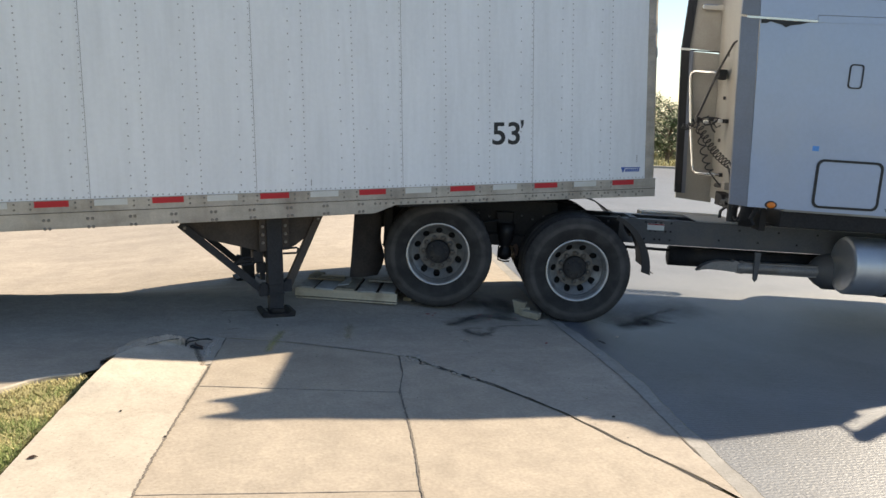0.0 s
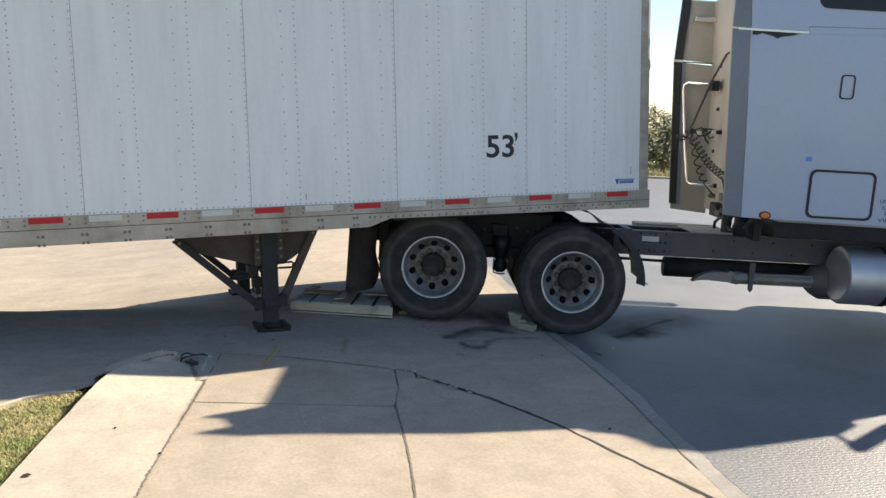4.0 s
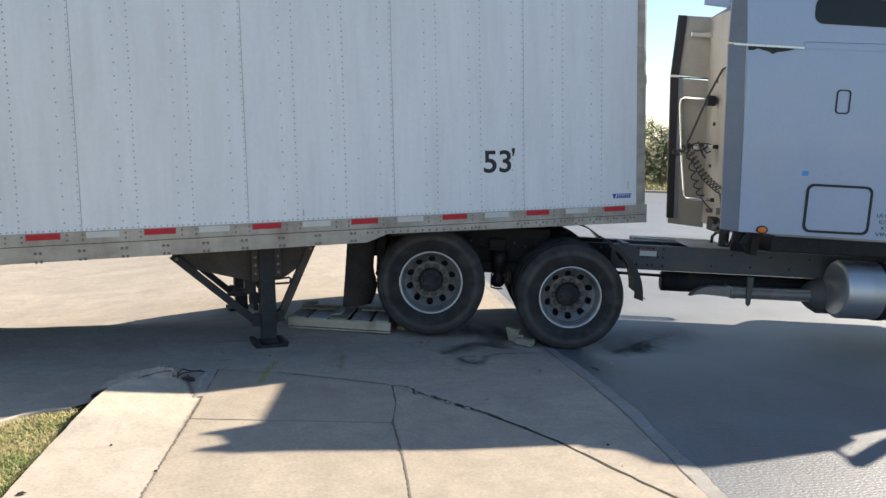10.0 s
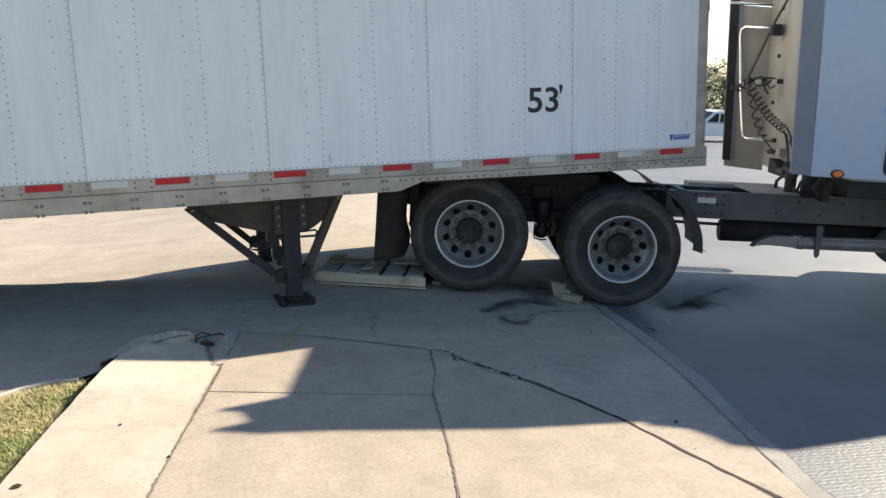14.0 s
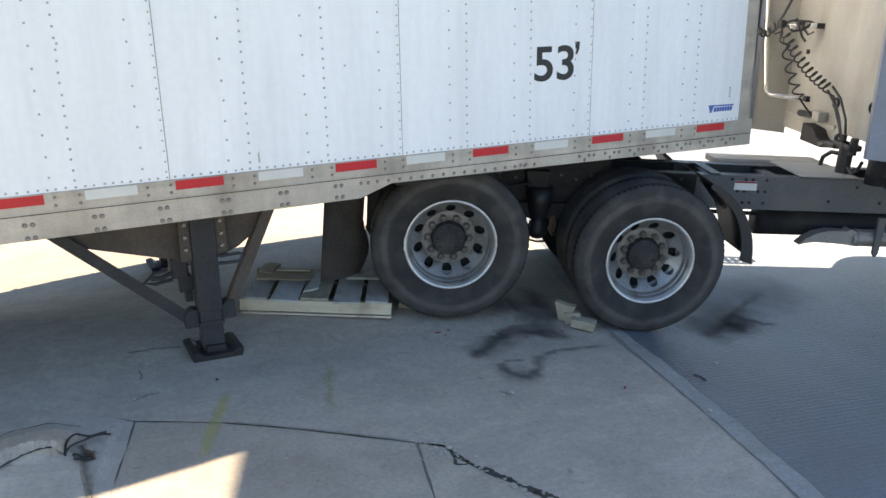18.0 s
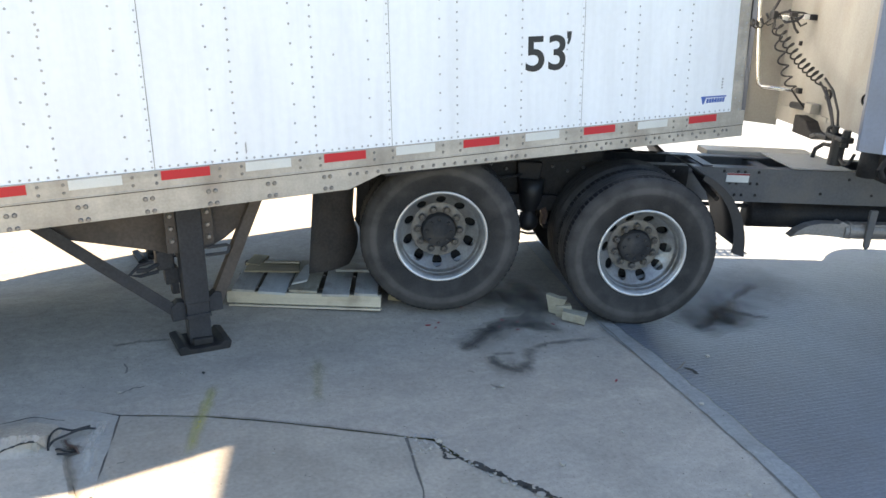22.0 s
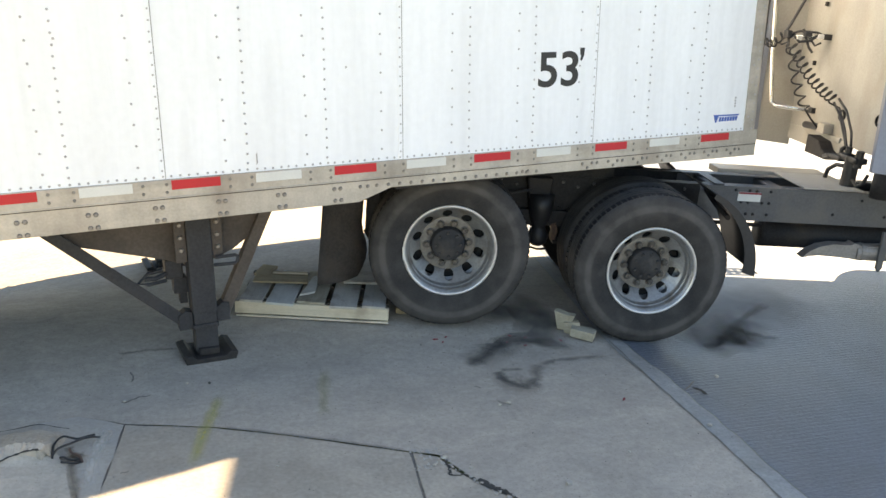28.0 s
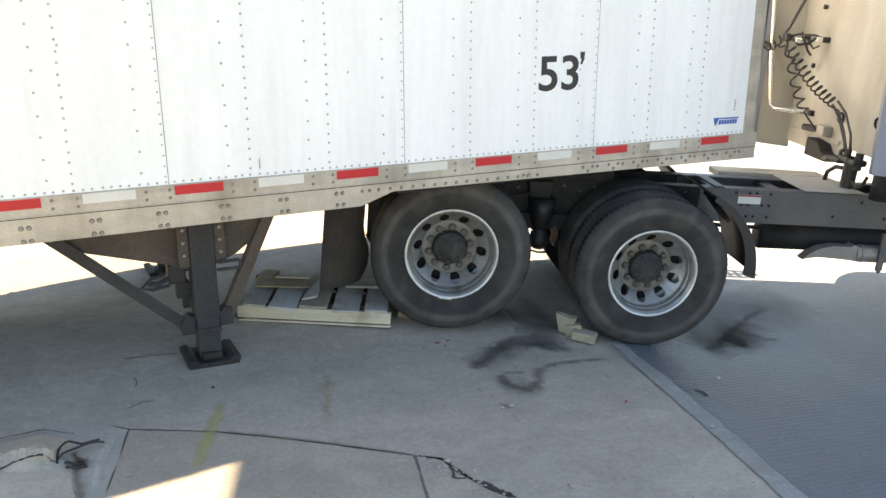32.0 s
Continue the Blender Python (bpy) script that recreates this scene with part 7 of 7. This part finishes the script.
tagged(stuff("hedge", vs, fs, LEAF, None), "low tangled scrub behind the far verge", "bushes")


# white pickup truck that drives by on the far lane
pickup = empty("pickup_truck", pose(228, 45, -1.76), "white crew-cab pickup truck driving by on the road", "truck")
bm = bm_new()
prism(bm, [(-2.85, 0.42), (-2.88, 0.78), (-2.75, 1.02), (-1.55, 1.12), (-1.38, 1.14), (0.95, 1.14), (0.95, 1.10), (2.82, 1.08), (2.86, 0.55), (2.6, 0.45), (2.25, 0.45), (2.12, 0.80), (1.85, 0.92), (1.55, 0.80), (1.42, 0.42), (-1.30, 0.42), (-1.42, 0.80),
           (-1.70, 0.92), (-1.98, 0.80), (-2.12, 0.42)], "y", -0.98, 0.98, 0.03)
part("truck_body", bm, WHITEPAINT, pickup)
bm = bm_new()
prism(bm, [(-1.40, 1.14), (-0.60, 1.78), (-0.30, 1.86), (0.60, 1.86), (0.80, 1.80), (0.95, 1.14)], "y", -0.84, 0.84, 0.05)
part("cab_roof", bm, WHITEPAINT, pickup)
for x0, x1, a in ((-1.05, -0.32, 0.55), (-0.22, 0.42, 0.0), (0.50, 0.80, -0.08)):
    bm = bm_new()
    prism(bm, [(x0, 1.20), (x1, 1.20), (x1 + min(a, 0), 1.70), (x0 + max(a, 0), 1.70)], "y", -0.865, -0.835, 0.004)
    part("side_window", bm, GLASS, pickup, "dark side window")
bm = bm_new()
prism(bm, [(-1.36, 1.20), (-0.66, 1.76), (-0.68, 1.78), (-1.39, 1.22)], "y", -0.74, 0.74)
part("windscreen", bm, GLASS, pickup)
for x in (-1.70, 1.85):
    for y in (-0.97, 0.72):
        wheel = part("wheel", turned(bm_new(), [(0.20, y + 0.03), (0.30, y), (0.38, y + 0.02), (0.39, y + 0.06), (0.39, y + 0.20), (0.36, y + 0.25), (0.2, y + 0.24)], 28), RUBBER, pickup, "", pose(x, 0, 0.39), smooth=True)
        part("wheel_disc", turned(bm_new(), [(0.21, y + 0.06), (0.22, y + 0.022), (0.10, y + 0.035), (0.03, y + 0.03)], 20), RIM, wheel, smooth=True)
bm = bm_new()
box(bm, 2.80, 2.875, -0.985, -0.86, 0.78, 1.04, 0.01)
part("tail_lamp", bm, RED, pickup, "red tail lamp")
bm = bm_new()
box(bm, -2.90, -2.80, -0.95, 0.95, 0.50, 0.68, 0.02)
part("front_bumper", bm, CHROME, pickup)
bm = bm_new()
box(bm, 2.82, 2.95, -0.95, 0.95, 0.48, 0.64, 0.02)
part("rear_bumper", bm, CHROME, pickup)


# ---- what moves: the driver spins the drive wheels ----


def spun(rows, limit=55):
    """Turns rows of (seconds, degrees) into rows close enough together to key."""
    out = [rows[0]]
    for (t0, a0), (t1, a1) in zip(rows, rows[1:]):
        n = max(1, math.ceil(abs(a1 - a0) / limit))
        out += [(t0 + (t1 - t0) * k / n, a0 + (a1 - a0) * k / n) for k in range(1, n + 1)]
    return out


def motions():
    walk(pickup, [(t, pose(27.9 - 14.5 * (t - 14.0), 45, -1.76)) for t in (0, 4, 8, 12, 13, 14, 15, 16, 20, 24, 28, 32)])
    rear = [(0, 180), (22.7, 180), (24.0, 120), (25.0, 55), (25.8, -15), (26.0, -40), (26.2, -68), (26.5, -92), (27.4, -150), (28.3, -178), (31.1, -178), (31.5, -130), (32.0, -94)]
    front = [(0, -160), (5, -160), (7, -180), (8, -198), (9, -205), (13, -230), (15.5, -230), (17.5, -150), (18.6, -80), (20.0, 10), (20.4, 50), (21.0, 90), (22.4, 90), (22.8, 45), (23.2, -30), (24.0, -115),
             (24.8, -200), (25.6, -280), (26.5, -350), (27.5, -410), (28.5, -430), (29.3, -335), (30.0, -250), (30.2, -200), (30.6, -130), (31.0, -45), (31.3, 20), (31.5, 90), (31.8, 180), (32.0, 215)]
    walk(rear_wheel, [(t, pose(WA[0], 0, WA[1], 0, -a, 0)) for t, a in spun(rear)])
    walk(front_wheel, [(t, pose(WB[0], 0, WB[1], 0, -a, 0)) for t, a in spun(front)])


motions()
